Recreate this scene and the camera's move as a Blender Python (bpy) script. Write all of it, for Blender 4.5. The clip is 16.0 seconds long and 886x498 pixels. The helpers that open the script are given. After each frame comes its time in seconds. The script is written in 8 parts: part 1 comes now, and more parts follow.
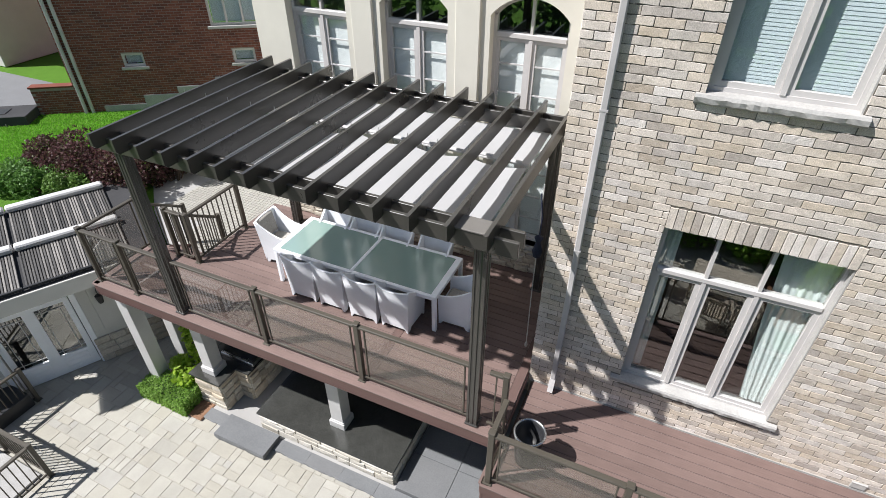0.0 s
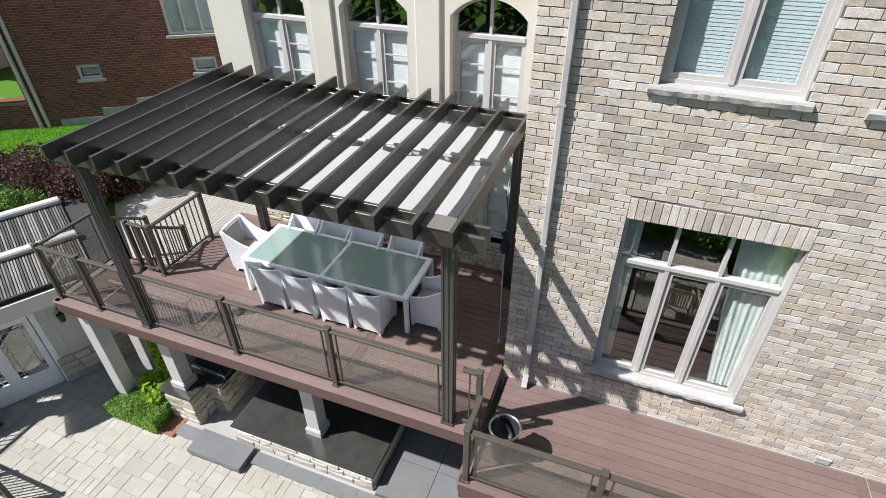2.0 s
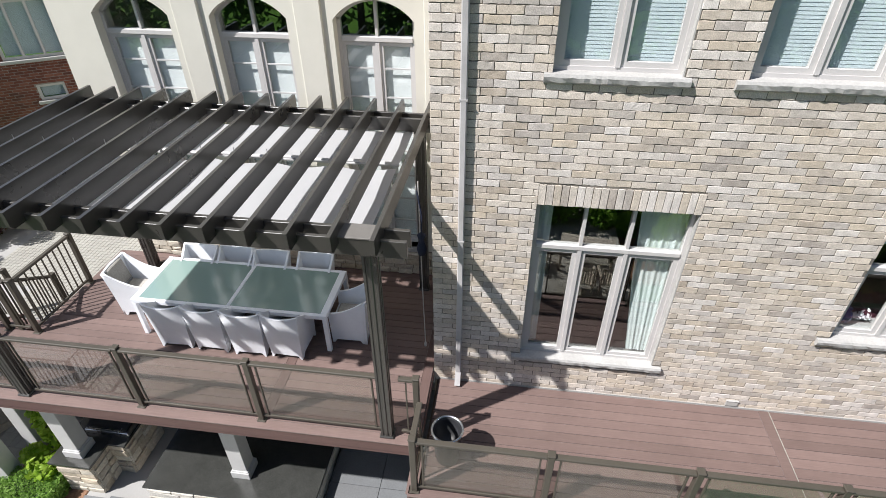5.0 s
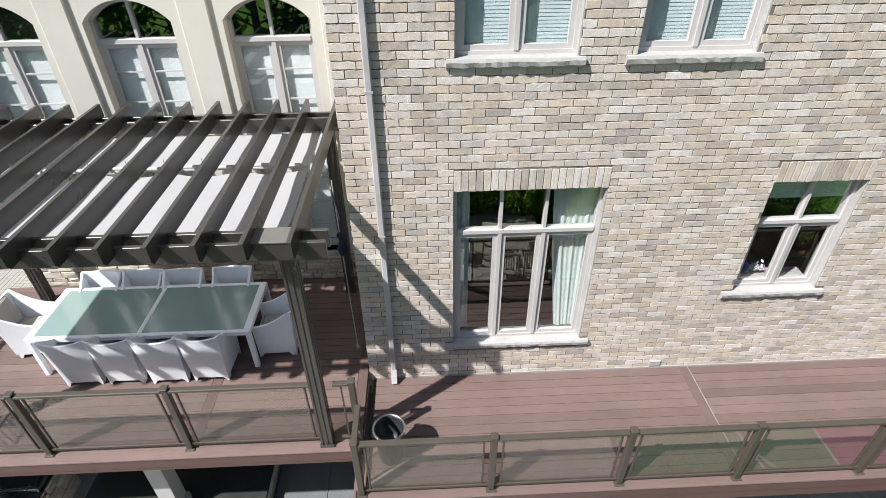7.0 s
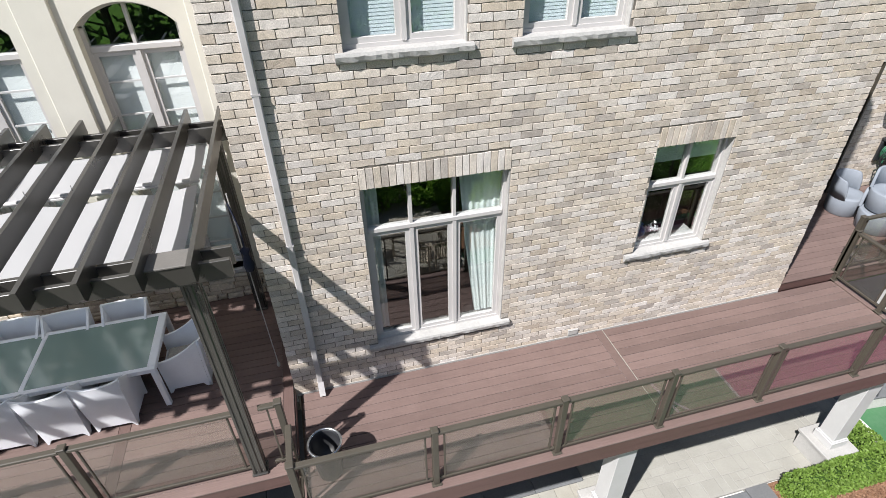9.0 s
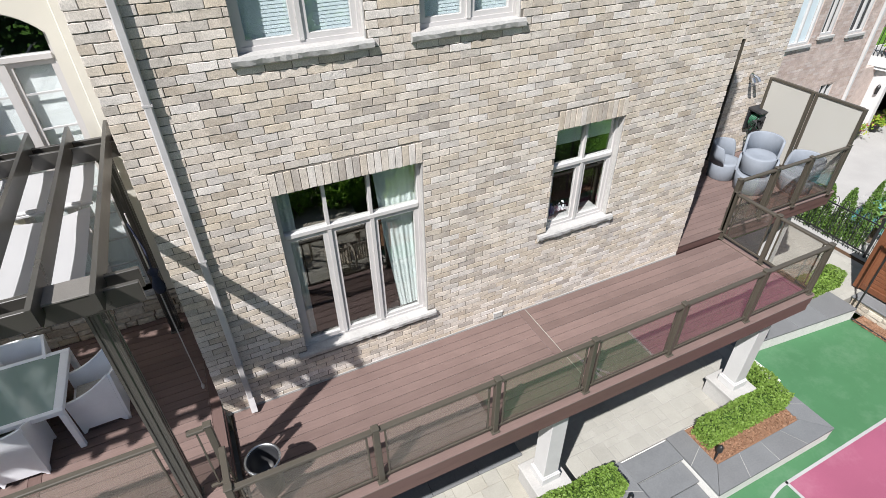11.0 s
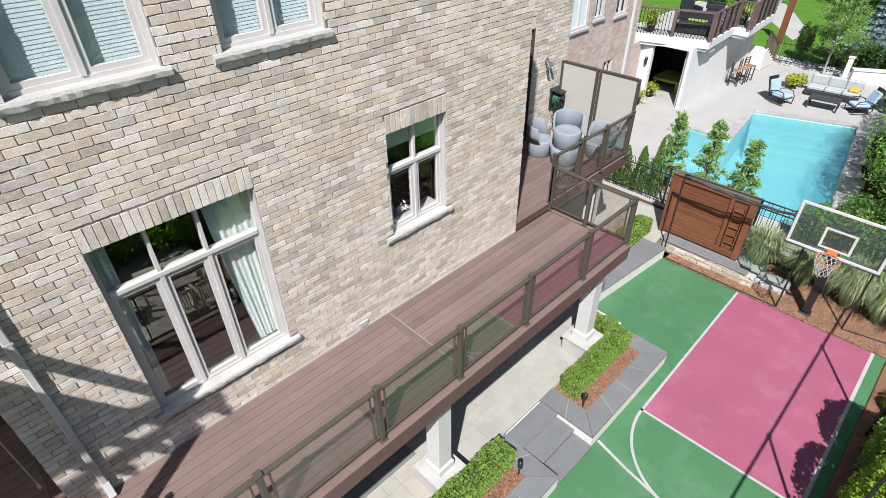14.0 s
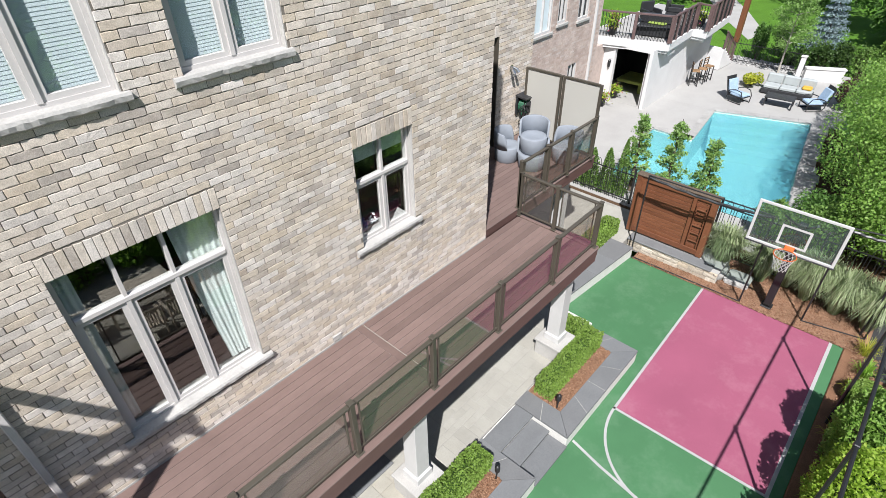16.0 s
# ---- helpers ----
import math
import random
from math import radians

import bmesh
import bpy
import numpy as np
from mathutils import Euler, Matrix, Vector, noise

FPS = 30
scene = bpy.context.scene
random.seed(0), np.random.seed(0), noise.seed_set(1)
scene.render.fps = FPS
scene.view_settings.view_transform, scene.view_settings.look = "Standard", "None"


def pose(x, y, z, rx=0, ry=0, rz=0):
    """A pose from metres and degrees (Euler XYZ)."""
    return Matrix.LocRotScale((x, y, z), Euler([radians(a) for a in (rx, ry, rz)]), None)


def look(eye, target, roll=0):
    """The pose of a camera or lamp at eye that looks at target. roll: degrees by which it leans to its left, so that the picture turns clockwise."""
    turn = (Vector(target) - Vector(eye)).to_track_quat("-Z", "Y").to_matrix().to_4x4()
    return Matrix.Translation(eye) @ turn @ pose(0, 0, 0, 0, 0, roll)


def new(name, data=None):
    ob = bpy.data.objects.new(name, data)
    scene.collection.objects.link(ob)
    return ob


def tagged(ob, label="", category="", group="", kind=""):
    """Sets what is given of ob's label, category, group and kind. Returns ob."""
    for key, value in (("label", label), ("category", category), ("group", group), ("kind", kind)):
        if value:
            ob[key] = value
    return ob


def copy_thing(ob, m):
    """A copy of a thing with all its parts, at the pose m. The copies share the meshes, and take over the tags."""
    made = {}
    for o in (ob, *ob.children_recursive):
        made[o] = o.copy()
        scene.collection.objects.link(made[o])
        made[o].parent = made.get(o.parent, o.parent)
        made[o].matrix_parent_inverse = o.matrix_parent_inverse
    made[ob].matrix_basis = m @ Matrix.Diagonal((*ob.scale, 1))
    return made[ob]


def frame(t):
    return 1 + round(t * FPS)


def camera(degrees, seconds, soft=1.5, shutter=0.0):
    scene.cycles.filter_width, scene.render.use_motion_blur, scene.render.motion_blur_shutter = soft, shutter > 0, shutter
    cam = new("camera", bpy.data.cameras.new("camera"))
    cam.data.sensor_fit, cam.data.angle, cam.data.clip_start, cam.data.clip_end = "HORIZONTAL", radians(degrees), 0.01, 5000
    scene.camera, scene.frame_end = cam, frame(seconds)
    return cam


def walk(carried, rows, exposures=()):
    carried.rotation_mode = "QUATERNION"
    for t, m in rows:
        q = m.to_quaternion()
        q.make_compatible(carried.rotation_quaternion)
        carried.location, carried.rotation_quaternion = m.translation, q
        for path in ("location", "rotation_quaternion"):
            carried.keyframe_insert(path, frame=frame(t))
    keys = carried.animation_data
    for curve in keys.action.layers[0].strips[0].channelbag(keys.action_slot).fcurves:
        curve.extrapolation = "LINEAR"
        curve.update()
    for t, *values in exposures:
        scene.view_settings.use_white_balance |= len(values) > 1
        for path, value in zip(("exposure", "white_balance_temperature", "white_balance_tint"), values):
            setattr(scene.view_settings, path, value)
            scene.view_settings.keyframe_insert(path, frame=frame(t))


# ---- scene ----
cam = camera(79.2, 16.0, soft=0.8)
PATH = [
    (0, (0.532, 0.241, 6.541), (-0.128, 1.704, 5.348), 0.2),
    (0.5, (0.54, 0.25, 6.533), (-0.112, 1.719, 5.342), 0.2),
    (1, (0.584, 0.243, 6.525), (-0.063, 1.712, 5.333), 0.0),
    (1.5, (0.603, 0.213, 6.524), (-0.009, 1.699, 5.333), 0.0),
    (2, (0.632, 0.217, 6.489), (0.055, 1.727, 5.312), -0.2),
    (2.5, (0.587, 0.215, 6.492), (0.064, 1.752, 5.324), -0.1),
    (3, (0.528, 0.226, 6.517), (0.056, 1.782, 5.352), -0.1),
    (3.5, (0.46, 0.248, 6.512), (0.041, 1.82, 5.347), -0.2),
    (4, (0.421, 0.246, 6.475), (0.058, 1.835, 5.316), -0.3),
    (6.3, (0.362, 0.293, 6.341), (0.318, 1.917, 5.174), -0.5),
    (6.5, (0.401, 0.258, 6.331), (0.376, 1.884, 5.166), -0.7),
    (7, (0.409, 0.252, 6.29), (0.471, 1.879, 5.129), -0.6),
    (7.5, (0.424, 0.289, 6.287), (0.57, 1.906, 5.119), -0.8),
    (8, (0.409, 0.314, 6.258), (0.646, 1.921, 5.091), -1.0),
    (8.5, (0.374, 0.333, 6.235), (0.691, 1.924, 5.065), -1.1),
    (9, (0.333, 0.342, 6.222), (0.735, 1.909, 5.046), -1.1),
    (11.3, (0.288, 0.292, 6.247), (1.018, 1.725, 5.058), -0.8),
    (11.5, (0.306, 0.303, 6.198), (1.07, 1.721, 5.012), -0.8),
    (12, (0.327, 0.285, 6.192), (1.17, 1.658, 5.007), -0.8),
    (12.5, (0.361, 0.288, 6.222), (1.29, 1.601, 5.033), -0.7),
    (13, (0.375, 0.285, 6.239), (1.386, 1.537, 5.052), -0.7),
    (13.5, (0.371, 0.282, 6.282), (1.444, 1.482, 5.095), -0.7),
    (14, (0.343, 0.274, 6.297), (1.465, 1.428, 5.11), -0.8),
    (14.5, (0.329, 0.264, 6.335), (1.488, 1.38, 5.148), -0.8),
    (15, (0.336, 0.232, 6.386), (1.51, 1.335, 5.201), -0.8),
    (15.5, (0.369, 0.237, 6.424), (1.553, 1.331, 5.241), -0.7),
    (16, (0.403, 0.23, 6.467), (1.592, 1.318, 5.283), -0.7),
]
walk(cam, [(t, look(eye, target, roll)) for t, eye, target, roll in PATH])

# ---- world and sun ----
SUN = Vector((-0.524, -0.344, 0.779))
world = bpy.data.worlds.new("sky")
scene.world = world
world.use_nodes = True
wn = world.node_tree.nodes
sky = wn.new("ShaderNodeTexSky")
sky.sky_type = "NISHITA"
sky.sun_disc = False
sky.sun_elevation = math.asin(SUN.z)
sky.sun_rotation = math.atan2(SUN.x, SUN.y)
wn["Background"].inputs["Strength"].default_value = 0.067
world.node_tree.links.new(sky.outputs[0], wn["Background"].inputs["Color"])
sun_data = bpy.data.lights.new("sun", "SUN")
sun_data.energy = 4.9
sun_data.angle = radians(0.75)
sun_data.color = (1.0, 0.979, 0.981)
sun = new("sun", sun_data)
sun.matrix_world = look((-20, -14, 30), (-20 - SUN.x, -14 - SUN.y, 30 - SUN.z))
scene.view_settings.exposure = 0.72

# heights
DECK, STEP, PATIO, COURT = 0.0, 0.17, -2.9, -3.25
WALL_Y, REAR_Y = 5.76, 8.1
RNG = random.Random(7)


# ---- materials ----
def nodes_of(name):
    m = bpy.data.materials.new(name)
    m.use_nodes = True
    nt = m.node_tree
    return m, nt, nt.nodes["Principled BSDF"]


def piece_random(nt):
    """A random number for each piece, be it an object or an island."""
    o, g = nt.nodes.new("ShaderNodeObjectInfo"), nt.nodes.new("ShaderNodeNewGeometry")
    a = nt.nodes.new("ShaderNodeMath")
    a.operation = "ADD"
    nt.links.new(o.outputs["Random"], a.inputs[0])
    nt.links.new(g.outputs["Random Per Island"], a.inputs[1])
    f = nt.nodes.new("ShaderNodeMath")
    f.operation = "FRACT"
    nt.links.new(a.outputs[0], f.inputs[0])
    return f.outputs[0]


def ramp_of(nt, source, cols):
    r = nt.nodes.new("ShaderNodeValToRGB")
    el = r.color_ramp.elements
    while len(el) < len(cols):
        el.new(0.5)
    for i, c in enumerate(cols):
        el[i].position = i / max(1, len(cols) - 1)
        el[i].color = (*c, 1)
    nt.links.new(source, r.inputs[0])
    return r.outputs[0]


def noise_of(nt, scale, detail=5, stretch=(1, 1, 1), rough=0.6):
    g = nt.nodes.new("ShaderNodeNewGeometry")
    m = nt.nodes.new("ShaderNodeMapping")
    m.inputs["Scale"].default_value = stretch
    nt.links.new(g.outputs["Position"], m.inputs[0])
    n = nt.nodes.new("ShaderNodeTexNoise")
    n.inputs["Scale"].default_value = scale
    n.inputs["Detail"].default_value = detail
    n.inputs["Roughness"].default_value = rough
    nt.links.new(m.outputs[0], n.inputs["Vector"])
    return n.outputs["Fac"]


def mix_col(nt, a, b, fac, mode="MIX"):
    x = nt.nodes.new("ShaderNodeMix")
    x.data_type, x.blend_type = "RGBA", mode
    for sock, val in ((x.inputs["Factor"], fac), (x.inputs["A"], a), (x.inputs["B"], b)):
        if isinstance(val, bpy.types.NodeSocket):
            nt.links.new(val, sock)
        elif isinstance(val, (int, float)):
            sock.default_value = val
        else:
            sock.default_value = (*val, 1)
    return x.outputs["Result"]


def math_of(nt, op, a, b):
    x = nt.nodes.new("ShaderNodeMath")
    x.operation = op
    for i, val in enumerate((a, b)):
        if isinstance(val, bpy.types.NodeSocket):
            nt.links.new(val, x.inputs[i])
        else:
            x.inputs[i].default_value = val
    return x.outputs[0]


def surface(name, cols, rough=0.6, metal=0.0, grain=60, stain=1.3, grain_amt=0.25, stain_amt=0.25, bump=0.15, dist=0.004,
            stretch=(1, 1, 1), pieces=True, spec=0.4, wear=None):
    """A plain surface: a colour for each piece, grain and stains over it, fine relief."""
    m, nt, p = nodes_of(name)
    if len(cols) > 1:
        base = ramp_of(nt, piece_random(nt) if pieces else noise_of(nt, stain, 3), cols)
    else:
        base = ramp_of(nt, noise_of(nt, stain, 3), [tuple(c * 0.96 for c in cols[0]), tuple(c * 1.04 for c in cols[0])])
    fine = noise_of(nt, grain, 6, stretch)
    big = noise_of(nt, stain, 5, (1, 1, 1), 0.7)
    lo, hi = 1 - grain_amt, 1 + grain_amt
    c = mix_col(nt, base, ramp_of(nt, fine, [(lo,) * 3, (lo,) * 3, (1, 1, 1), (hi,) * 3, (hi,) * 3]), 1.0, "MULTIPLY")
    c = mix_col(nt, c, ramp_of(nt, big, [(1 - stain_amt,) * 3, (1 - stain_amt,) * 3, (1, 1, 1), (1 + stain_amt * 0.5,) * 3]), 1.0, "MULTIPLY")
    if wear:
        c = mix_col(nt, c, wear[0], ramp_of(nt, noise_of(nt, wear[1], 6, (1, 1, 1), 0.75), [(0, 0, 0), (0, 0, 0), (0, 0, 0), (wear[2],) * 3, (1,) * 3]))
    nt.links.new(c, p.inputs["Base Color"])
    r = math_of(nt, "ADD", math_of(nt, "MULTIPLY", big, 0.25), rough - 0.12)
    nt.links.new(r, p.inputs["Roughness"])
    p.inputs["Metallic"].default_value = metal
    p.inputs["Specular IOR Level"].default_value = spec
    if bump:
        b = nt.nodes.new("ShaderNodeBump")
        b.inputs["Strength"].default_value = bump
        b.inputs["Distance"].default_value = dist
        nt.links.new(fine, b.inputs["Height"])
        nt.links.new(b.outputs[0], p.inputs["Normal"])
    return m


def leafy(name, cols, rough=0.5, through_amt=0.35):
    """Leaves: a colour for each leaf, light coming through."""
    m, nt, p = nodes_of(name)
    base = ramp_of(nt, piece_random(nt), cols)
    c = mix_col(nt, base, ramp_of(nt, noise_of(nt, 2.2, 3), [(0.7,) * 3, (1.2,) * 3]), 1.0, "MULTIPLY")
    nt.links.new(c, p.inputs["Base Color"])
    p.inputs["Roughness"].default_value = rough
    p.inputs["Specular IOR Level"].default_value = 0.3
    t = nt.nodes.new("ShaderNodeBsdfTranslucent")
    nt.links.new(c, t.inputs["Color"])
    x = nt.nodes.new("ShaderNodeMixShader")
    x.inputs[0].default_value = through_amt
    nt.links.new(p.outputs[0], x.inputs[1])
    nt.links.new(t.outputs[0], x.inputs[2])
    nt.links.new(x.outputs[0], nt.nodes["Material Output"].inputs["Surface"])
    return m


def mirror_amount(nt, normal=None):
    """How much a sheet of glass or water mirrors, by the slant of the view (Schlick)."""
    lw = nt.nodes.new("ShaderNodeLayerWeight")
    lw.inputs["Blend"].default_value = 0.5
    if normal:
        nt.links.new(normal, lw.inputs["Normal"])
    return math_of(nt, "ADD", math_of(nt, "MULTIPLY", math_of(nt, "POWER", lw.outputs["Facing"], 5.0), 0.96), 0.04)


def pane_glass(name, tint, gloss=1.0, rough=0.01, body=0.0, body_col=(0.5, 0.5, 0.5)):
    """Clear or tinted sheet glass with a true mirror reflection."""
    m, nt, p = nodes_of(name)
    nt.nodes.remove(p)
    tr = nt.nodes.new("ShaderNodeBsdfTransparent")
    tr.inputs[0].default_value = (*tint, 1)
    gl = nt.nodes.new("ShaderNodeBsdfGlossy")
    gl.inputs["Roughness"].default_value = rough
    x = nt.nodes.new("ShaderNodeMixShader")
    nt.links.new(math_of(nt, "MULTIPLY", mirror_amount(nt), gloss), x.inputs[0])
    under = tr.outputs[0]
    if body:
        df = nt.nodes.new("ShaderNodeBsdfDiffuse")
        df.inputs[0].default_value = (*body_col, 1)
        y = nt.nodes.new("ShaderNodeMixShader")
        y.inputs[0].default_value = body
        nt.links.new(tr.outputs[0], y.inputs[1])
        nt.links.new(df.outputs[0], y.inputs[2])
        under = y.outputs[0]
    nt.links.new(under, x.inputs[1])
    nt.links.new(gl.outputs[0], x.inputs[2])
    nt.links.new(x.outputs[0], nt.nodes["Material Output"].inputs["Surface"])
    return m


M_BRICK = surface("buff_brick", [(0.459, 0.385, 0.307), (0.673, 0.600, 0.522), (0.561, 0.475, 0.375), (0.704, 0.650, 0.595), (0.469, 0.420, 0.366), (0.622, 0.530, 0.419), (0.724, 0.670, 0.619), (0.418, 0.370, 0.327), (0.592, 0.510, 0.414), (0.683, 0.615, 0.541), (0.530, 0.475, 0.419)],
                  0.9, grain=75, stain=7, grain_amt=0.30, stain_amt=0.24, bump=0.5, dist=0.005, spec=0.15, stretch=(1.3, 1, 0.8), wear=((0.69, 0.645, 0.585), 9, 0.30))
M_MORTAR = surface("mortar", [(0.20, 0.18, 0.155)], 0.95, grain=120, bump=0.3, spec=0.1)
M_DECK = surface("composite_board", [(0.155, 0.105, 0.092), (0.185, 0.127, 0.111), (0.138, 0.094, 0.082), (0.169, 0.116, 0.101)], 0.62, grain=9, stain=1.1, grain_amt=0.16,
                 stain_amt=0.16, bump=0.12, stretch=(0.35, 9, 9), spec=0.35)
for q in ("Sheen Weight", "Sheen Roughness"):
    M_DECK.node_tree.nodes["Principled BSDF"].inputs[q].default_value = 0.36
M_BREAKER = surface("breaker_board", [(0.120, 0.076, 0.066)], 0.6, grain=9, stain=1.1, grain_amt=0.14, stain_amt=0.12, bump=0.1, stretch=(9, 0.35, 9))
M_FASCIA = surface("fascia_board", [(0.124, 0.070, 0.062)], 0.55, grain=9, stain=0.9, grain_amt=0.14, stain_amt=0.15, bump=0.1, stretch=(0.35, 9, 9))
M_BRONZE = surface("bronze_powder_coat", [(0.070, 0.061, 0.047)], 0.42, grain=180, stain=1.5, grain_amt=0.08, stain_amt=0.10, bump=0.05, dist=0.001, spec=0.5)
M_PERGOLA = surface("pergola_coat", [(0.045, 0.042, 0.037)], 0.30, grain=160, stain=1.2, grain_amt=0.08, stain_amt=0.15, bump=0.05, dist=0.001, spec=0.8)
M_STUCCO = surface("cream_stucco", [(0.62, 0.595, 0.52)], 0.9, grain=150, stain=0.9, grain_amt=0.06, stain_amt=0.07, bump=0.35, dist=0.003, spec=0.15)
M_GREY_STUCCO = surface("grey_stucco", [(0.58, 0.572, 0.53)], 0.9, grain=150, stain=0.9, grain_amt=0.06, stain_amt=0.08, bump=0.35, dist=0.003, spec=0.15)
M_SILL = surface("limestone", [(0.43, 0.42, 0.40), (0.395, 0.385, 0.365)], 0.88, grain=40, stain=4, grain_amt=0.14, stain_amt=0.12, bump=0.5, dist=0.006, spec=0.2)
M_FRAME = surface("window_vinyl", [(0.53, 0.508, 0.49)], 0.45, grain=200, stain=2, grain_amt=0.03, stain_amt=0.06, bump=0.0)
M_WHITE = surface("white_paint", [(0.51, 0.505, 0.495)], 0.5, grain=120, stain=2, grain_amt=0.04, stain_amt=0.07, bump=0.06)
M_RESIN = surface("white_resin", [(0.85, 0.87, 0.90)], 0.38, grain=90, stain=3, grain_amt=0.03, stain_amt=0.04, bump=0.08, dist=0.002)
M_STONE = surface("ledge_stone", [(0.50, 0.45, 0.37), (0.62, 0.57, 0.48), (0.42, 0.37, 0.30), (0.55, 0.47, 0.36), (0.66, 0.62, 0.55)], 0.9, grain=25, stain=6,
                  grain_amt=0.2, stain_amt=0.2, bump=0.7, dist=0.012, spec=0.15)
M_PAVER = surface("concrete_paver", [(0.335, 0.323, 0.283), (0.385, 0.371, 0.324), (0.36, 0.342, 0.290), (0.415, 0.40, 0.353), (0.35, 0.339, 0.305)], 0.85, grain=60, stain=2.2,
                  grain_amt=0.12, stain_amt=0.14, bump=0.3, dist=0.004, spec=0.2)
M_FLAG = surface("grey_flagstone", [(0.325, 0.315, 0.28), (0.36, 0.35, 0.312), (0.34, 0.328, 0.29)], 0.85, grain=50, stain=1.6, grain_amt=0.12, stain_amt=0.14, bump=0.3, dist=0.004, spec=0.2)
M_JOINT = surface("pale_joint", [(0.40, 0.39, 0.365)], 0.95, grain=90, bump=0.2, spec=0.1)
M_SAND = surface("joint_sand", [(0.38, 0.36, 0.31)], 0.95, grain=90, bump=0.3, spec=0.1)
M_CONCRETE = surface("pale_concrete", [(0.352, 0.346, 0.333)], 0.85, grain=70, stain=0.7, grain_amt=0.08, stain_amt=0.1, bump=0.2, spec=0.2)
M_BLUESTONE = surface("bluestone", [(0.142, 0.148, 0.152), (0.165, 0.171, 0.175), (0.152, 0.155, 0.157)], 0.75, grain=35, stain=2, grain_amt=0.12, stain_amt=0.14, bump=0.25, dist=0.003)
M_GRANITE = surface("black_granite", [(0.048, 0.049, 0.045)], 0.17, grain=110, stain=3, grain_amt=0.6, stain_amt=0.2, bump=0.06, dist=0.001, spec=0.5)
M_GREEN = surface("green_court", [(0.060, 0.165, 0.075)], 0.72, grain=140, stain=0.5, grain_amt=0.08, stain_amt=0.13, bump=0.25, dist=0.002, spec=0.25, wear=((0.13, 0.23, 0.14), 0.9, 0.5))
M_RED = surface("red_court", [(0.285, 0.082, 0.135)], 0.72, grain=140, stain=0.5, grain_amt=0.07, stain_amt=0.10, bump=0.25, dist=0.002, spec=0.25, wear=((0.38, 0.17, 0.22), 0.9, 0.45))
M_LINE = surface("court_line", [(0.37, 0.37, 0.365)], 0.7, grain=90, stain=2, grain_amt=0.08, stain_amt=0.1, bump=0.1)
M_MULCH = surface("wood_mulch", [(0.28, 0.15, 0.092), (0.20, 0.105, 0.062), (0.37, 0.225, 0.145), (0.15, 0.078, 0.05)], 0.95, grain=50, stain=3, grain_amt=0.3, bump=0.8, dist=0.02, spec=0.1)
M_SOIL = surface("soil", [(0.10, 0.062, 0.038)], 0.95, grain=30, stain=2, grain_amt=0.4, bump=0.8, dist=0.03, spec=0.1)
M_GRASS_BED = surface("turf", [(0.085, 0.19, 0.024)], 0.95, grain=70, stain=0.8, grain_amt=0.35, stain_amt=0.2, bump=0.7, dist=0.03, spec=0.1)
M_BLACK = surface("black_iron", [(0.018, 0.018, 0.019)], 0.45, grain=150, bump=0.05, grain_amt=0.1, spec=0.5)
M_PLASTER = surface("off_white_render", [(0.60, 0.592, 0.585)], 0.9, grain=90, stain=0.8, grain_amt=0.05, stain_amt=0.08, bump=0.2, spec=0.15)
M_DARK = surface("dark_plastic", [(0.030, 0.031, 0.034)], 0.40, grain=150, bump=0.03, grain_amt=0.1)
M_CHROME = surface("brushed_steel", [(0.62, 0.63, 0.64)], 0.28, metal=1.0, grain=150, bump=0.02, grain_amt=0.05)
M_CEDAR = surface("oiled_cedar", [(0.155, 0.058, 0.028), (0.185, 0.072, 0.034), (0.13, 0.048, 0.023)], 0.5, grain=8, stain=2, grain_amt=0.3, stain_amt=0.2, bump=0.2, stretch=(1, 1, 9))
M_RED_BRICK = surface("red_brick", [(0.165, 0.060, 0.045), (0.22, 0.080, 0.056), (0.12, 0.052, 0.043), (0.19, 0.066, 0.047), (0.25, 0.105, 0.075)], 0.9, grain=40, stain=3, grain_amt=0.2, bump=0.4, spec=0.15)
M_PINK_BRICK = surface("pale_red_brick", [(0.50, 0.40, 0.35), (0.55, 0.455, 0.41), (0.46, 0.36, 0.31), (0.58, 0.50, 0.46)], 0.9, grain=40, stain=3, grain_amt=0.15, bump=0.3, spec=0.15)
# near-black tone that holds the dimness of rooms behind glass
M_DIM_ROOM = surface("room_dimness", [(0.022, 0.020, 0.019)], 0.6, grain=20, bump=0.0)
M_CURTAIN = surface("sheer_curtain", [(0.80, 0.86, 0.84)], 0.85, grain=30, stain=2, grain_amt=0.05, stain_amt=0.05, bump=0.0)
M_SHEER = surface("white_blind", [(0.80, 0.83, 0.83)], 0.8, grain=60, stain=2, grain_amt=0.03, stain_amt=0.04, bump=0.0)
M_BLIND = surface("blue_white_blind", [(0.56, 0.64, 0.67)], 0.8, grain=60, stain=2, grain_amt=0.03, stain_amt=0.04, bump=0.0)
M_GREY_CHAIR = surface("grey_moulded_plastic", [(0.235, 0.26, 0.295)], 0.68, grain=90, stain=3, grain_amt=0.04, stain_amt=0.08, bump=0.05)
G_RAIL = pane_glass("bronze_tinted_glass", (0.88, 0.875, 0.86), 1.35, 0.01, 0.040, (0.46, 0.43, 0.38))
G_WINDOW = pane_glass("window_glass", (0.90, 0.93, 0.925), 4.2, 0.004)
G_ARCH = pane_glass("clear_window_glass", (0.96, 0.975, 0.97), 2.2, 0.004)
G_BOARD = pane_glass("backboard_glass", (0.82, 0.88, 0.86), 1.0, 0.01, 0.03, (0.6, 0.65, 0.65))
G_FROST = pane_glass("frosted_glass", (0.75, 0.75, 0.72), 0.6, 0.3, 0.78, (0.50, 0.49, 0.45))
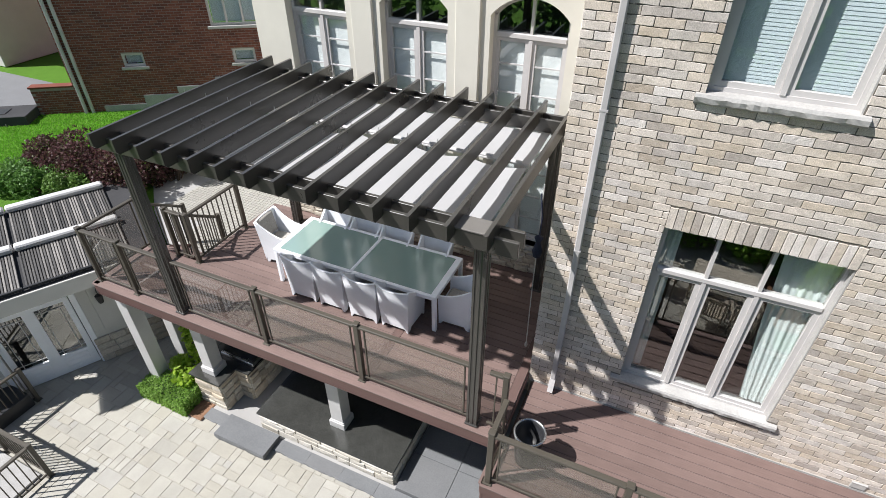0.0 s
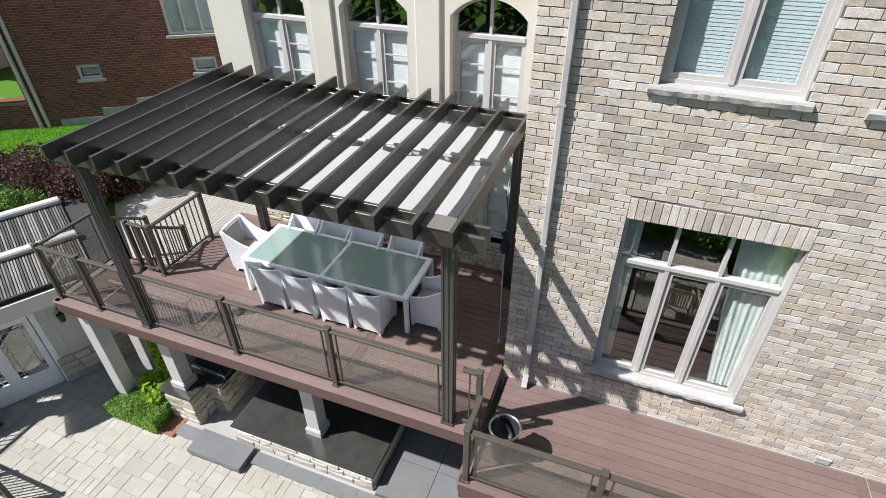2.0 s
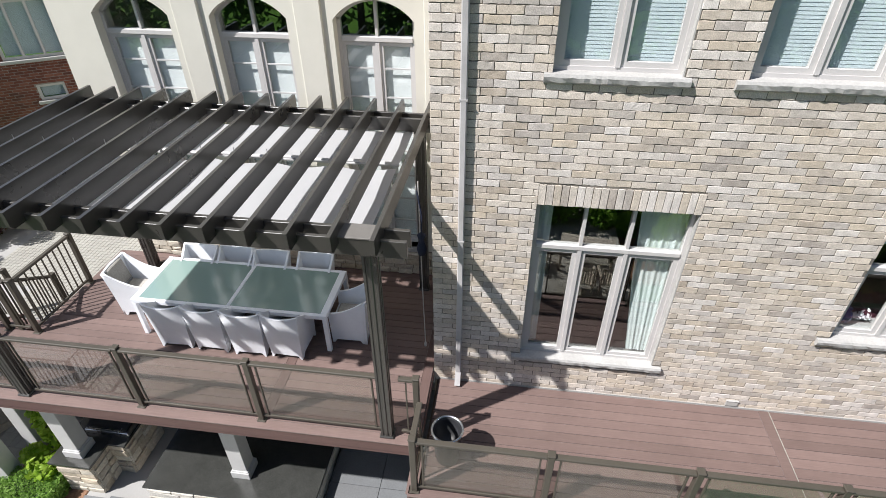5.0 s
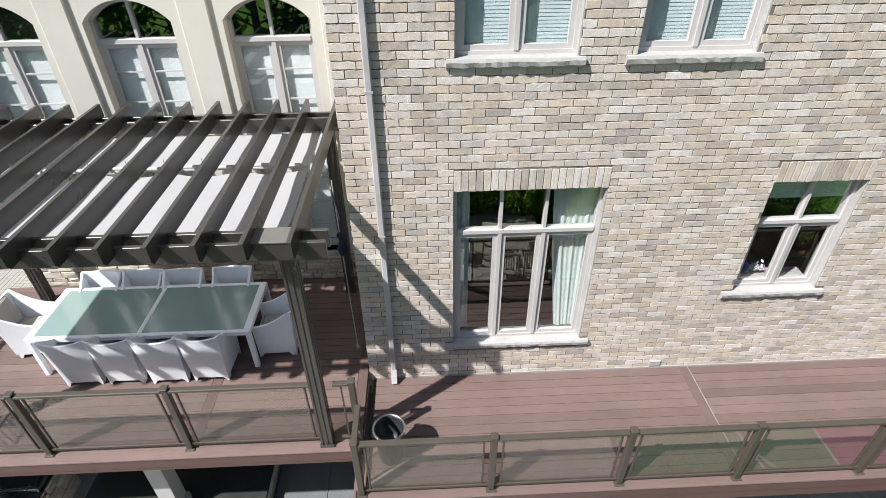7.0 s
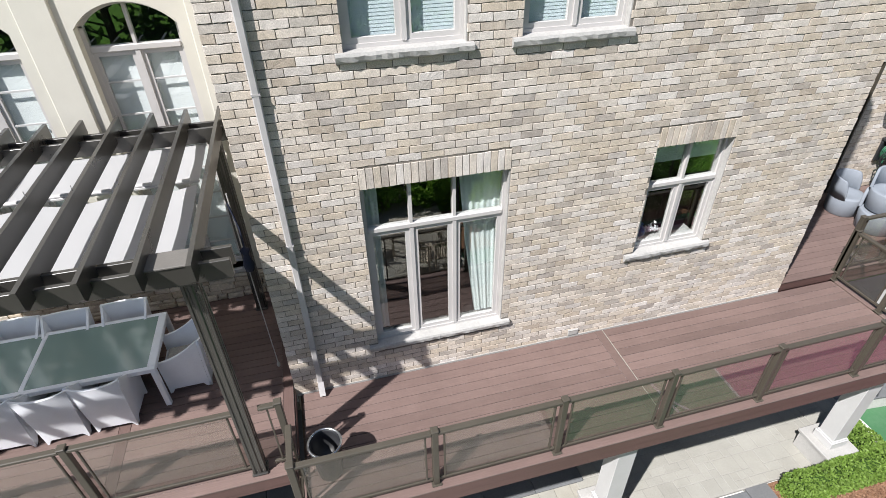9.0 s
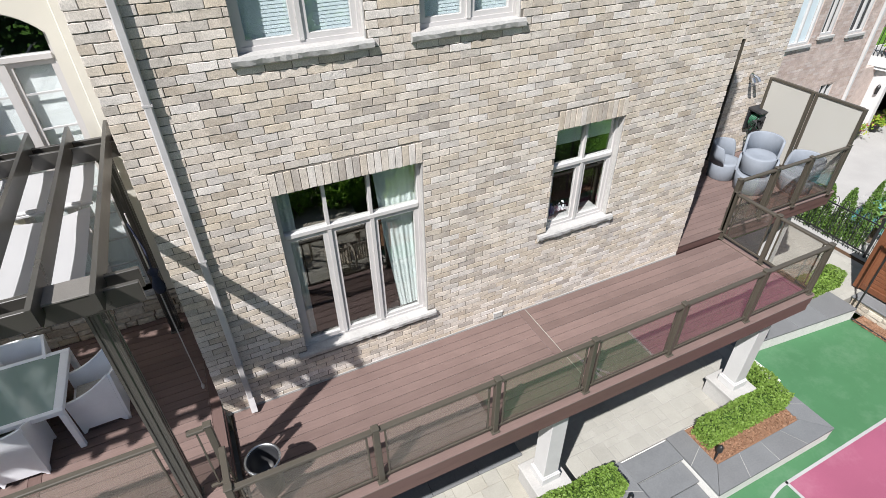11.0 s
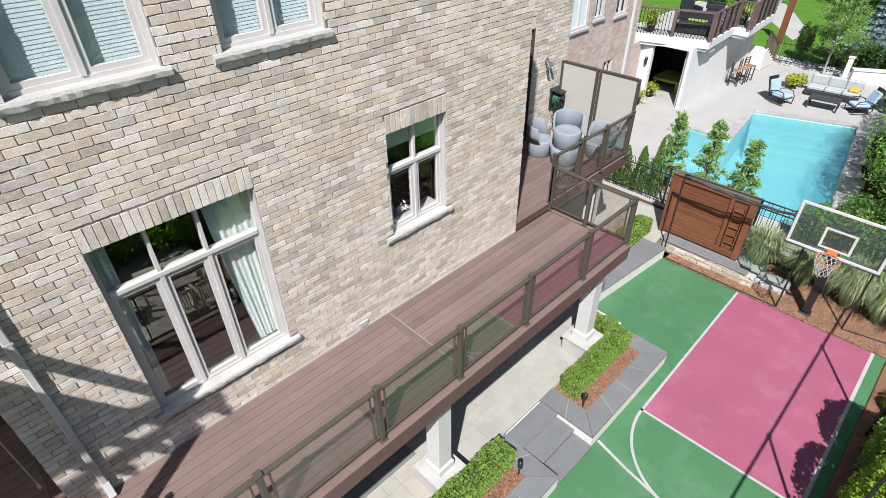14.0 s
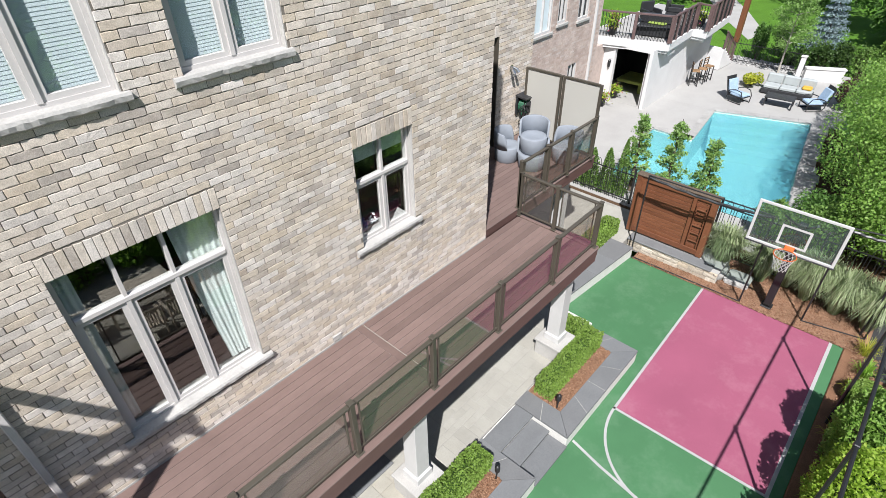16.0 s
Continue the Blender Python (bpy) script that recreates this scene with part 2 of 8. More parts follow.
G_TABLE = pane_glass("green_table_glass", (0.16, 0.30, 0.26), 3.2, 0.10, 0.90, (0.255, 0.362, 0.33))
L_BOX = leafy("box_leaf", [(0.10, 0.19, 0.036), (0.14, 0.25, 0.052), (0.19, 0.31, 0.082), (0.075, 0.145, 0.028)])
L_SHRUB = leafy("shrub_leaf", [(0.135, 0.235, 0.035), (0.19, 0.305, 0.055), (0.25, 0.37, 0.085), (0.095, 0.175, 0.025)])
L_BRIGHT = leafy("bright_leaf", [(0.17, 0.34, 0.03), (0.25, 0.44, 0.05), (0.12, 0.27, 0.025)])
L_LIME = leafy("lime_leaf", [(0.31, 0.47, 0.05), (0.43, 0.60, 0.09), (0.22, 0.37, 0.035), (0.50, 0.64, 0.13)], through_amt=0.58)
L_TREE = leafy("tree_leaf", [(0.085, 0.19, 0.035), (0.125, 0.25, 0.055), (0.065, 0.15, 0.03), (0.17, 0.30, 0.08)])
L_FRESH = leafy("fresh_leaf", [(0.19, 0.34, 0.06), (0.27, 0.45, 0.09), (0.14, 0.27, 0.045), (0.34, 0.50, 0.14)], through_amt=0.48)
# dark foliage; also colours the shaded insides of hedges and mounds
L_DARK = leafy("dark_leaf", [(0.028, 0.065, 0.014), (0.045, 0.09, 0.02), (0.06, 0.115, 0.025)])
L_PURPLE = leafy("purple_leaf", [(0.085, 0.036, 0.040), (0.13, 0.060, 0.058), (0.055, 0.026, 0.026), (0.10, 0.085, 0.035)])
L_SPRUCE = leafy("blue_spruce", [(0.17, 0.24, 0.25), (0.26, 0.34, 0.37), (0.13, 0.19, 0.19)], through_amt=0.1)
L_YOUNG = leafy("young_leaf", [(0.22, 0.38, 0.09), (0.31, 0.48, 0.15), (0.17, 0.31, 0.07), (0.38, 0.54, 0.22)], through_amt=0.5)
L_LAWN = leafy("lawn_blade", [(0.13, 0.36, 0.022), (0.16, 0.41, 0.028), (0.19, 0.44, 0.035)])
M_ASPHALT = surface("asphalt", [(0.052, 0.052, 0.054)], 0.9, grain=120, stain=0.8, bump=0.4, spec=0.2)
L_GRASS = leafy("ornamental_grass", [(0.22, 0.30, 0.12), (0.33, 0.41, 0.21), (0.45, 0.50, 0.31), (0.15, 0.22, 0.08)])
L_YELLOW = leafy("yellow_leaf", [(0.34, 0.38, 0.03), (0.42, 0.42, 0.05), (0.25, 0.32, 0.03)])
M_PALE_BARK = surface("pale_bark", [(0.42, 0.39, 0.34)], 0.9, grain=30, stain=6, grain_amt=0.3, bump=0.5, dist=0.01, spec=0.1)
M_BARK = surface("bark", [(0.13, 0.10, 0.075)], 0.95, grain=30, stain=6, grain_amt=0.35, bump=0.8, dist=0.02, stretch=(1, 1, 0.25), spec=0.1)


# ---- mesh helpers ----
class Geo:
    """Collects faces and turns them into one mesh."""

    def __init__(self):
        self.v, self.f, self.m = [], [], Matrix.Identity(4)

    def add(self, pts, faces):
        n = len(self.v)
        self.v += [tuple(self.m @ Vector(p)) for p in pts]
        self.f += [tuple(n + i for i in f) for f in faces]
        return self

    def box(self, x0, x1, y0, y1, z0, z1):
        pts = [(x, y, z) for z in (z0, z1) for y in (y0, y1) for x in (x0, x1)]
        return self.add(pts, [(0, 2, 3, 1), (4, 5, 7, 6), (0, 1, 5, 4), (2, 6, 7, 3), (0, 4, 6, 2), (1, 3, 7, 5)])

    def cbox(self, x0, x1, y0, y1, z0, z1, c):
        """A box with chamfered edges."""
        bm = bmesh.new()
        bmesh.ops.create_cube(bm, size=1)
        for v in bm.verts:
            v.co = Vector((x0 if v.co.x < 0 else x1, y0 if v.co.y < 0 else y1, z0 if v.co.z < 0 else z1))
        bmesh.ops.bevel(bm, geom=bm.edges[:], offset=c, segments=1, affect="EDGES")
        self.from_bm(bm)
        return self

    def from_bm(self, bm):
        bm.verts.index_update()
        self.add([v.co[:] for v in bm.verts], [[v.index for v in f.verts] for f in bm.faces])
        bm.free()
        return self

    def prism(self, poly, a0, a1, axis="z"):
        """A polygon pushed along an axis. poly: (x, y) for z, (x, z) for y, (y, z) for x."""
        def at(p, a):
            return {"z": (p[0], p[1], a), "y": (p[0], a, p[1]), "x": (a, p[0], p[1])}[axis]
        n = len(poly)
        pts = [at(p, a0) for p in poly] + [at(p, a1) for p in poly]
        return self.add(pts, [tuple(range(n))[::-1], tuple(range(n, 2 * n))] + [(i, (i + 1) % n, n + (i + 1) % n, n + i) for i in range(n)])

    def tube(self, pts, r, n=6, r1=None, cap=True):
        """A round bar along points."""
        pts = [Vector(p) for p in pts]
        rings = []
        for i, p in enumerate(pts):
            d = (pts[min(i + 1, len(pts) - 1)] - pts[max(i - 1, 0)]).normalized()
            a = d.orthogonal().normalized() if abs(d.z) > 0.99 or i == 0 and not rings else None
            if a is None:
                a = (prev - d * prev.dot(d)).normalized()
            prev = a
            b = d.cross(a)
            rr = r if r1 is None else r + (r1 - r) * i / (len(pts) - 1)
            rings.append([tuple(p + (a * math.cos(2 * math.pi * k / n) + b * math.sin(2 * math.pi * k / n)) * rr) for k in range(n)])
        allp = [q for ring in rings for q in ring]
        faces = [(i * n + k, i * n + (k + 1) % n, (i + 1) * n + (k + 1) % n, (i + 1) * n + k) for i in range(len(rings) - 1) for k in range(n)]
        if cap:
            faces += [tuple(range(n))[::-1], tuple(range((len(rings) - 1) * n, len(rings) * n))]
        return self.add(allp, faces)

    def lathe(self, prof, n=20, centre=(0, 0, 0), cap=False):
        """A profile of (radius, height) turned round z."""
        cx, cy, cz = centre
        pts = [(cx + r * math.cos(2 * math.pi * k / n), cy + r * math.sin(2 * math.pi * k / n), cz + z) for r, z in prof for k in range(n)]
        faces = [(i * n + k, i * n + (k + 1) % n, (i + 1) * n + (k + 1) % n, (i + 1) * n + k) for i in range(len(prof) - 1) for k in range(n)]
        if cap:
            faces += [tuple(range(n))[::-1], tuple(range((len(prof) - 1) * n, len(prof) * n))]
        return self.add(pts, faces)

    def mesh(self, name, mat, smooth=False):
        me = bpy.data.meshes.new(name)
        me.from_pydata(self.v, [], self.f)
        me.materials.append(mat)
        if smooth:
            me.polygons.foreach_set("use_smooth", [True] * len(me.polygons))
        me.update()
        return me


def part(name, geo, mat, parent=None, label="", smooth=False, bevel=0.0):
    """Links a Geo as one mesh object, under a thing or a part."""
    me = geo.mesh(name, mat, smooth)
    if bevel:
        bm = bmesh.new()
        bm.from_mesh(me)
        bmesh.ops.bevel(bm, geom=bm.edges[:], offset=bevel, segments=1, affect="EDGES", clamp_overlap=True)
        bm.to_mesh(me)
        bm.free()
    ob = new(name, me)
    if parent:
        ob.parent = parent
    if label:
        ob["label"] = label
    return ob


def thing(name, label, category, m=None, group="", kind=""):
    ob = new(name)
    ob.empty_display_size = 0.1
    if m is not None:
        ob.matrix_basis = m
    return tagged(ob, label, category, group, kind)


def piece(name, me, m, parent):
    ob = new(name, me)
    ob.parent = parent
    ob.matrix_basis = m
    return ob


def cut_run(x0, x1, z, h, holes):
    """What is left of a brick from x0 to x1 where openings cut into its course."""
    runs = [(x0, x1)] if x1 - x0 > 0.02 else []
    for a, b, c, d in holes:
        if c - h < z < d:
            runs = [r for u, v in runs for r in ((u, min(v, a)), (max(u, b), v)) if r[1] - r[0] > 0.02]
    return runs


def holed(x0, x1, z0, z1, holes, y0, y1, geo):
    """A wall along x with oblong holes (x0, x1, z0, z1), as upright strips."""
    xs = sorted({x0, x1, *[h[0] for h in holes], *[h[1] for h in holes]})
    xs = [x for x in xs if x0 <= x <= x1]
    for a, b in zip(xs, xs[1:]):
        cuts = sorted((h[2], h[3]) for h in holes if h[0] < (a + b) / 2 < h[1])
        z = z0
        for c, d in cuts:
            if c > z:
                geo.box(a, b, y0, y1, z, c)
            z = max(z, d)
        if z < z1:
            geo.box(a, b, y0, y1, z, z1)
    return geo


def leaves(geo, n, place, size, rng, up=0.3, long=1.6):
    """Many small leaves, each a bent pair of triangles."""
    for _ in range(n):
        p = Vector(place(rng))
        d = Vector((rng.gauss(0, 1), rng.gauss(0, 1), rng.gauss(0, 1) + up)).normalized()
        s = d.orthogonal().normalized()
        s = (Matrix.Rotation(rng.uniform(0, 6.28), 3, d) @ s)
        k = size * rng.uniform(0.6, 1.35)
        t = d.cross(s)
        geo.add([p - s * k * long * 0.5, p + t * k * 0.5, p + s * k * long * 0.5 + d * k * 0.2, p - t * k * 0.5], [(0, 1, 2), (0, 2, 3)])
    return geo


# ---- ground ----
g = Geo()
g.add([(-600, -600, -4.7), (600, -600, -4.7), (600, 600, -4.7), (-600, 600, -4.7)], [(0, 1, 2, 3)])
ground = tagged(part("ground", g, M_GRASS_BED), "rough green lawn reaching to the distance", "ground", kind="structure")

# ---- brick house: wall with its openings ----
HOLES = [(0.75, 2.595, 0.68, 3.18), (0.755, 2.025, 4.71, 6.42), (2.625, 3.875, 4.71, 6.42), (4.605, 5.785, 1.48, 3.18)]
SOLDIER = [(0.75, 2.595, 3.18, 3.452), (4.605, 5.785, 3.18, 3.452), (0.755, 2.025, 6.42, 6.67), (2.625, 3.875, 6.42, 6.67)]
SILLS = [(0.63, 2.71, 0.575, 0.688), (0.67, 2.09, 4.605, 4.718), (2.51, 3.93, 4.605, 4.718), (4.46, 5.885, 1.375, 1.488)]
BX0, BX1, BTOP = -0.50, 7.775, 7.25
wall_south = tagged(part("wall_south", holed(BX0 + 0.008, BX1 - 0.008, PATIO - 0.4, BTOP, HOLES, WALL_Y + 0.0062, WALL_Y + 0.30, Geo()), M_MORTAR),
                    "tall house wall of tumbled buff brick", "wall", kind="structure")
part("side_return", Geo().box(BX0 + 0.01, BX0 + 0.25, WALL_Y + 0.30, REAR_Y + 0.4, PATIO - 0.4, BTOP), M_BRICK, wall_south)
part("side_return", Geo().box(BX1 - 0.25, BX1 - 0.01, WALL_Y + 0.30, REAR_Y, PATIO - 0.4, BTOP), M_BRICK, wall_south)

part("mortar_fillet", Geo().box(BX0 + 0.02, BX1 - 0.01, WALL_Y - 0.010, WALL_Y + 0.012, DECK - 0.02, DECK + 0.022), M_SILL, wall_south)

# rooms behind the windows: near-black boxes whose colour stands for indoor dimness
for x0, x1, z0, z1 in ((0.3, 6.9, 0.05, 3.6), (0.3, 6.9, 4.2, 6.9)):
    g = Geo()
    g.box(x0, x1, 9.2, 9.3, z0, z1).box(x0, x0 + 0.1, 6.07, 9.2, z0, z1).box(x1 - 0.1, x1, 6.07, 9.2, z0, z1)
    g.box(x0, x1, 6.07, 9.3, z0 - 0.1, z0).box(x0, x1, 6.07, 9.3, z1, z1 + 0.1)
    tagged(part("wall_room", g, M_DIM_ROOM), "room box behind the house windows, dimness put into its near-black colour", "room", kind="structure")


def sash(parent, x0, x1, z0, z1, y, w=0.055, bars=(), d=0.05, glass=None):
    """A casement: a frame of four rails, its pane and glazing bars."""
    g = Geo()
    g.box(x0, x0 + w, y, y + d, z0, z1).box(x1 - w, x1, y, y + d, z0, z1)
    g.box(x0 + w, x1 - w, y, y + d, z0, z0 + w).box(x0 + w, x1 - w, y, y + d, z1 - w, z1)
    s = part("sash", g, M_FRAME, parent)
    part("pane", Geo().box(x0 + w, x1 - w, y + 0.02, y + 0.028, z0 + w, z1 - w), glass or G_WINDOW, s).visible_shadow = False
    for z in bars:
        part("glazing_bar", Geo().box(x0 + w, x1 - w, y + 0.004, y + 0.018, z - 0.012, z + 0.012), M_WHITE, s)


def stone_sill(parent, x0, x1, z0, z1, name="window_sill"):
    """A rock-faced stone sill with a ragged front."""
    r = random.Random(int(x0 * 100) + 5)
    n = int((x1 - x0) / 0.055)
    for a, b in ((0, n // 2), (n // 2, n)):
        xs = [x0 + (x1 - x0) * i / n for i in range(a, b + 1)]
        g = Geo()
        rows = []
        for x in xs:
            e = r.uniform(-0.003, 0.002)
            rows.append([(x, WALL_Y + 0.11, z1), (x, WALL_Y - 0.040 + e * 0.4, z1 - 0.004), (x, WALL_Y - 0.054 + e * 2, z1 - 0.034 + r.uniform(-0.006, 0.006)),
                         (x, WALL_Y - 0.046 + r.uniform(-0.010, 0.006), z0 + 0.03 + r.uniform(-0.008, 0.008)), (x, WALL_Y - 0.030 + r.uniform(-0.004, 0.004), z0 + 0.006 + r.uniform(0, 0.005)), (x, WALL_Y + 0.11, z0)])
        k = 6
        pts = [p for row in rows for p in row]
        f = [(i * k + j, i * k + (j + 1) % k, (i + 1) * k + (j + 1) % k, (i + 1) * k + j) for i in range(len(rows) - 1) for j in range(k)]
        f += [tuple(range(k))[::-1], tuple(range((len(rows) - 1) * k, len(rows) * k))]
        part(name, g.add(pts, f), M_SILL, parent)


def house_window(num, hole, sill, transom, mulls, label, glass=None):
    x0, x1, z0, z1 = hole
    w = thing("window_%d" % num, label, "window", kind="structure")
    y, t = WALL_Y + 0.10, 0.05
    g = Geo()
    g.box(x0, x0 + t, y, y + 0.10, z0, z1).box(x1 - t, x1, y, y + 0.10, z0, z1)
    g.box(x0 + t, x1 - t, y, y + 0.10, z0, z0 + t).box(x0 + t, x1 - t, y, y + 0.10, z1 - t, z1)
    f = part("window_frame", g, M_FRAME, w)
    cuts = [x0 + t, *mulls, x1 - t]
    if transom:
        part("transom", Geo().cbox(x0 + t, x1 - t, y - 0.015, y + 0.09, transom - 0.035, transom + 0.035, 0.01), M_FRAME, w)
    top = transom - 0.035 if transom else z1 - t
    for m in mulls:
        part("mullion", Geo().box(m - 0.025, m + 0.025, y - 0.01, y + 0.09, z0 + t, top), M_FRAME, w)
        if transom:
            part("mullion", Geo().box(m - 0.02, m + 0.02, y - 0.005, y + 0.09, transom + 0.035, z1 - t), M_FRAME, w)
    for i, (a, b) in enumerate(zip(cuts, cuts[1:])):
        a2, b2 = a + (0.026 if i else 0), b - (0.026 if i < len(cuts) - 2 else 0)
        sash(w, a2, b2, z0 + t, top - 0.001, y + 0.012, glass=glass)
        if transom:
            part("pane", Geo().box(a2 + 0.002, b2 - 0.002, y + 0.03, y + 0.038, transom + 0.036, z1 - t), G_WINDOW, w).visible_shadow = False
    stone_sill(w, *sill)
    part("reveal", Geo().box(x1 - 0.014, x1 + 0.004, WALL_Y + 0.012, y - 0.002, z0 + 0.004, z1 - 0.004), M_SILL, w)
    return w


house_window(1, HOLES[0], SILLS[0], 2.535, (1.345, 1.905), "large three-light casement window with grey-beige frames and stone sill")
house_window(2, HOLES[1], SILLS[1], None, (1.39,), "two-light casement window with closed blinds and stone sill", G_ARCH)
house_window(3, HOLES[2], SILLS[2], None, (3.25,), "two-light casement window with closed blinds and stone sill", G_ARCH)
house_window(4, HOLES[3], SILLS[3], 2.55, (5.195,), "small two-light casement window with transom and stone sill")


def curtain(x0, x1, z0, z1, y, mat, folds, label, gather=0.0):
    """A gathered curtain, as a waved sheet with thickness."""
    n = folds * 8
    top = [(x0 + (x1 - x0) * i / n, y + 0.0045 * math.sin(i * 2 * math.pi / 8) + 0.006 * math.sin(i * 0.37)) for i in range(n + 1)]
    g = Geo()
    for (xa, ya), (xb, yb) in zip(top, top[1:]):
        la, lb = xa + gather * (x1 - xa), xb + gather * (x1 - xb)
        zm = z0 + (z1 - z0) * 0.55
        for (pa, pb, za), (qa, qb, zb) in zip(((la, lb, z0), (xa + 0.35 * (la - xa), xb + 0.35 * (lb - xb), zm)), ((xa + 0.35 * (la - xa), xb + 0.35 * (lb - xb), zm), (xa, xb, z1))):
            g.add([(pa, ya, za), (pb, yb, za), (qb, yb, zb), (qa, ya, zb), (pa, ya + 0.004, za), (pb, yb + 0.004, za), (qb, yb + 0.004, zb), (qa, ya + 0.004, zb)],
                  [(0, 1, 2, 3), (5, 4, 7, 6)])
    tagged(part("curtain", g, mat, smooth=True), label, "curtain")


curtain(2.0, 2.585, 0.75, 3.17, WALL_Y + 0.235, M_CURTAIN, 7, "pale green sheer curtain hanging behind the window", 0.42)
curtain(0.77, 0.97, 0.75, 3.17, WALL_Y + 0.26, M_CURTAIN, 3, "pale green sheer curtain drawn to the jamb")
tagged(part("roller_blind", Geo().box(4.66, 5.73, WALL_Y + 0.205, WALL_Y + 0.211, 2.84, 3.17), M_CURTAIN), "pale green roller blind half drawn behind the window", "blind")
slat = Geo().add([(-0.29, 0, 0), (0.29, 0, 0), (0.29, 0.005, 0.039), (-0.29, 0.005, 0.039), (-0.29, 0.003, -0.001), (0.29, 0.003, -0.001), (0.29, 0.008, 0.038), (-0.29, 0.008, 0.038)],
                 [(0, 1, 2, 3), (7, 6, 5, 4), (0, 4, 5, 1), (2, 6, 7, 3)]).mesh("slat", M_BLIND)
for cx in (1.075, 1.705, 2.94, 3.56):
    bl = thing("venetian_blind", "closed blue-white horizontal blind behind the glass", "blind", group="upper window blinds")
    for i in range(44):
        piece("slat", slat, pose(cx, WALL_Y + 0.205, 4.77 + i * 0.036), bl)
    part("head_rail", Geo().box(cx - 0.29, cx + 0.29, WALL_Y + 0.205, WALL_Y + 0.25, 6.36, 6.40), M_WHITE, bl)

# small things on the inner sill of the small window
M_BLUE = surface("blue_glaze", [(0.03, 0.08, 0.30)], 0.3, grain=60, bump=0.05)
vs = thing("vase", "small blue glazed vase with white flowers on the inner sill", "vase", pose(4.86, WALL_Y + 0.30, 1.55))
part("body", Geo().lathe([(0.0, 0.0), (0.05, 0.0), (0.085, 0.07), (0.07, 0.16), (0.03, 0.2), (0.045, 0.23), (0.0, 0.22)], 14), M_BLUE, vs, smooth=True)
part("flowers", leaves(Geo(), 90, lambda r: (0.14 + r.gauss(0, 0.06), -0.02, 0.08 + abs(r.gauss(0, 0.05))), 0.035, random.Random(9), 0.4), M_RESIN, vs)
tagged(part("inner_sill", Geo().cbox(4.62, 5.74, WALL_Y + 0.205, WALL_Y + 0.42, 1.50, 1.55, 0.005), M_WHITE), "white board sill inside the small window", "sill", kind="structure")

# ---- rear stucco wall with arched windows ----
ARCH = [(-6.00, -4.78), (-4.13, -2.95), (-2.26, -1.08)]
AZ0, SPRING, APEX, TRANS = 0.75, 4.62, 4.90, 4.33
SX0, SX1 = -6.72, BX0


def arc(x0, x1, z, rise, n=16, inset=0.0):
    """Points of a flat arch, from left to right."""
    w = (x1 - x0) / 2
    R = (w * w + rise * rise) / (2 * rise)
    a = math.asin(min(1, w / R))
    return [((x0 + x1) / 2 + (R - inset) * math.sin(-a + 2 * a * i / n), z + rise - R + (R - inset) * math.cos(-a + 2 * a * i / n)) for i in range(n + 1)]


g = holed(SX0, SX1, PATIO - 0.4, 7.2, [(a, b, AZ0, APEX) for a, b in ARCH], REAR_Y, REAR_Y + 0.35, Geo())
for a, b in ARCH:
    pts = arc(a, b, SPRING, APEX - SPRING)
    for (xa, za), (xb, zb) in zip(pts, pts[1:]):
        g.prism([(xa, za), (xb, zb), (xb, APEX), (xa, APEX)], REAR_Y, REAR_Y + 0.35, "y")
wall_rear = tagged(part("wall_rear", g, M_STUCCO), "cream stucco wall with three arched openings", "wall", kind="structure")
part("side_return", Geo().box(SX0, SX0 + 0.3, REAR_Y + 0.35, REAR_Y + 9, PATIO - 0.4, 7.2), M_STUCCO, wall_rear)
for x in (-2.605, -4.455):
    part("pilaster", Geo().cbox(x - 0.20, x + 0.20, REAR_Y - 0.05, REAR_Y + 0.01, 1.05, 7.2, 0.012), M_STUCCO, wall_rear)
part("pilaster", Geo().cbox(-0.93, -0.80, REAR_Y - 0.05, REAR_Y + 0.01, 1.05, 7.2, 0.012), M_STUCCO, wall_rear)
# near-black shell, the indoor dimness is in its colour
part("room_shell", Geo().box(SX0 + 0.4, SX1 - 0.1, 10.6, 10.7, 0, 5.4).box(SX0 + 0.4, SX1 - 0.1, REAR_Y + 0.36, 10.6, -0.1, 0).box(SX0 + 0.4, SX1 - 0.1, REAR_Y + 0.36, 10.6, 5.4, 5.5), M_DIM_ROOM, wall_rear)
part("stone_band", Geo().box(SX0, SX1, REAR_Y - 0.035, REAR_Y - 0.002, STEP + 0.02, 0.66), M_MORTAR, wall_rear)
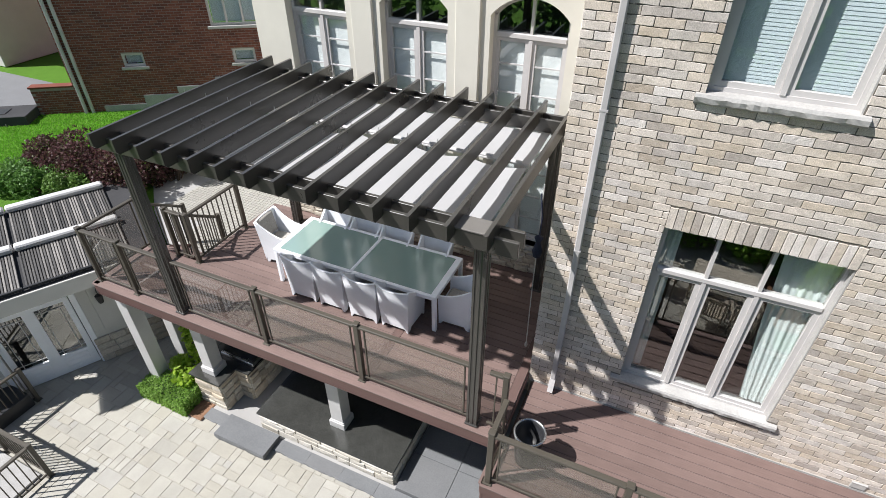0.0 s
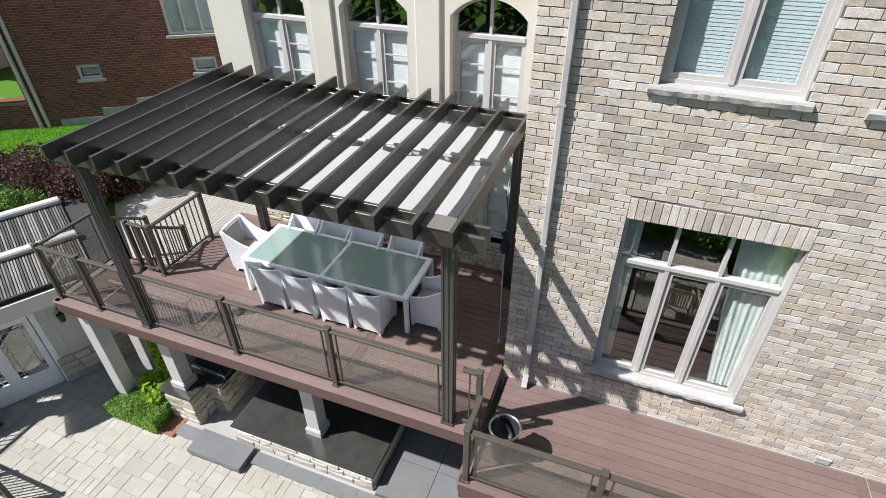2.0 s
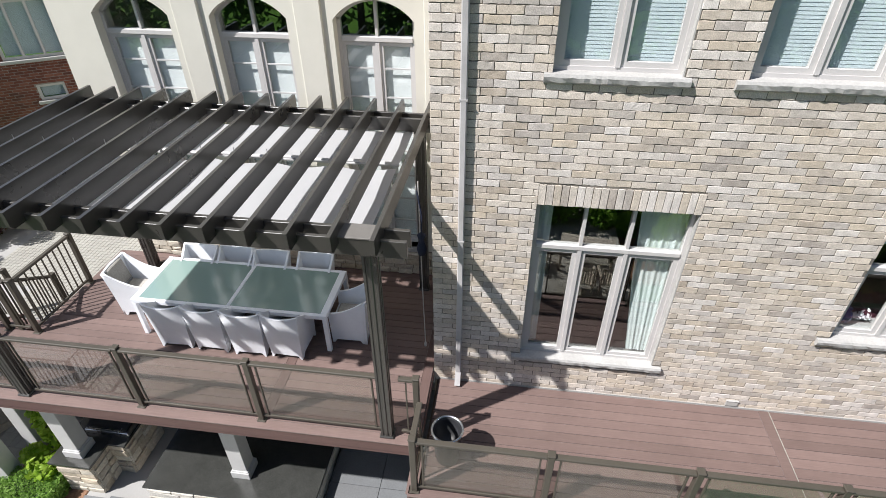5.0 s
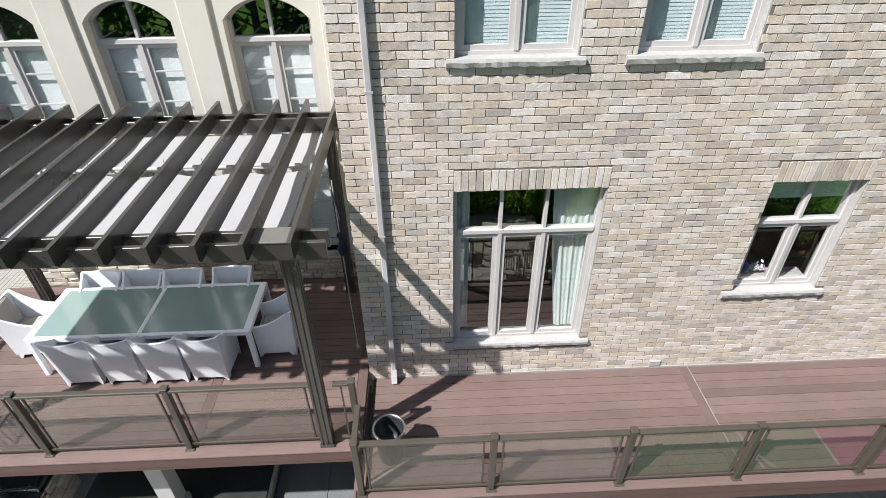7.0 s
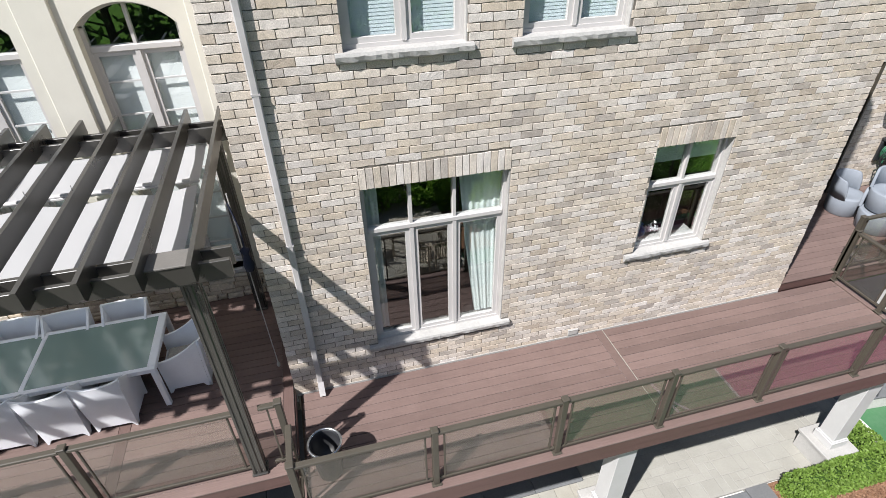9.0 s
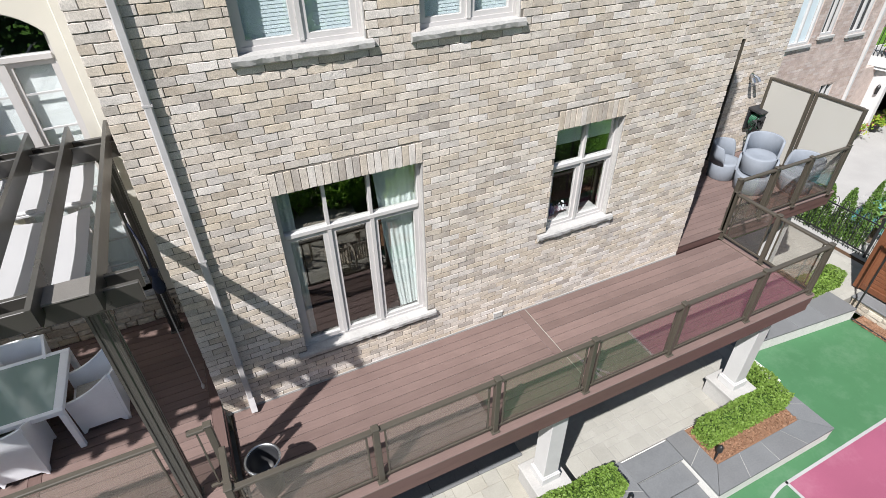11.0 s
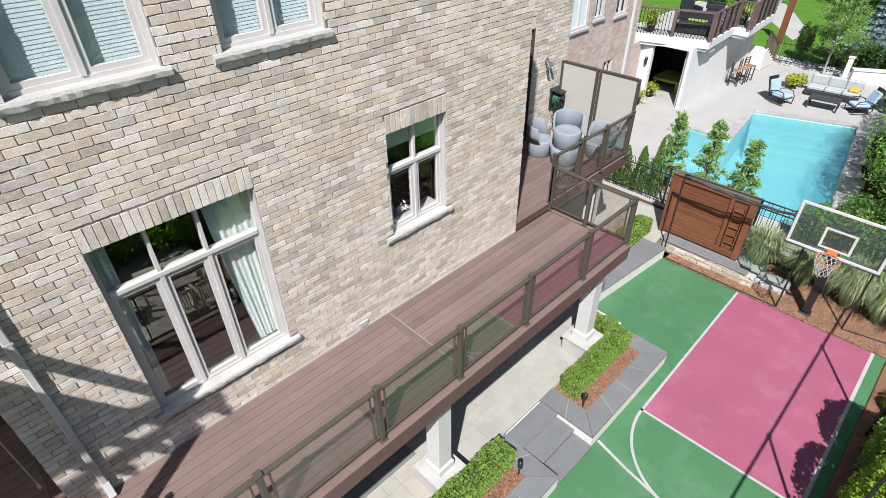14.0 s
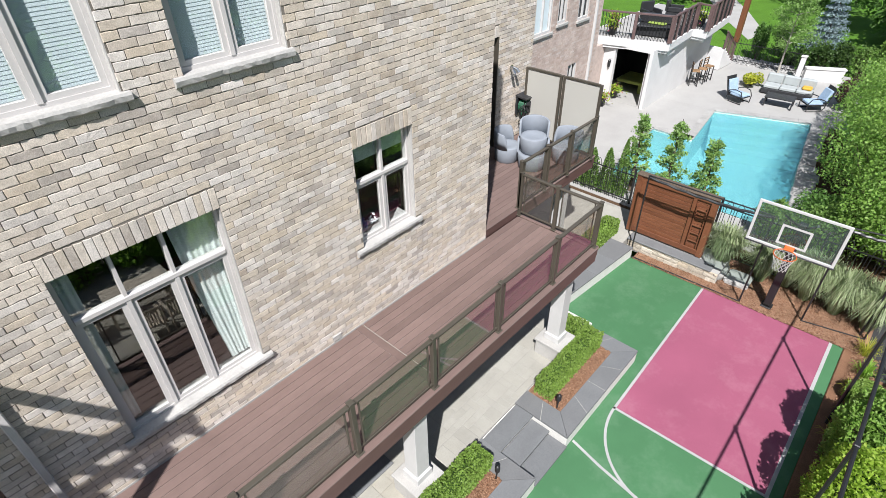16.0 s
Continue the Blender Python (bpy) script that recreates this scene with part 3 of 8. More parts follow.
for i, (a, b) in enumerate(ARCH):
    w = thing("window_%d" % (5 + i), "tall arched window with white frames and drawn white blinds", "window", kind="structure")
    y, t = REAR_Y + 0.17, 0.05
    g = Geo()
    g.box(a, a + t, y, y + 0.1, AZ0, SPRING).box(b - t, b, y, y + 0.1, AZ0, SPRING).box(a + t, b - t, y, y + 0.1, AZ0, AZ0 + t)
    po, pi = arc(a, b, SPRING, APEX - SPRING), arc(a, b, SPRING, APEX - SPRING, inset=t)
    for k in range(len(po) - 1):
        g.prism([po[k], po[k + 1], pi[k + 1], pi[k]], y, y + 0.1, "y")
    part("window_frame", g, M_FRAME, w)
    part("transom", Geo().cbox(a + t, b - t, y - 0.02, y + 0.09, TRANS - 0.04, TRANS + 0.04, 0.01), M_FRAME, w)
    m = (a + b) / 2
    part("mullion", Geo().box(m - 0.03, m + 0.03, y - 0.012, y + 0.09, AZ0 + t, TRANS - 0.04), M_FRAME, w)
    part("mullion", Geo().box(m - 0.02, m + 0.02, y - 0.006, y + 0.09, TRANS + 0.04, APEX - t), M_FRAME, w)
    bars = [AZ0 + 0.45 * k for k in range(1, 8)]
    sash(w, a + t, m - 0.031, AZ0 + t, TRANS - 0.041, y + 0.012, bars=bars, glass=G_ARCH)
    sash(w, m + 0.031, b - t, AZ0 + t, TRANS - 0.041, y + 0.012, bars=bars, glass=G_ARCH)
    part("pane", Geo().prism([(a + t, TRANS + 0.041), (b - t, TRANS + 0.041)] + [p for p in reversed(arc(a + t, b - t, SPRING, APEX - SPRING - t))], y + 0.03, y + 0.038, "y"), G_WINDOW, w).visible_shadow = False
    part("window_sill", Geo().cbox(a - 0.08, b + 0.08, REAR_Y - 0.06, REAR_Y + 0.17, AZ0 - 0.08, AZ0, 0.01), M_SILL, w)
    for c, d in ((a + 0.08, m - 0.06), (m + 0.06, b - 0.08)):
        tagged(part("roller_blind", Geo().box(c, d, REAR_Y + 0.252, REAR_Y + 0.257, AZ0 + 0.1, TRANS - 0.05), M_SHEER), "drawn white roller blind behind the sash", "blind", group="arched window blinds")

# ---- recessed end wall of the house and its door ----
RY = 8.10
RDOOR = (9.85, 11.06, STEP, 3.0)
wall_recess = tagged(part("wall_recess", holed(BX1, 12.55, PATIO - 0.4, BTOP, [RDOOR], RY + 0.011, RY + 0.30, Geo()), M_MORTAR),
                     "recessed buff brick wall beside the end deck", "wall", kind="structure")
part("side_return", Geo().box(12.30, 12.545, RY + 0.30, 12.0, PATIO - 0.4, BTOP), M_BRICK, wall_recess)
dr = thing("door_1", "dark door set deep in the recessed brick wall", "door", kind="structure")
part("door_leaf", Geo().cbox(RDOOR[0] + 0.06, RDOOR[1] - 0.06, RY + 0.22, RY + 0.27, STEP + 0.02, RDOOR[3] - 0.06, 0.006), M_DARK, dr)
part("door_frame", Geo().box(RDOOR[0], RDOOR[0] + 0.06, RY + 0.2, RY + 0.3, STEP, RDOOR[3]).box(RDOOR[1] - 0.06, RDOOR[1], RY + 0.2, RY + 0.3, STEP, RDOOR[3]).box(RDOOR[0] + 0.06, RDOOR[1] - 0.06, RY + 0.2, RY + 0.3, RDOOR[3] - 0.06, RDOOR[3]), M_BRONZE, dr)
part("jamb_lining", Geo().box(RDOOR[1] - 0.02, RDOOR[1] + 0.012, RY - 0.004, RY + 0.198, STEP, RDOOR[3]), M_BRONZE, dr)


# ---- decks ----
def deck_run(parent, x0, x1, y0, y1, z, pitch=0.1465):
    """Boards along x, laid from y1 back to y0, each its own piece."""
    n = max(1, round((y1 - y0) / pitch))
    w = (y1 - y0) / n
    me = Geo().cbox(x0, x1, 0.004, w - 0.004, z - 0.025, z, 0.003).mesh("deck_board", M_DECK)
    for i in range(n):
        piece("deck_board", me, pose(0, y0 + i * w, RNG.uniform(-0.0008, 0.0008)), parent)


def cross_board(parent, x0, x1, y0, y1, z, mat=M_BREAKER):
    part("breaker_board", Geo().cbox(x0 + 0.003, x1 - 0.003, y0, y1, z - 0.025, z + 0.0005, 0.003), mat, parent)


def deck_frame(parent, x0, x1, y0, y1, z):
    part("joists", Geo().box(x0 + 0.05, x1 - 0.05, y0 + 0.05, y1, z - 0.27, z - 0.028), M_BARK, parent)


def fascia(parent, p0, p1, z, deep=0.285):
    """An edge: a nosing board over a deep fascia board, from p0 to p1; outside lies on the right."""
    a, b = Vector((*p0, 0)), Vector((*p1, 0))
    L = (b - a).length
    m = Matrix.Translation(a) @ Matrix.Rotation(math.atan2(b.y - a.y, b.x - a.x), 4, "Z")
    for name, y0, y1, z0, z1 in (("nosing", -0.030, 0.115, z - 0.025, z + 0.001), ("fascia_board", -0.012, 0.012, z - 0.205, z - 0.027), ("fascia_board", 0.004, 0.030, z - deep, z - 0.207)):
        g = Geo()
        g.m = m
        part(name, g.cbox(0, L, y0, y1, z0, z1, 0.004), M_FASCIA if name != "nosing" else M_DECK, parent)


walkway = thing("deck", "reddish-brown composite walkway deck along the brick wall", "deck", kind="structure")
deck_run(walkway, -0.42, 4.215, 3.965, WALL_Y - 0.012, DECK)
deck_run(walkway, 4.365, 8.90, 3.965, WALL_Y - 0.012, DECK)
cross_board(walkway, 4.215, 4.360, 3.965, WALL_Y - 0.012, DECK, M_DECK)
# thin pale strip paints the sun glint along the board seam
part("seam_strip", Geo().box(4.3615, 4.3665, 3.965, WALL_Y - 0.012, DECK - 0.02, DECK + 0.0008), M_SAND, walkway)
deck_frame(walkway, -0.50, 9.05, 3.85, WALL_Y - 0.02, DECK)
fascia(walkway, (-0.56, 3.85), (9.05, 3.85), DECK, 0.375)
fascia(walkway, (9.05, 3.85), (9.05, 5.80), DECK, 0.375)
fascia(walkway, (-0.56, 4.44), (-0.56, 3.85), DECK, 0.375)

dining = thing("deck", "reddish-brown composite dining deck under the pergola", "deck", kind="structure")
deck_run(dining, -8.28, -2.785, 4.56, 5.73, STEP)
deck_run(dining, -7.02, -2.785, 5.73, REAR_Y - 0.04, STEP)
deck_run(dining, -2.635, -0.66, 4.56, REAR_Y - 0.04, STEP)
cross_board(dining, -2.785, -2.635, 4.56, REAR_Y - 0.04, STEP)
cross_board(dining, -0.66, -0.515, 4.56, REAR_Y - 0.04, STEP)
deck_frame(dining, -8.30, -0.56, 4.50, 5.70, STEP)
deck_frame(dining, -7.02, -0.56, 5.66, REAR_Y - 0.04, STEP)
fascia(dining, (-8.40, 4.445), (-0.50, 4.445), STEP)
fascia(dining, (-8.40, 5.75), (-8.40, 4.445), STEP)
fascia(dining, (-7.12, 8.05), (-7.12, 5.79), STEP)
part("riser", Geo().box(-0.512, -0.500, 4.445, WALL_Y - 0.01, 0.004, STEP - 0.026), M_FASCIA, dining)

end_deck = thing("deck", "small raised composite deck at the house end", "deck", kind="structure")
deck_run(end_deck, BX1 + 0.02, 12.25, 5.93, RY - 0.012, STEP)
deck_frame(end_deck, 9.10, 12.25, 5.85, RY - 0.02, STEP)
fascia(end_deck, (BX1 + 0.01, 5.81), (12.35, 5.81), STEP, 0.345)
fascia(end_deck, (12.35, 5.81), (12.35, 8.0), STEP, 0.345)


# ---- guard rails ----
def guard(p0, p1, z, posts, label, infill="glass", h=1.07, first=True, last=True):
    """Posts with caps and foot plates, top and bottom rails, and panels of glass or thin balusters."""
    a, b = Vector((*p0, z)), Vector((*p1, z))
    d = b - a
    L = d.xy.length
    rail = thing("guard_rail", label, "railing", Matrix.Translation(a) @ Matrix.Rotation(math.atan2(d.y, d.x), 4, "Z"))
    at = sorted(posts)
    for i, s in enumerate(at):
        if (i == 0 and not first) or (i == len(at) - 1 and not last):
            continue
        p = part("post", Geo().cbox(s - 0.038, s + 0.038, -0.038, 0.038, 0.0, h + 0.01, 0.006), M_BRONZE, rail)
        part("foot_plate", Geo().cbox(s - 0.062, s + 0.062, -0.062, 0.062, 0.0, 0.016, 0.004), M_BRONZE, p)
        part("cap", Geo().cbox(s - 0.046, s + 0.046, -0.046, 0.046, h + 0.01, h + 0.035, 0.008), M_BRONZE, p)
    for s0, s1 in zip(at, at[1:]):
        u, v = s0 + 0.038, s1 - 0.038
        part("top_rail", Geo().cbox(u, v, -0.036, 0.036, h - 0.045, h, 0.008), M_BRONZE, rail)
        part("bottom_rail", Geo().cbox(u, v, -0.018, 0.018, 0.075, 0.115, 0.004), M_BRONZE, rail)
        if infill == "glass":
            for s in (u + 0.075, v - 0.075):
                part("stile", Geo().cbox(s - 0.011, s + 0.011, -0.013, 0.013, 0.115, h - 0.045, 0.003), M_BRONZE, rail)
            part("glass_panel", Geo().box(u + 0.086, v - 0.086, -0.003, 0.003, 0.115, h - 0.045), G_RAIL, rail)
        else:
            n = max(2, int((v - u) / 0.115))
            for k in range(1, n):
                s = u + (v - u) * k / n
                part("baluster", Geo().box(s - 0.009, s + 0.009, -0.009, 0.009, 0.115, h - 0.045), M_BRONZE, rail)
    return rail


X0 = -0.48
guard((X0, 3.92), (8.98, 3.92), DECK, [0, 1.59, 3.19, 4.68, 6.26, 7.92, 9.46], "bronze walkway railing with tinted glass panels", h=1.035)
guard((8.98, 3.92), (8.98, 5.77), DECK, [0, 0.95, 1.85], "bronze end railing with tinted glass panels", h=1.035, first=False)
guard((X0, 3.92), (X0, 4.50), DECK, [0, 0.58], "short bronze return railing with glass", h=1.035, first=False, last=False)
guard((-6.20, 4.57), (-0.99, 4.57), STEP, [0.0, 1.69, 3.47, 5.21], "bronze dining deck railing with tinted glass panels", h=1.14, first=False, last=False)
guard((-0.80, 4.57), (-0.54, 4.57), STEP, [0.0, 0.26], "short bronze railing stub beside the pergola post", infill="bar", h=1.14, first=False)
guard((-8.32, 4.57), (-6.40, 4.57), STEP, [0.0, 0.93, 1.92], "bronze corner railing with tinted glass panels", h=1.14, last=False)
guard((-8.32, 4.57), (-8.32, 5.72), STEP, [0.0, 1.15], "bronze side railing with tinted glass panel", h=1.14, first=False)
guard((-7.60, 5.72), (-7.13, 5.72), STEP, [0.0, 0.47], "short bronze baluster railing beside the stair head", infill="bar", last=False)
guard((-7.08, 5.72), (-7.08, 7.02), STEP, [0.0, 1.30], "dark bronze baluster railing guarding the stair", infill="bar")
guard((8.98, 5.80), (12.12, 5.80), STEP, [0.0, 1.0, 2.0, 3.14], "bronze end deck railing with tinted glass panels", h=1.12)

# stair down at the far side of the dining deck
st = thing("stair", "composite stair going down beside the dining deck", "stair", pose(-8.34, 4.90, STEP, 0, 0, -90))
for i in range(3):
    part("tread", Geo().cbox(-1.14 - 0.28 * i, -0.86 - 0.28 * i + 0.02, 0.0, 0.95, -0.185 * (i + 1) - 0.03, -0.185 * (i + 1), 0.004), M_DECK, st)
    part("riser", Geo().box(-0.870 - 0.28 * i, -0.855 - 0.28 * i, 0.0, 0.95, -0.185 * (i + 1), -0.185 * i - 0.032), M_FASCIA, st)
for y in (0.0, 0.95):
    part("stringer", Geo().prism([(-0.86, -0.03), (-1.75, -0.57), (-1.75, -0.62), (-0.86, -0.32)], y - 0.02, y + 0.02, "y"), M_FASCIA, st)
    part("hand_rail", Geo().tube([(-0.85, y, 0.98), (-1.75, y, 0.40)], 0.03, 8), M_BRONZE, st)
    for i in range(7):
        x = -0.95 - i * 0.115
        zt = 0.98 + (x + 0.85) * 0.645
        part("baluster", Geo().box(x - 0.009, x + 0.009, y - 0.009, y + 0.009, zt - 0.90, zt - 0.02), M_BRONZE, st)
    for x in (-0.85, -1.76):
        zt = 1.0 + (x + 0.85) * 0.645
        part("post", Geo().cbox(x - 0.038, x + 0.038, y - 0.038, y + 0.038, zt - 1.0, zt + 0.05, 0.006), M_BRONZE, st)

# tall privacy screen at the end of the small deck
ps = thing("privacy_screen", "tall bronze-framed privacy screen with frosted glass", "screen", pose(12.14, 5.84, STEP))
for y in (-0.02, 0.98, 1.08, 2.09):
    part("post", Geo().cbox(-0.032, 0.032, y - 0.032, y + 0.032, 0, 1.90, 0.006), M_BRONZE, ps)
for u, v in ((0.012, 0.948), (1.112, 2.058)):
    part("top_rail", Geo().cbox(-0.03, 0.03, u, v, 1.86, 1.91, 0.006), M_BRONZE, ps)
    part("bottom_rail", Geo().cbox(-0.02, 0.02, u, v, 0.10, 0.14, 0.004), M_BRONZE, ps)
    part("frosted_panel", Geo().box(-0.004, 0.004, u, v, 0.14, 1.86), G_FROST, ps)
part("top_rail", Geo().cbox(-0.03, 0.03, 0.948 + 0.064, 1.048, 1.86, 1.91, 0.006), M_BRONZE, ps)

# ---- pergola ----
pg = thing("pergola", "dark bronze aluminium pergola with fluted posts and a white shade", "pergola", pose(0, 0, STEP))
PT = 3.23 - STEP


def fluted(x, y, w=0.15):
    """A square post with two grooves on each face."""
    h = w / 2
    c, e = h - 0.010, [(-h, -0.050), (-0.042, -0.026), (-0.014, 0.014), (0.026, 0.042), (0.050, h)]
    ring = []
    for k in range(4):
        rot = Matrix.Rotation(k * math.pi / 2, 2)
        side = []
        for i, (u, v) in enumerate(e):
            d = -h if i % 2 == 0 else -c
            side += [Vector((u, d)), Vector((v, d))]
        ring += [rot @ q for q in side[:-1]]
    return Geo().prism([(x + q.x, y + q.y) for q in ring], 0.0, PT)


for x, y in ((-6.31, 4.57), (-0.955, 4.57), (-6.20, 7.66), (-0.955, 7.66)):
    p = part("post", fluted(x, y), M_PERGOLA, pg)
    part("foot_collar", Geo().cbox(x - 0.095, x + 0.095, y - 0.095, y + 0.095, 0, 0.035, 0.008), M_PERGOLA, p)
    part("head_collar", Geo().cbox(x - 0.085, x + 0.085, y - 0.085, y + 0.085, PT - 0.05, PT, 0.006), M_PERGOLA, p)
for y in (4.46, 4.66, 7.55, 7.75):
    part("beam", Geo().cbox(-6.56, -0.54, y - 0.024, y + 0.024, 3.23 - STEP, 3.43 - STEP, 0.004), M_PERGOLA, pg)
rafter = Geo().prism([(4.24, 3.345), (4.28, 3.30), (7.90, 3.30), (7.94, 3.345), (7.94, 3.515), (4.24, 3.515)], -0.022, 0.022, "x").mesh("rafter", M_PERGOLA)
for i in range(14):
    r = piece("rafter", rafter, pose(-6.364 + i * 0.426, 0, 0.05 - STEP), pg)
    part("clip", Geo().box(-0.003, 0.003, 5.9, 5.906, 3.515, 3.575), M_CHROME, r)

m, nt, p = nodes_of("white_canvas")
nt.links.new(ramp_of(nt, noise_of(nt, 1.2, 4), [(0.455, 0.457, 0.462), (0.50, 0.502, 0.507)]), p.inputs["Base Color"])
p.inputs["Roughness"].default_value = 0.9
tl = nt.nodes.new("ShaderNodeBsdfTranslucent")
tl.inputs[0].default_value = (0.86, 0.86, 0.85, 1)
mx = nt.nodes.new("ShaderNodeMixShader")
mx.inputs[0].default_value = 0.30
nt.links.new(p.outputs[0], mx.inputs[1])
nt.links.new(tl.outputs[0], mx.inputs[2])
nt.links.new(mx.outputs[0], nt.nodes["Material Output"].inputs["Surface"])
M_CANVAS = m
sh = thing("shade_canopy", "white retractable canvas shade hung below the rafters", "canopy", pose(0, 0, STEP))
SZ = 3.20 - STEP
SHX0, SHX1, SHB = -6.20, -1.05, 6.46
for y0, y1, loose in ((4.80, SHB - 0.05, 1), (SHB + 0.05, 7.60, 0)):
    g = Geo()
    n, k = 14, 96
    pts = []
    for i in range(n + 1):
        for j in range(k + 1):
            t, x = i / n, SHX0 + (SHX1 - SHX0) * j / k
            swag = abs(math.sin(math.pi * (x - SHX1) / 0.852))
            hang = (t if loose else 1 - t) ** 6
            y = y0 + (y1 - y0) * t + (-0.075 if loose else 0.02) * swag * hang - (0.0 if loose else 0.055 * swag * t ** 6)
            pts.append((x, y, SZ - 0.05 * t * (1 - t) - 0.022 * swag * hang + 0.004 * math.sin(j * 0.55) * math.sin(t * 9) + 0.004 * math.sin(j * 0.17 + t * 5)))
    g.add(pts, [(i * (k + 1) + j, i * (k + 1) + j + 1, (i + 1) * (k + 1) + j + 1, (i + 1) * (k + 1) + j) for i in range(n) for j in range(k)])
    part("canvas", g, M_CANVAS, sh, smooth=True)
part("valance_bar", Geo().cbox(SHX0, SHX1 + 0.10, 4.762, 4.80, SZ - 0.01, SZ + 0.025, 0.006), M_PERGOLA, sh)
part("cross_bar", Geo().cbox(SHX0, SHX1 + 0.02, SHB - 0.018, SHB + 0.018, SZ + 0.004, SZ + 0.034, 0.005), M_WHITE, sh)
part("cross_bar", Geo().cbox(SHX0, SHX1 + 0.12, 7.635, 7.665, SZ + 0.03, SZ + 0.065, 0.005), M_WHITE, sh)
for i in range(12):
    x = SHX1 - 0.20 - i * 0.426
    part("carrier", Geo().cbox(x - 0.13, x + 0.13, SHB - 0.045 + 0.03 * (i % 2), SHB + 0.015 + 0.03 * (i % 2), SZ + 0.036, SZ + 0.062, 0.006), M_WHITE, sh)
    part("strap_end", Geo().cbox(x - 0.16, x - 0.10, SHB - 0.075, SHB + 0.075, SZ + 0.064, SZ + 0.074, 0.004), M_WHITE, sh)
for i in range(7):
    x = SHX1 - 0.02 - i * 0.852
    part("hook", Geo().cbox(x - 0.012, x + 0.012, 7.59, 7.64, SZ - 0.01, SZ + 0.055, 0.004), M_CHROME, sh)

M_PLATE = surface("weathered_plate", [(0.16, 0.15, 0.135)], 0.6, grain=90, stain=3, grain_amt=0.10, stain_amt=0.15, bump=0.1)
part("end_plate", Geo().cbox(-1.242, -0.864, 4.425, 4.685, 3.432 - STEP, 3.452 - STEP, 0.004), M_PLATE, pg, "pale flat plate between the last two rafters")

# pull cord with its handle, and a crank bag tied to the rear post
cord = thing("pull_cord", "white pull cord hanging from the shade", "cord", pose(-0.74, 6.2, STEP))
part("cord", Geo().tube([(0, 0, 2.97), (0.01, -0.02, 2.2), (0.03, -0.05, 1.1), (0.05, -0.06, 0.18)], 0.008, 6), M_WHITE, cord)
part("handle", Geo().lathe([(0.0, 0.0), (0.02, 0.01), (0.026, 0.05), (0.012, 0.1), (0.0, 0.11)], 10, (0.05, -0.06, 0.09)), M_WHITE, cord, smooth=True)
bag = thing("shade_tie", "dark blue cloth tie knotted at the pergola side", "tie", pose(-0.66, 5.9, 2.2))
M_NAVY = surface("navy_cloth", [(0.02, 0.025, 0.05)], 0.9, grain=40, bump=0.3)
g = Geo()
g.lathe([(0.0, 0.0), (0.05, 0.03), (0.07, 0.12), (0.045, 0.2), (0.03, 0.26), (0.06, 0.33), (0.0, 0.38)], 10)
part("bundle", g, M_NAVY, bag, smooth=True)
part("strap", Geo().tube([(0, 0, 0.3), (0.0, 0.05, 0.6), (-0.06, 0.1, 0.92)], 0.012, 6), M_NAVY, bag)

# downspout
sp = thing("downspout", "pale beige downspout fixed to the brick wall", "downspout")
M_SPOUT = surface("pale_metal", [(0.54, 0.52, 0.51)], 0.45, grain=100, bump=0.05, grain_amt=0.04)
part("pipe", Geo().cbox(-0.170, -0.092, WALL_Y - 0.068, WALL_Y - 0.008, 0.22, 7.0, 0.012), M_SPOUT, sp)
part("elbow", Geo().prism([(WALL_Y - 0.068, 0.235), (WALL_Y - 0.008, 0.235), (WALL_Y - 0.06, 0.04), (WALL_Y - 0.16, 0.04)], -0.172, -0.090, "x"), M_SPOUT, sp)
for z in (0.9, 2.6, 4.4, 6.2):
    part("strap", Geo().box(-0.176, -0.086, WALL_Y - 0.071, WALL_Y - 0.002, z, z + 0.022), M_SPOUT, sp)

ub = thing("wall_box", "white utility outlet box on the wall foot", "box", pose(3.83, WALL_Y, 0.0))
part("body", Geo().cbox(-0.085, 0.085, -0.020, -0.002, 0.045, 0.145, 0.006), M_SILL, ub)
part("lid", Geo().prism([(-0.026, 0.147), (-0.002, 0.158), (-0.002, 0.146), (-0.024, 0.140)], -0.088, 0.088, "x"), M_SILL, ub)

# waste bin
bn = thing("planter_pot", "tall dark round pot with a pale rim on the deck", "pot", pose(-0.13, 4.42, DECK))
part("body", Geo().lathe([(0.0, 0.0), (0.135, 0.0), (0.15, 0.02), (0.195, 0.56), (0.205, 0.60), (0.185, 0.60), (0.175, 0.56), (0.16, 0.30), (0.0, 0.28)], 28), M_DARK, bn, smooth=True)
part("rim", Geo().lathe([(0.207, 0.575), (0.213, 0.60), (0.207, 0.618), (0.185, 0.618), (0.183, 0.60)], 28), M_CHROME, bn, "pale metallic rim", smooth=True)


# ---- dining set ----
def curved_panel(geo, outer, inner, nu, nv):
    """A bent panel with thickness from two functions of (u, v), its rim kept crisp."""
    for fn, flip in ((outer, 0), (inner, 1)):
        pts = [fn(i / nu, j / nv) for i in range(nu + 1) for j in range(nv + 1)]
        w = nv + 1
        geo.add(pts, [(i * w + j, (i + 1) * w + j, (i + 1) * w + j + 1, i * w + j + 1)[::-1 if flip else 1] for i in range(nu) for j in range(nv)])
    rim = [(i / nu, 0) for i in range(nu)] + [(1, j / nv) for j in range(nv)] + [(i / nu, 1) for i in range(nu, 0, -1)] + [(0, j / nv) for j in range(nv, 0, -1)]
    n = len(rim)
    return geo.add([outer(*q) for q in rim] + [inner(*q) for q in rim], [(i, n + i, n + (i + 1) % n, (i + 1) % n) for i in range(n)])


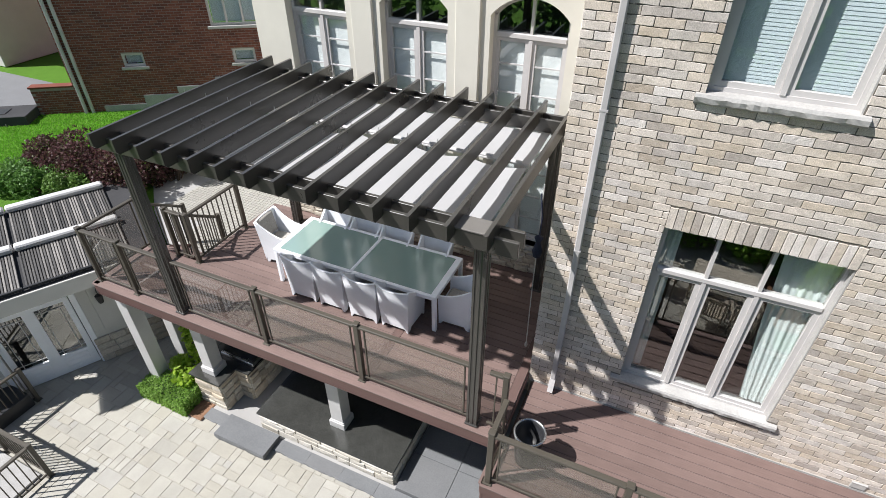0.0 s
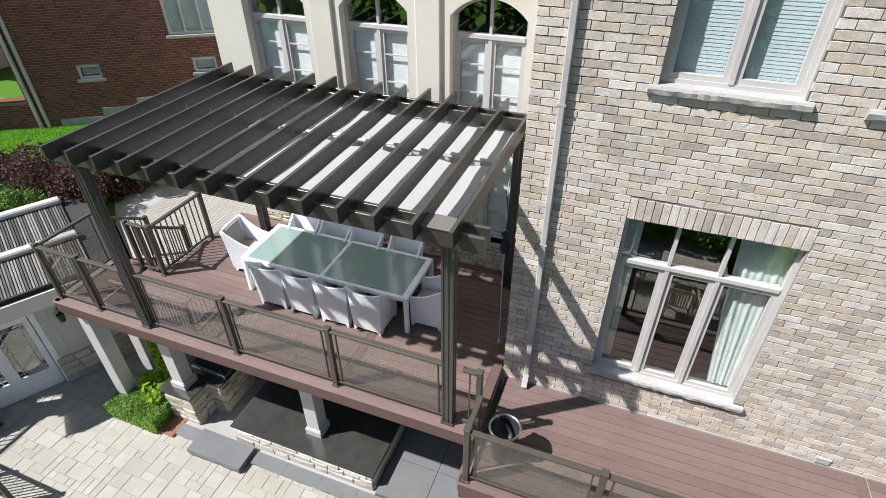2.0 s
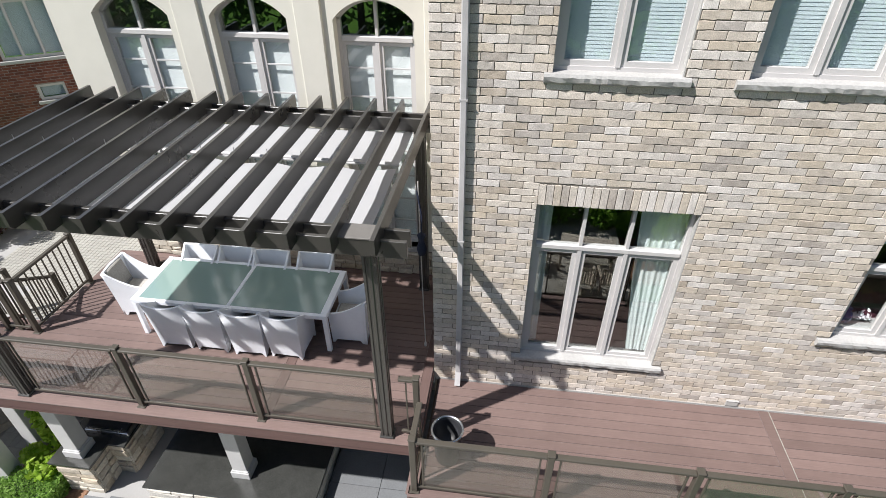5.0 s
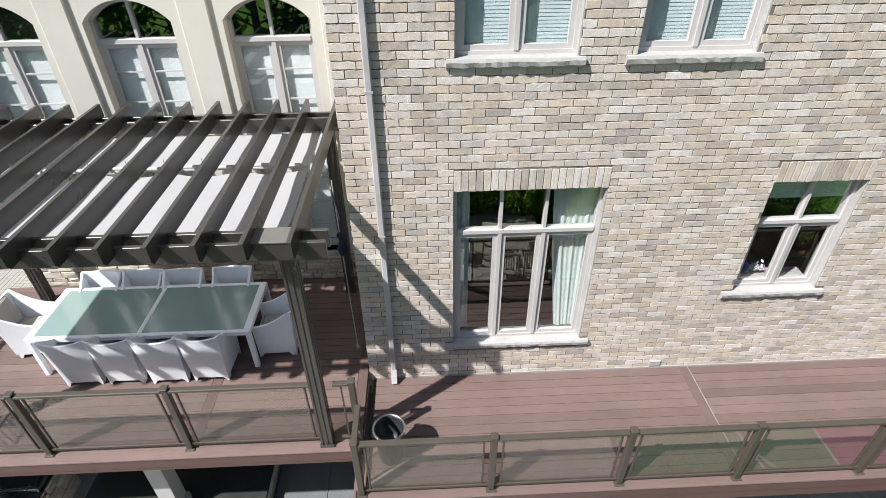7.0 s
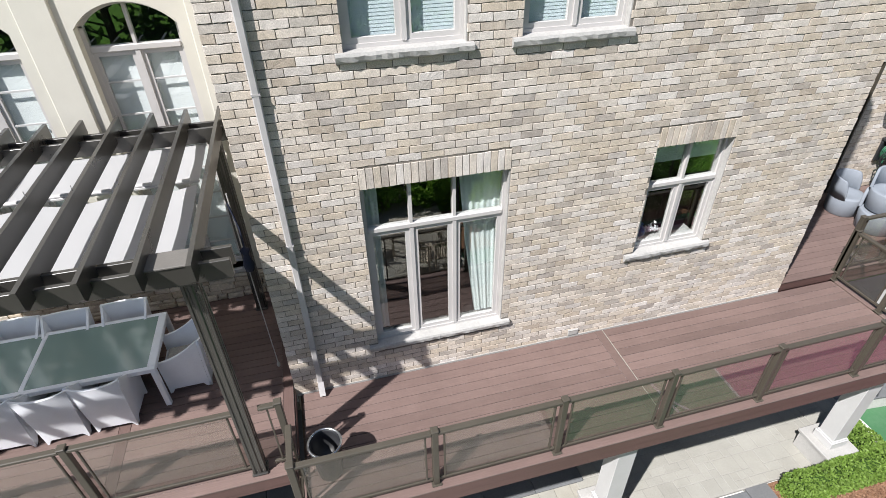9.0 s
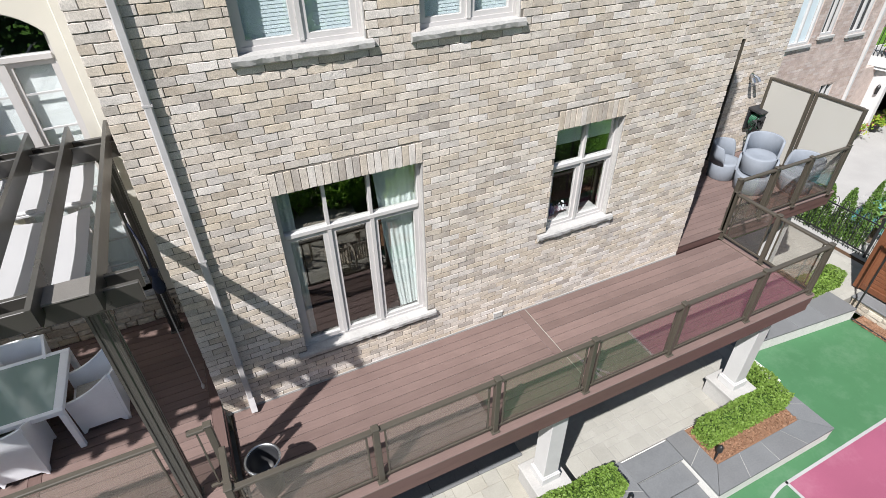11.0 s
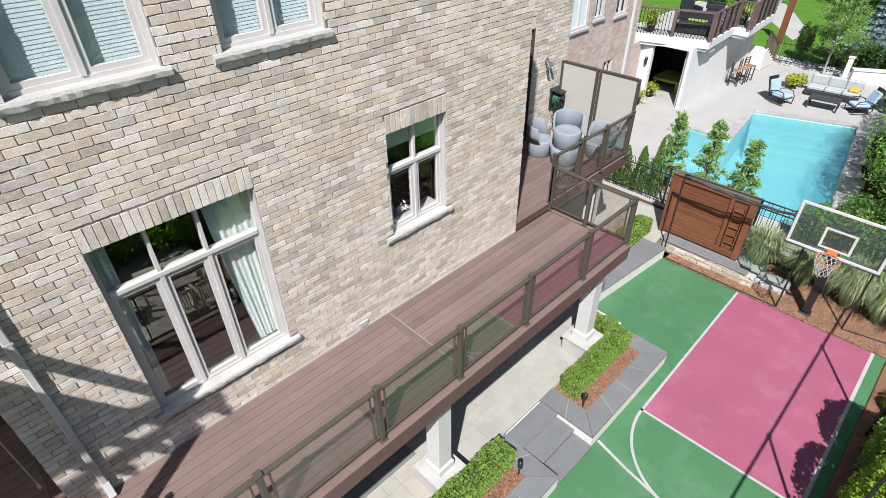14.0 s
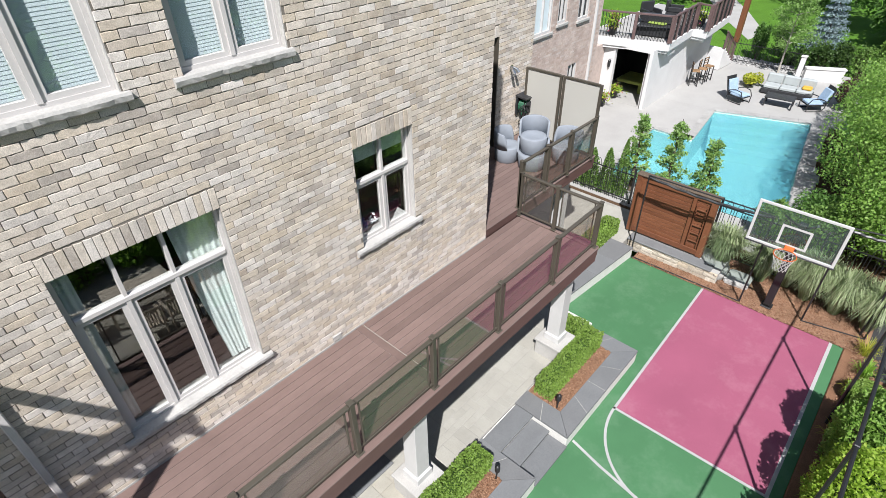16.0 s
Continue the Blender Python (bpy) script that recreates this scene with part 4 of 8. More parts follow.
def armchair(m):
    """A moulded resin armchair that faces +y: a bowed back and two sloping sides that flare to the top."""
    c = thing("dining_armchair", "white moulded resin armchair at the glass table", "chair", m, group="chairs round the table")

    def half(z):
        return 0.250 + 0.062 * (z / 0.92) ** 1.4

    def rear(z):
        return -0.262 - 0.045 * (z / 0.92) ** 1.3

    def arch(q):
        return 0.075 * min(1.0, max(0.0, (0.86 - abs(q)) / 0.14)) ** 0.5

    def back(u, v, inset=0.0):
        q = 2 * u - 1
        z = arch(q) * (1 - v) + (0.895 + 0.03 * abs(q) ** 3) * v
        return q * half(z), rear(z) - 0.065 * (1 - q * q) * z / 0.92 + inset, z

    part("backrest", curved_panel(Geo(), back, lambda u, v: back(u, v, 0.034), 22, 8), M_RESIN, c, smooth=True)
    for sg in (-1, 1):
        def side(u, v, inset=0.0):
            z = arch(2 * u - 1) * (1 - v) + (0.64 + 0.285 * (1 - u) ** 1.9) * v
            y0 = rear(z) + 0.036
            return sg * (half(z) - inset), y0 + (0.30 - y0) * u, z
        part("side", curved_panel(Geo(), side, lambda u, v: side(u, v, 0.034), 14, 8), M_RESIN, c, smooth=True)
    part("seat", Geo().cbox(-0.215, 0.215, -0.235, 0.27, 0.33, 0.41, 0.015), M_RESIN, c)
    part("apron", Geo().cbox(-0.214, 0.214, 0.272, 0.296, 0.09, 0.40, 0.006), M_RESIN, c)
    part("cushion", Geo().cbox(-0.205, 0.205, -0.22, 0.25, 0.412, 0.455, 0.018), M_SEATPAD, c, "grey-beige seat pad")
    return c


M_SEATPAD = surface("beige_pad", [(0.46, 0.44, 0.40)], 0.9, grain=60, bump=0.3)
first = armchair(pose(-4.625, 5.955, STEP, 0, 0, 2))
for x, y, rz in ((-4.01, 5.955, -1), (-3.385, 5.935, 1), (-2.785, 5.955, -2), (-4.775, 6.93, 180), (-4.13, 6.94, 179), (-3.48, 6.92, 182), (-2.72, 6.94, 180),
                 (-5.68, 6.55, -86), (-1.90, 6.38, 91)):
    chair = copy_thing(first, pose(x, y, STEP, 0, 0, rz))
    if x < -5:
        part("back_pad", Geo().cbox(-0.225, 0.225, 0.0, 0.045, 0.0, 0.42, 0.018), M_SEATPAD, chair, "grey-beige back pad").matrix_basis = pose(0, -0.262, 0.462, 9, 0, 0)

tb = thing("dining_table", "long white dining table with a frosted green glass top", "table", pose(-3.735, 6.48, STEP))
part("glass_top", Geo().cbox(-1.475, -0.03, -0.505, 0.505, 0.724, 0.738, 0.003), G_TABLE, tb, "frosted green glass")
part("glass_top", Geo().cbox(0.03, 1.475, -0.505, 0.505, 0.724, 0.738, 0.003), G_TABLE, tb, "frosted green glass")
for y in (-0.57, 0.505):
    part("rail", Geo().cbox(-1.58, 1.58, y, y + 0.065, 0.67, 0.742, 0.006), M_RESIN, tb)
for x in (-1.58, -0.03, 1.475):
    part("rail", Geo().cbox(x, x + (0.06 if x == -0.03 else 0.105), -0.505, 0.505, 0.67, 0.742, 0.006), M_RESIN, tb)
for x in (-1.545, 1.545):
    for y in (-0.535, 0.535):
        part("leg", Geo().cbox(x - 0.035, x + 0.035, y - 0.035, y + 0.035, 0, 0.67, 0.006), M_RESIN, tb)


# ---- under the decks: columns, bench, barbecue counter ----
def column(x, y, z0, z1, w=0.27, label="white square painted column under the deck"):
    c = thing("column", label, "column", pose(x, y, z0), group="deck columns")
    h = z1 - z0
    part("shaft", Geo().cbox(-w / 2, w / 2, -w / 2, w / 2, 0.0, h, 0.006), M_WHITE, c)
    for z, e, t in ((0.0, 0.035, 0.16), (0.16, 0.018, 0.03), (h - 0.10, 0.03, 0.10)):
        part("moulding", Geo().cbox(-w / 2 - e, w / 2 + e, -w / 2 - e, w / 2 + e, z, z + t, 0.006), M_WHITE, c)


def ledge_face(parent, a, b, z0, z1, seed, hmin=0.07, hmax=0.15, wmin=0.14, wmax=0.42, mat=M_STONE):
    """Rough ledge stones laid in courses on an upright face from a to b; the outside lies on the right."""
    rng = random.Random(seed)
    A, B = Vector((*a, 0)), Vector((*b, 0))
    L = (B - A).length
    m = Matrix.Translation(A) @ Matrix.Rotation(math.atan2(B.y - A.y, B.x - A.x), 4, "Z")
    z = z0
    while z < z1 - 0.02:
        h = min(rng.uniform(hmin, hmax), z1 - z)
        if z1 - z - h < 0.04:
            h = z1 - z
        s = 0.0
        while s < L - 0.01:
            w = min(rng.uniform(wmin, wmax), L - s)
            if L - s - w < 0.08:
                w = L - s
            o = rng.uniform(0.0, 0.022)
            g = Geo()
            g.m = m
            c = 0.012
            j = lambda q=0.008: rng.uniform(-q, q)
            pts = [(s + 0.004, 0, z + 0.004), (s + w - 0.004, 0, z + 0.004), (s + w - 0.004, 0, z + h - 0.004), (s + 0.004, 0, z + h - 0.004),
                   (s + c + j(), -0.02 - o + j(), z + c + j()), (s + w - c + j(), -0.02 - o + j(), z + c + j()),
                   (s + w - c + j(), -0.02 - o + j(), z + h - c + j()), (s + c + j(), -0.02 - o + j(), z + h - c + j()),
                   (s + w * 0.5 + j(), -0.028 - o + j(), z + h * 0.5 + j())]
            part("stone", g.add(pts, [(0, 1, 5, 4), (1, 2, 6, 5), (2, 3, 7, 6), (3, 0, 4, 7), (4, 5, 8), (5, 6, 8), (6, 7, 8), (7, 4, 8)]), mat, parent)
            s += w
        z += h


UNDER = -0.28
column(-8.20, 4.75, PATIO, STEP - 0.28)
column(-7.98, 5.33, PATIO, STEP - 0.28)
column(-6.75, 5.02, -2.00, STEP - 0.28)
column(-3.90, 5.28, -2.45, STEP - 0.28)
for x in (4.02, 8.53):
    pl = thing("column_plinth", "pale stone plinth under a deck column", "plinth", pose(x, 4.22, PATIO), group="column plinths")
    part("body", Geo().cbox(-0.31, 0.31, -0.31, 0.31, 0, 0.38, 0.008), M_SILL, pl)
    part("cap", Geo().cbox(-0.34, 0.34, -0.34, 0.34, 0.38, 0.45, 0.012), M_SILL, pl)
    column(x, 4.22, -2.45, UNDER, 0.30, "white square painted column on a stone plinth")
column(11.6, 6.2, PATIO, STEP - 0.28)

M_PALE_STONE = surface("pale_ledge_stone", [(0.50, 0.475, 0.42), (0.56, 0.53, 0.475), (0.45, 0.42, 0.36), (0.58, 0.555, 0.51)], 0.9, grain=25, stain=6, grain_amt=0.2, stain_amt=0.15, bump=0.5, dist=0.008, spec=0.15)
LEDGE = PATIO + 0.03
tagged(part("platform", Geo().box(-7.3, -2.42, 4.665, 7.9, PATIO - 0.1, LEDGE), M_CONCRETE), "pale concrete platform under the dining deck", "platform", kind="structure")
bench = thing("stone_bench", "low stone-faced platform with a polished black granite top", "bench")
part("core", Geo().box(-5.50, -2.50, 4.765, 7.6, LEDGE, -2.49), M_SAND, bench)
part("granite_top", Geo().cbox(-5.57, -2.462, 4.735, 7.6, -2.488, -2.45, 0.006), M_GRANITE, bench, "polished black granite slab")
ledge_face(bench, (-5.50, 4.755), (-2.47, 4.755), LEDGE, -2.492, 11, 0.13, 0.20, 0.22, 0.60, M_PALE_STONE)
ledge_face(bench, (-2.49, 4.77), (-2.49, 7.4), LEDGE, -2.492, 12, 0.13, 0.20, 0.22, 0.60, M_PALE_STONE)
ledge_face(bench, (-5.50, 7.4), (-5.50, 4.78), LEDGE, -2.492, 13, 0.13, 0.20, 0.22, 0.60, M_PALE_STONE)

bbq = thing("barbecue_counter", "stone-faced barbecue counter with black granite top", "counter")
part("core", Geo().box(-7.10, -6.42, 4.78, 6.1, LEDGE, -2.05).box(-6.42, -6.10, 5.24, 6.1, LEDGE, -2.05), M_SAND, bbq)
part("granite_top", Geo().cbox(-7.16, -6.36, 4.70, 6.1, -2.05, -2.0, 0.006), M_GRANITE, bbq, "polished black granite slab")
part("granite_top", Geo().cbox(-6.358, -6.03, 5.18, 6.1, -2.05, -2.0, 0.006), M_GRANITE, bbq, "polished black granite slab")
for i, (p0, p1) in enumerate((((-7.10, 4.78), (-6.42, 4.78)), ((-6.42, 4.78), (-6.42, 5.24)), ((-6.42, 5.24), (-6.10, 5.24)), ((-6.10, 5.24), (-6.10, 6.1)), ((-7.10, 6.0), (-7.10, 4.78)))):
    ledge_face(bbq, p0, p1, LEDGE, -2.052, 21 + i, 0.11, 0.19, 0.18, 0.45)
gr = thing("barbecue_grill", "built-in black and steel barbecue grill", "grill", pose(-6.47, 5.66, -2.0))
part("body", Geo().cbox(-0.42, 0.42, -0.30, 0.28, 0.0, 0.10, 0.01), M_CHROME, gr)
part("lid", Geo().prism([(-0.26, 0.10), (0.26, 0.10), (0.26, 0.18), (0.16, 0.22), (-0.10, 0.21), (-0.26, 0.15)], -0.38, 0.38, "x"), M_DARK, gr)
part("handle", Geo().tube([(-0.3, -0.24, 0.16), (-0.3, -0.30, 0.16), (0.3, -0.30, 0.16), (0.3, -0.24, 0.16)], 0.012), M_CHROME, gr)

# kerb stones along the platform and the wide step slab before them
kerb = thing("step_kerb", "row of grey bluestone kerb stones along the platform", "kerb", pose(0, 0, PATIO), kind="structure")
rk = random.Random(77)


def rough_slab(name, x0, x1, y0, y1, h, parent):
    """A stone slab with a rock-faced front."""
    n = max(2, int((x1 - x0) / 0.09))
    pts, f, k = [], [], 5
    for i in range(n + 1):
        x = x0 + (x1 - x0) * i / n
        pts += [(x, y1, 0), (x, y1, h), (x, y0 + 0.012 + rk.uniform(-0.006, 0.006), h - 0.002), (x, y0 + rk.uniform(-0.012, 0.010), h * 0.55), (x, y0 + 0.01 + rk.uniform(-0.012, 0.012), 0)]
    for i in range(n):
        f += [(i * k + j, i * k + (j + 1) % k, (i + 1) * k + (j + 1) % k, (i + 1) * k + j) for j in range(k)]
    f += [(4, 3, 2, 1, 0), tuple(n * k + j for j in range(k))]
    part(name, Geo().add(pts, f), M_BLUESTONE, parent)


for x0, x1 in [(-6.85, -6.225)] + [(-4.992 + i * 0.756, -4.240 + i * 0.756) for i in range(6)]:
    rough_slab("kerb_stone", x0, x1, 4.40 + rk.uniform(-0.004, 0.004), 4.66, 0.05 + rk.uniform(-0.003, 0.003), kerb)
s = thing("step_slab", "wide grey bluestone step slab on the patio", "step", pose(0, 0, PATIO))
rough_slab("slab", -6.22, -5.0, 4.15, 4.66, 0.145, s)
s = thing("paving", "dark grey slab paving under the deck", "paving", pose(0, 0, PATIO), kind="structure")
for i in range(7):
    for k in range(4):
        x, y = -2.40 + i * 0.92, (4.67 if i < 2 else 4.90) + k * 0.78
        z = 0.10 if i < 2 else 0.0
        part("slab", Geo().cbox(x, x + 0.912, y, y + 0.772, 0.002, z + 0.03 + RNG.uniform(0, 0.003), 0.004), M_BLUESTONE, s)


# ---- plants ----
def hedge_box(name, label, boxes, size, dens, mat, seed, cat="hedge", kind="", trunk=False):
    """A clipped mass: a core, coloured dark for the shade inside, and a shell of many leaves with an uneven outline."""
    rng = random.Random(seed)
    h = thing(name, label, cat)
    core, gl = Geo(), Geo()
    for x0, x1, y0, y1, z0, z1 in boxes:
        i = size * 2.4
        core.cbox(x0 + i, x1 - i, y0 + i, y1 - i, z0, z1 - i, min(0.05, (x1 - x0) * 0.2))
        A = 2 * ((x1 - x0) + (y1 - y0)) * (z1 - z0) + (x1 - x0) * (y1 - y0)

        def place(r):
            a = r.random()
            d = abs(r.gauss(0, size * 1.1)) - size * 0.5
            top = (x1 - x0) * (y1 - y0) / A
            x, y, z = r.uniform(x0, x1), r.uniform(y0, y1), r.uniform(z0, z1)
            if a < top:
                z = z1 - d
            else:
                s = r.choice("ab") if r.random() < (x1 - x0) / (x1 - x0 + y1 - y0) else r.choice("cd")
                if s in "ab":
                    y = y0 + d if s == "a" else y1 - d
                else:
                    x = x0 + d if s == "c" else x1 - d
            w = 0.03 * math.sin(x * 7) + 0.03 * math.sin(y * 8 + 1)
            return x, y, z + (w if z > z1 - 0.1 else 0)
        leaves(gl, int(A * dens), place, size, rng, 0.4)
    # solid filler, its dark colour stands for shade between the leaves
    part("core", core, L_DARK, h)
    part("foliage", gl, mat, h)
    return h


def bush(name, label, centre, radii, n, size, mat, seed, cat="shrub", clumps=9, up=0.4):
    """A loose shrub: clumps of leaves on a few stems."""
    rng = random.Random(seed)
    b = thing(name, label, cat, pose(*centre))
    rx, ry, rz = radii
    cl = []
    for i in range(clumps):
        a, e = rng.uniform(0, 6.28), rng.uniform(0.15, 1.0)
        k = rng.uniform(0.3, 0.8)
        cl.append((rx * k * math.cos(a), ry * k * math.sin(a), rz * (0.35 + 0.55 * e * (1.1 - k * 0.5)), rng.uniform(0.32, 0.5)))
    stems = Geo()
    for x, y, z, r in cl:
        stems.tube([(x * 0.1, y * 0.1, 0), (x * 0.5, y * 0.5, z * 0.55), (x, y, z)], 0.022, 5, 0.008)
    part("stems", stems, M_BARK, b)

    def place(r):
        x, y, z, k = cl[r.randrange(len(cl))]
        v = Vector((r.gauss(0, 1), r.gauss(0, 1), r.gauss(0, 1))).normalized() * r.uniform(0.55, 1.0) ** 0.5
        return x + v.x * rx * k, y + v.y * ry * k, max(0.03, z + v.z * rz * k * 0.8)
    part("foliage", leaves(Geo(), n, place, size, rng, up), mat, b)
    return b


def tree(name, label, base, height, spread, n, size, mat, seed, crown_from=0.3, lean=(0, 0), cat="tree", column_like=False, limbs=14, bark=None, thick=0.02):
    """A tapered trunk, limbs and a crown of many leaves in clumps."""
    rng = random.Random(seed)
    t = thing(name, label, cat, pose(*base))
    tr = Geo()
    top = (lean[0], lean[1], height * 0.95)
    tr.tube([(0, 0, 0), (lean[0] * 0.2 + 0.02, lean[1] * 0.2, height * 0.35), (lean[0] * 0.6 - 0.02, lean[1] * 0.6, height * 0.7), top], thick * height + 0.01, 8, 0.008)
    tips = []
    for i in range(limbs):
        f = crown_from + (0.97 - crown_from) * (i + rng.random()) / limbs
        a = i * 2.4 + rng.uniform(-0.5, 0.5)
        prof = (1 - ((f - crown_from) / (1 - crown_from)) ** 1.7) ** 0.6 if not column_like else (0.75 + 0.25 * math.sin(f * 9)) * min(1, (1.03 - f) * 5)
        r = spread * prof * rng.uniform(0.65, 1.1)
        o = Vector((lean[0] * f, lean[1] * f, height * f * 0.92))
        e = o + Vector((math.cos(a) * r, math.sin(a) * r, r * (1.0 if column_like else 0.35)))
        tr.tube([o, o.lerp(e, 0.5) + Vector((0, 0, 0.04 * r)), e], 0.006 * height * (1 - f * 0.7) + 0.004, 5, 0.004)
        tips += [(o.lerp(e, q), rng.uniform(0.5, 1.0)) for q in (0.45, 0.75, 1.0)]
    part("trunk", tr, bark or M_BARK, t)
    cr = spread * (0.36 if not column_like else 0.45)

    def place(r):
        c, k = tips[r.randrange(len(tips))]
        v = Vector((r.gauss(0, 1), r.gauss(0, 1), r.gauss(0, 0.8)))
        return c + v.normalized() * (r.random() ** 0.45) * cr * k
    part("crown", leaves(Geo(), n, place, size, rng, 0.3), mat, t)
    return t


def grass_clump(label, base, height, spread, n, mat, seed):
    """Arching blades from one foot."""
    rng = random.Random(seed)
    c = thing("ornamental_grass", label, "grass", pose(*base), group="ornamental grasses")
    g = Geo()
    for _ in range(n):
        a, r, h = rng.uniform(0, 6.28), spread * rng.uniform(0.2, 1.0), height * rng.uniform(0.6, 1.05)
        d, w = Vector((math.cos(a), math.sin(a), 0)), Vector((-math.sin(a), math.cos(a), 0)) * 0.0075
        o = d * rng.uniform(0, 0.12)
        p = [o, o + d * r * 0.3 + Vector((0, 0, h * 0.62)), o + d * r * 0.65 + Vector((0, 0, h * 0.95)), o + d * r + Vector((0, 0, h * rng.uniform(0.55, 0.95)))]
        g.add([p[0] - w, p[0] + w, p[1] - w, p[1] + w, p[2] - w * 0.7, p[2] + w * 0.7, p[3]], [(0, 1, 3, 2), (2, 3, 5, 4), (4, 5, 6)])
    part("blades", g, mat, c)


hedge_box("box_shrub", "clipped green box shrub at the patio edge", [(-8.38, -7.10, 4.28, 4.80, PATIO + 0.01, PATIO + 0.42)], 0.030, 3200, L_FRESH, 31, "shrub")
bush("leafy_shrub", "bright green broad-leaved shrub between the columns", (-7.62, 4.92, PATIO), (0.42, 0.30, 0.72), 900, 0.085, L_LIME, 32, clumps=14)
bush("climbing_vine", "bright green vine climbing beside the column", (-7.40, 5.30, PATIO), (0.20, 0.24, 1.75), 800, 0.08, L_LIME, 33, clumps=12)
tagged(part("planting_bed", Geo().cbox(-8.35, -6.75, 4.32, 5.6, PATIO + 0.004, PATIO + 0.05, 0.02), M_MULCH), "small mulched planting bed at the deck corner", "bed", kind="structure")

ledge_face(wall_rear, (SX0 + 0.02, REAR_Y - 0.036), (SX1 - 0.02, REAR_Y - 0.036), STEP + 0.005, 0.66, 61)

# ---- planters beside the court, with steps between ----
M_RISER = surface("pale_limestone", [(0.70, 0.69, 0.655), (0.62, 0.61, 0.58)], 0.88, grain=40, stain=4, grain_amt=0.12, stain_amt=0.14, bump=0.4, spec=0.2)
CX0, CX1, CY0 = 3.9, 13.54, -0.85


def planter(label, x0, x1, y0, y1, left, right):
    """A low stone wall with mitred bluestone coping round a mulched bed."""
    p = thing("planter", label, "planter")
    zt, w = PATIO + 0.012, 0.44
    part("wall", Geo().box(x0 + 0.01, x1 - 0.01, y0 + 0.008, y1, COURT, zt - 0.051), M_RISER, p)
    cop = [[(x0, y0), (x1, y0), (x1 - w, y0 + w), (x0 + w, y0 + w)]]
    if left:
        cop.append([(x0, y1), (x0, y0), (x0 + w, y0 + w), (x0 + w, y1)])
    if right:
        cop.append([(x1, y0), (x1, y1), (x1 - w, y1), (x1 - w, y0 + w)])
    for q in cop:
        a, b, c, d = (Vector(v) for v in q)
        mid = (a + b + c + d) / 4
        part("joint", Geo().prism([(mid + (v - mid) * 0.985)[:] for v in (a, b, c, d)], zt - 0.0505, zt - 0.003), M_JOINT, p)
        n = max(1, round((b - a).length / 0.8))
        for i in range(n):
            s0, s1 = i / n, (i + 1) / n
            g = 0.006 / max(0.1, (b - a).length)
            quad = [a.lerp(b, s0 + g), a.lerp(b, s1 - g), d.lerp(c, s1 - g), d.lerp(c, s0 + g)]
            part("coping_stone", Geo().prism([v[:] for v in quad], zt - 0.05, zt), M_BLUESTONE, p)
    part("mulch", Geo().cbox(x0 + (w if left else 0) + 0.004, x1 - (w if right else 0) - 0.004, y0 + w + 0.004, y1 - 0.02, zt - 0.05, zt - 0.015, 0.01), M_MULCH, p)
    chips = Geo()
    rng = random.Random(int(x0 * 10) + 90)
    leaves(chips, 2600, lambda r: (r.uniform(x0 + w, x1 - w), r.uniform(y0 + w + 0.03, y1 - 0.1), zt - 0.012 + r.uniform(0, 0.015)), 0.025, rng, 2.0, 2.2)
    tagged(part("mulch_layer", chips, M_MULCH, p), kind="stuff")
    return p


planter("raised bed with bluestone coping and brown mulch beside the court", 6.72, 9.82, 2.72, 4.0, True, True)
planter("raised bed with bluestone coping and brown mulch beside the court", 3.95, 5.58, 2.70, 4.0, False, True)
hedge_box("box_hedge", "clipped green box hedge in the raised bed", [(7.24, 9.40, 3.46, 3.86, -2.90, -2.45), (9.00, 9.46, 3.86, 4.50, -2.90, -2.45)], 0.030, 3000, L_SHRUB, 41)
hedge_box("box_hedge", "clipped green box hedge in the raised bed", [(2.6, 5.22, 3.45, 3.88, -2.90, -2.45)], 0.030, 3000, L_SHRUB, 42)
hedge_box("box_hedge", "clipped green box hedge behind the coping wall", [(10.6, 14.0, 5.40, 5.86, PATIO - 0.2, -2.45)], 0.032, 2600, L_SHRUB, 43)
stp = thing("garden_steps", "bluestone steps from the patio down to the court", "steps")
for y0, y1, z in ((3.53, 3.96, PATIO), (3.11, 3.55, -3.02), (2.69, 3.13, -3.135)):
    part("tread", Geo().cbox(5.59, 6.71, y0, y1, z - 0.05, z, 0.006), M_BLUESTONE, stp)
    part("riser", Geo().box(5.60, 6.70, y0 + 0.03, y1 + 0.2, COURT - 0.02, z - 0.051), M_RISER, stp)
for x, y in ((7.20, 3.27), (5.08, 3.25)):
    b = thing("path_light", "small black path light on a stake in the mulch", "lamp", pose(x, y, -2.905), group="path lights")
    part("stake", Geo().tube([(0, 0, -0.02), (0.03, 0.0, 0.24)], 0.016, 8), M_BLACK, b)
    part("head", Geo().lathe([(0.0, 0.22), (0.035, 0.22), (0.05, 0.25), (0.05, 0.36), (0.03, 0.40), (0.0, 0.41)], 12, (0.03, 0, 0)), M_BLACK, b, smooth=True)
lw = thing("coping_wall", "low pale wall with grey bluestone coping along the court", "wall", kind="structure")
CW0, CW1 = Vector((9.84, 5.01)), Vector((13.56, 4.67))
part("wall", Geo().prism([(CW0.x, CW0.y + 0.01), (CW1.x, CW1.y + 0.01), (CW1.x, 5.36), (CW0.x, 5.36)], COURT - 0.02, PATIO - 0.04), M_RISER, lw)
for i in range(4):
    a, b = CW0.lerp(CW1, i / 4), CW0.lerp(CW1, (i + 1) / 4)
    part("coping_stone", Geo().prism([(a.x + 0.003, a.y), (b.x - 0.003, b.y), (b.x - 0.003, 5.39), (a.x + 0.003, 5.39)], PATIO - 0.038, PATIO + 0.012), M_BLUESTONE, lw, bevel=0.005)
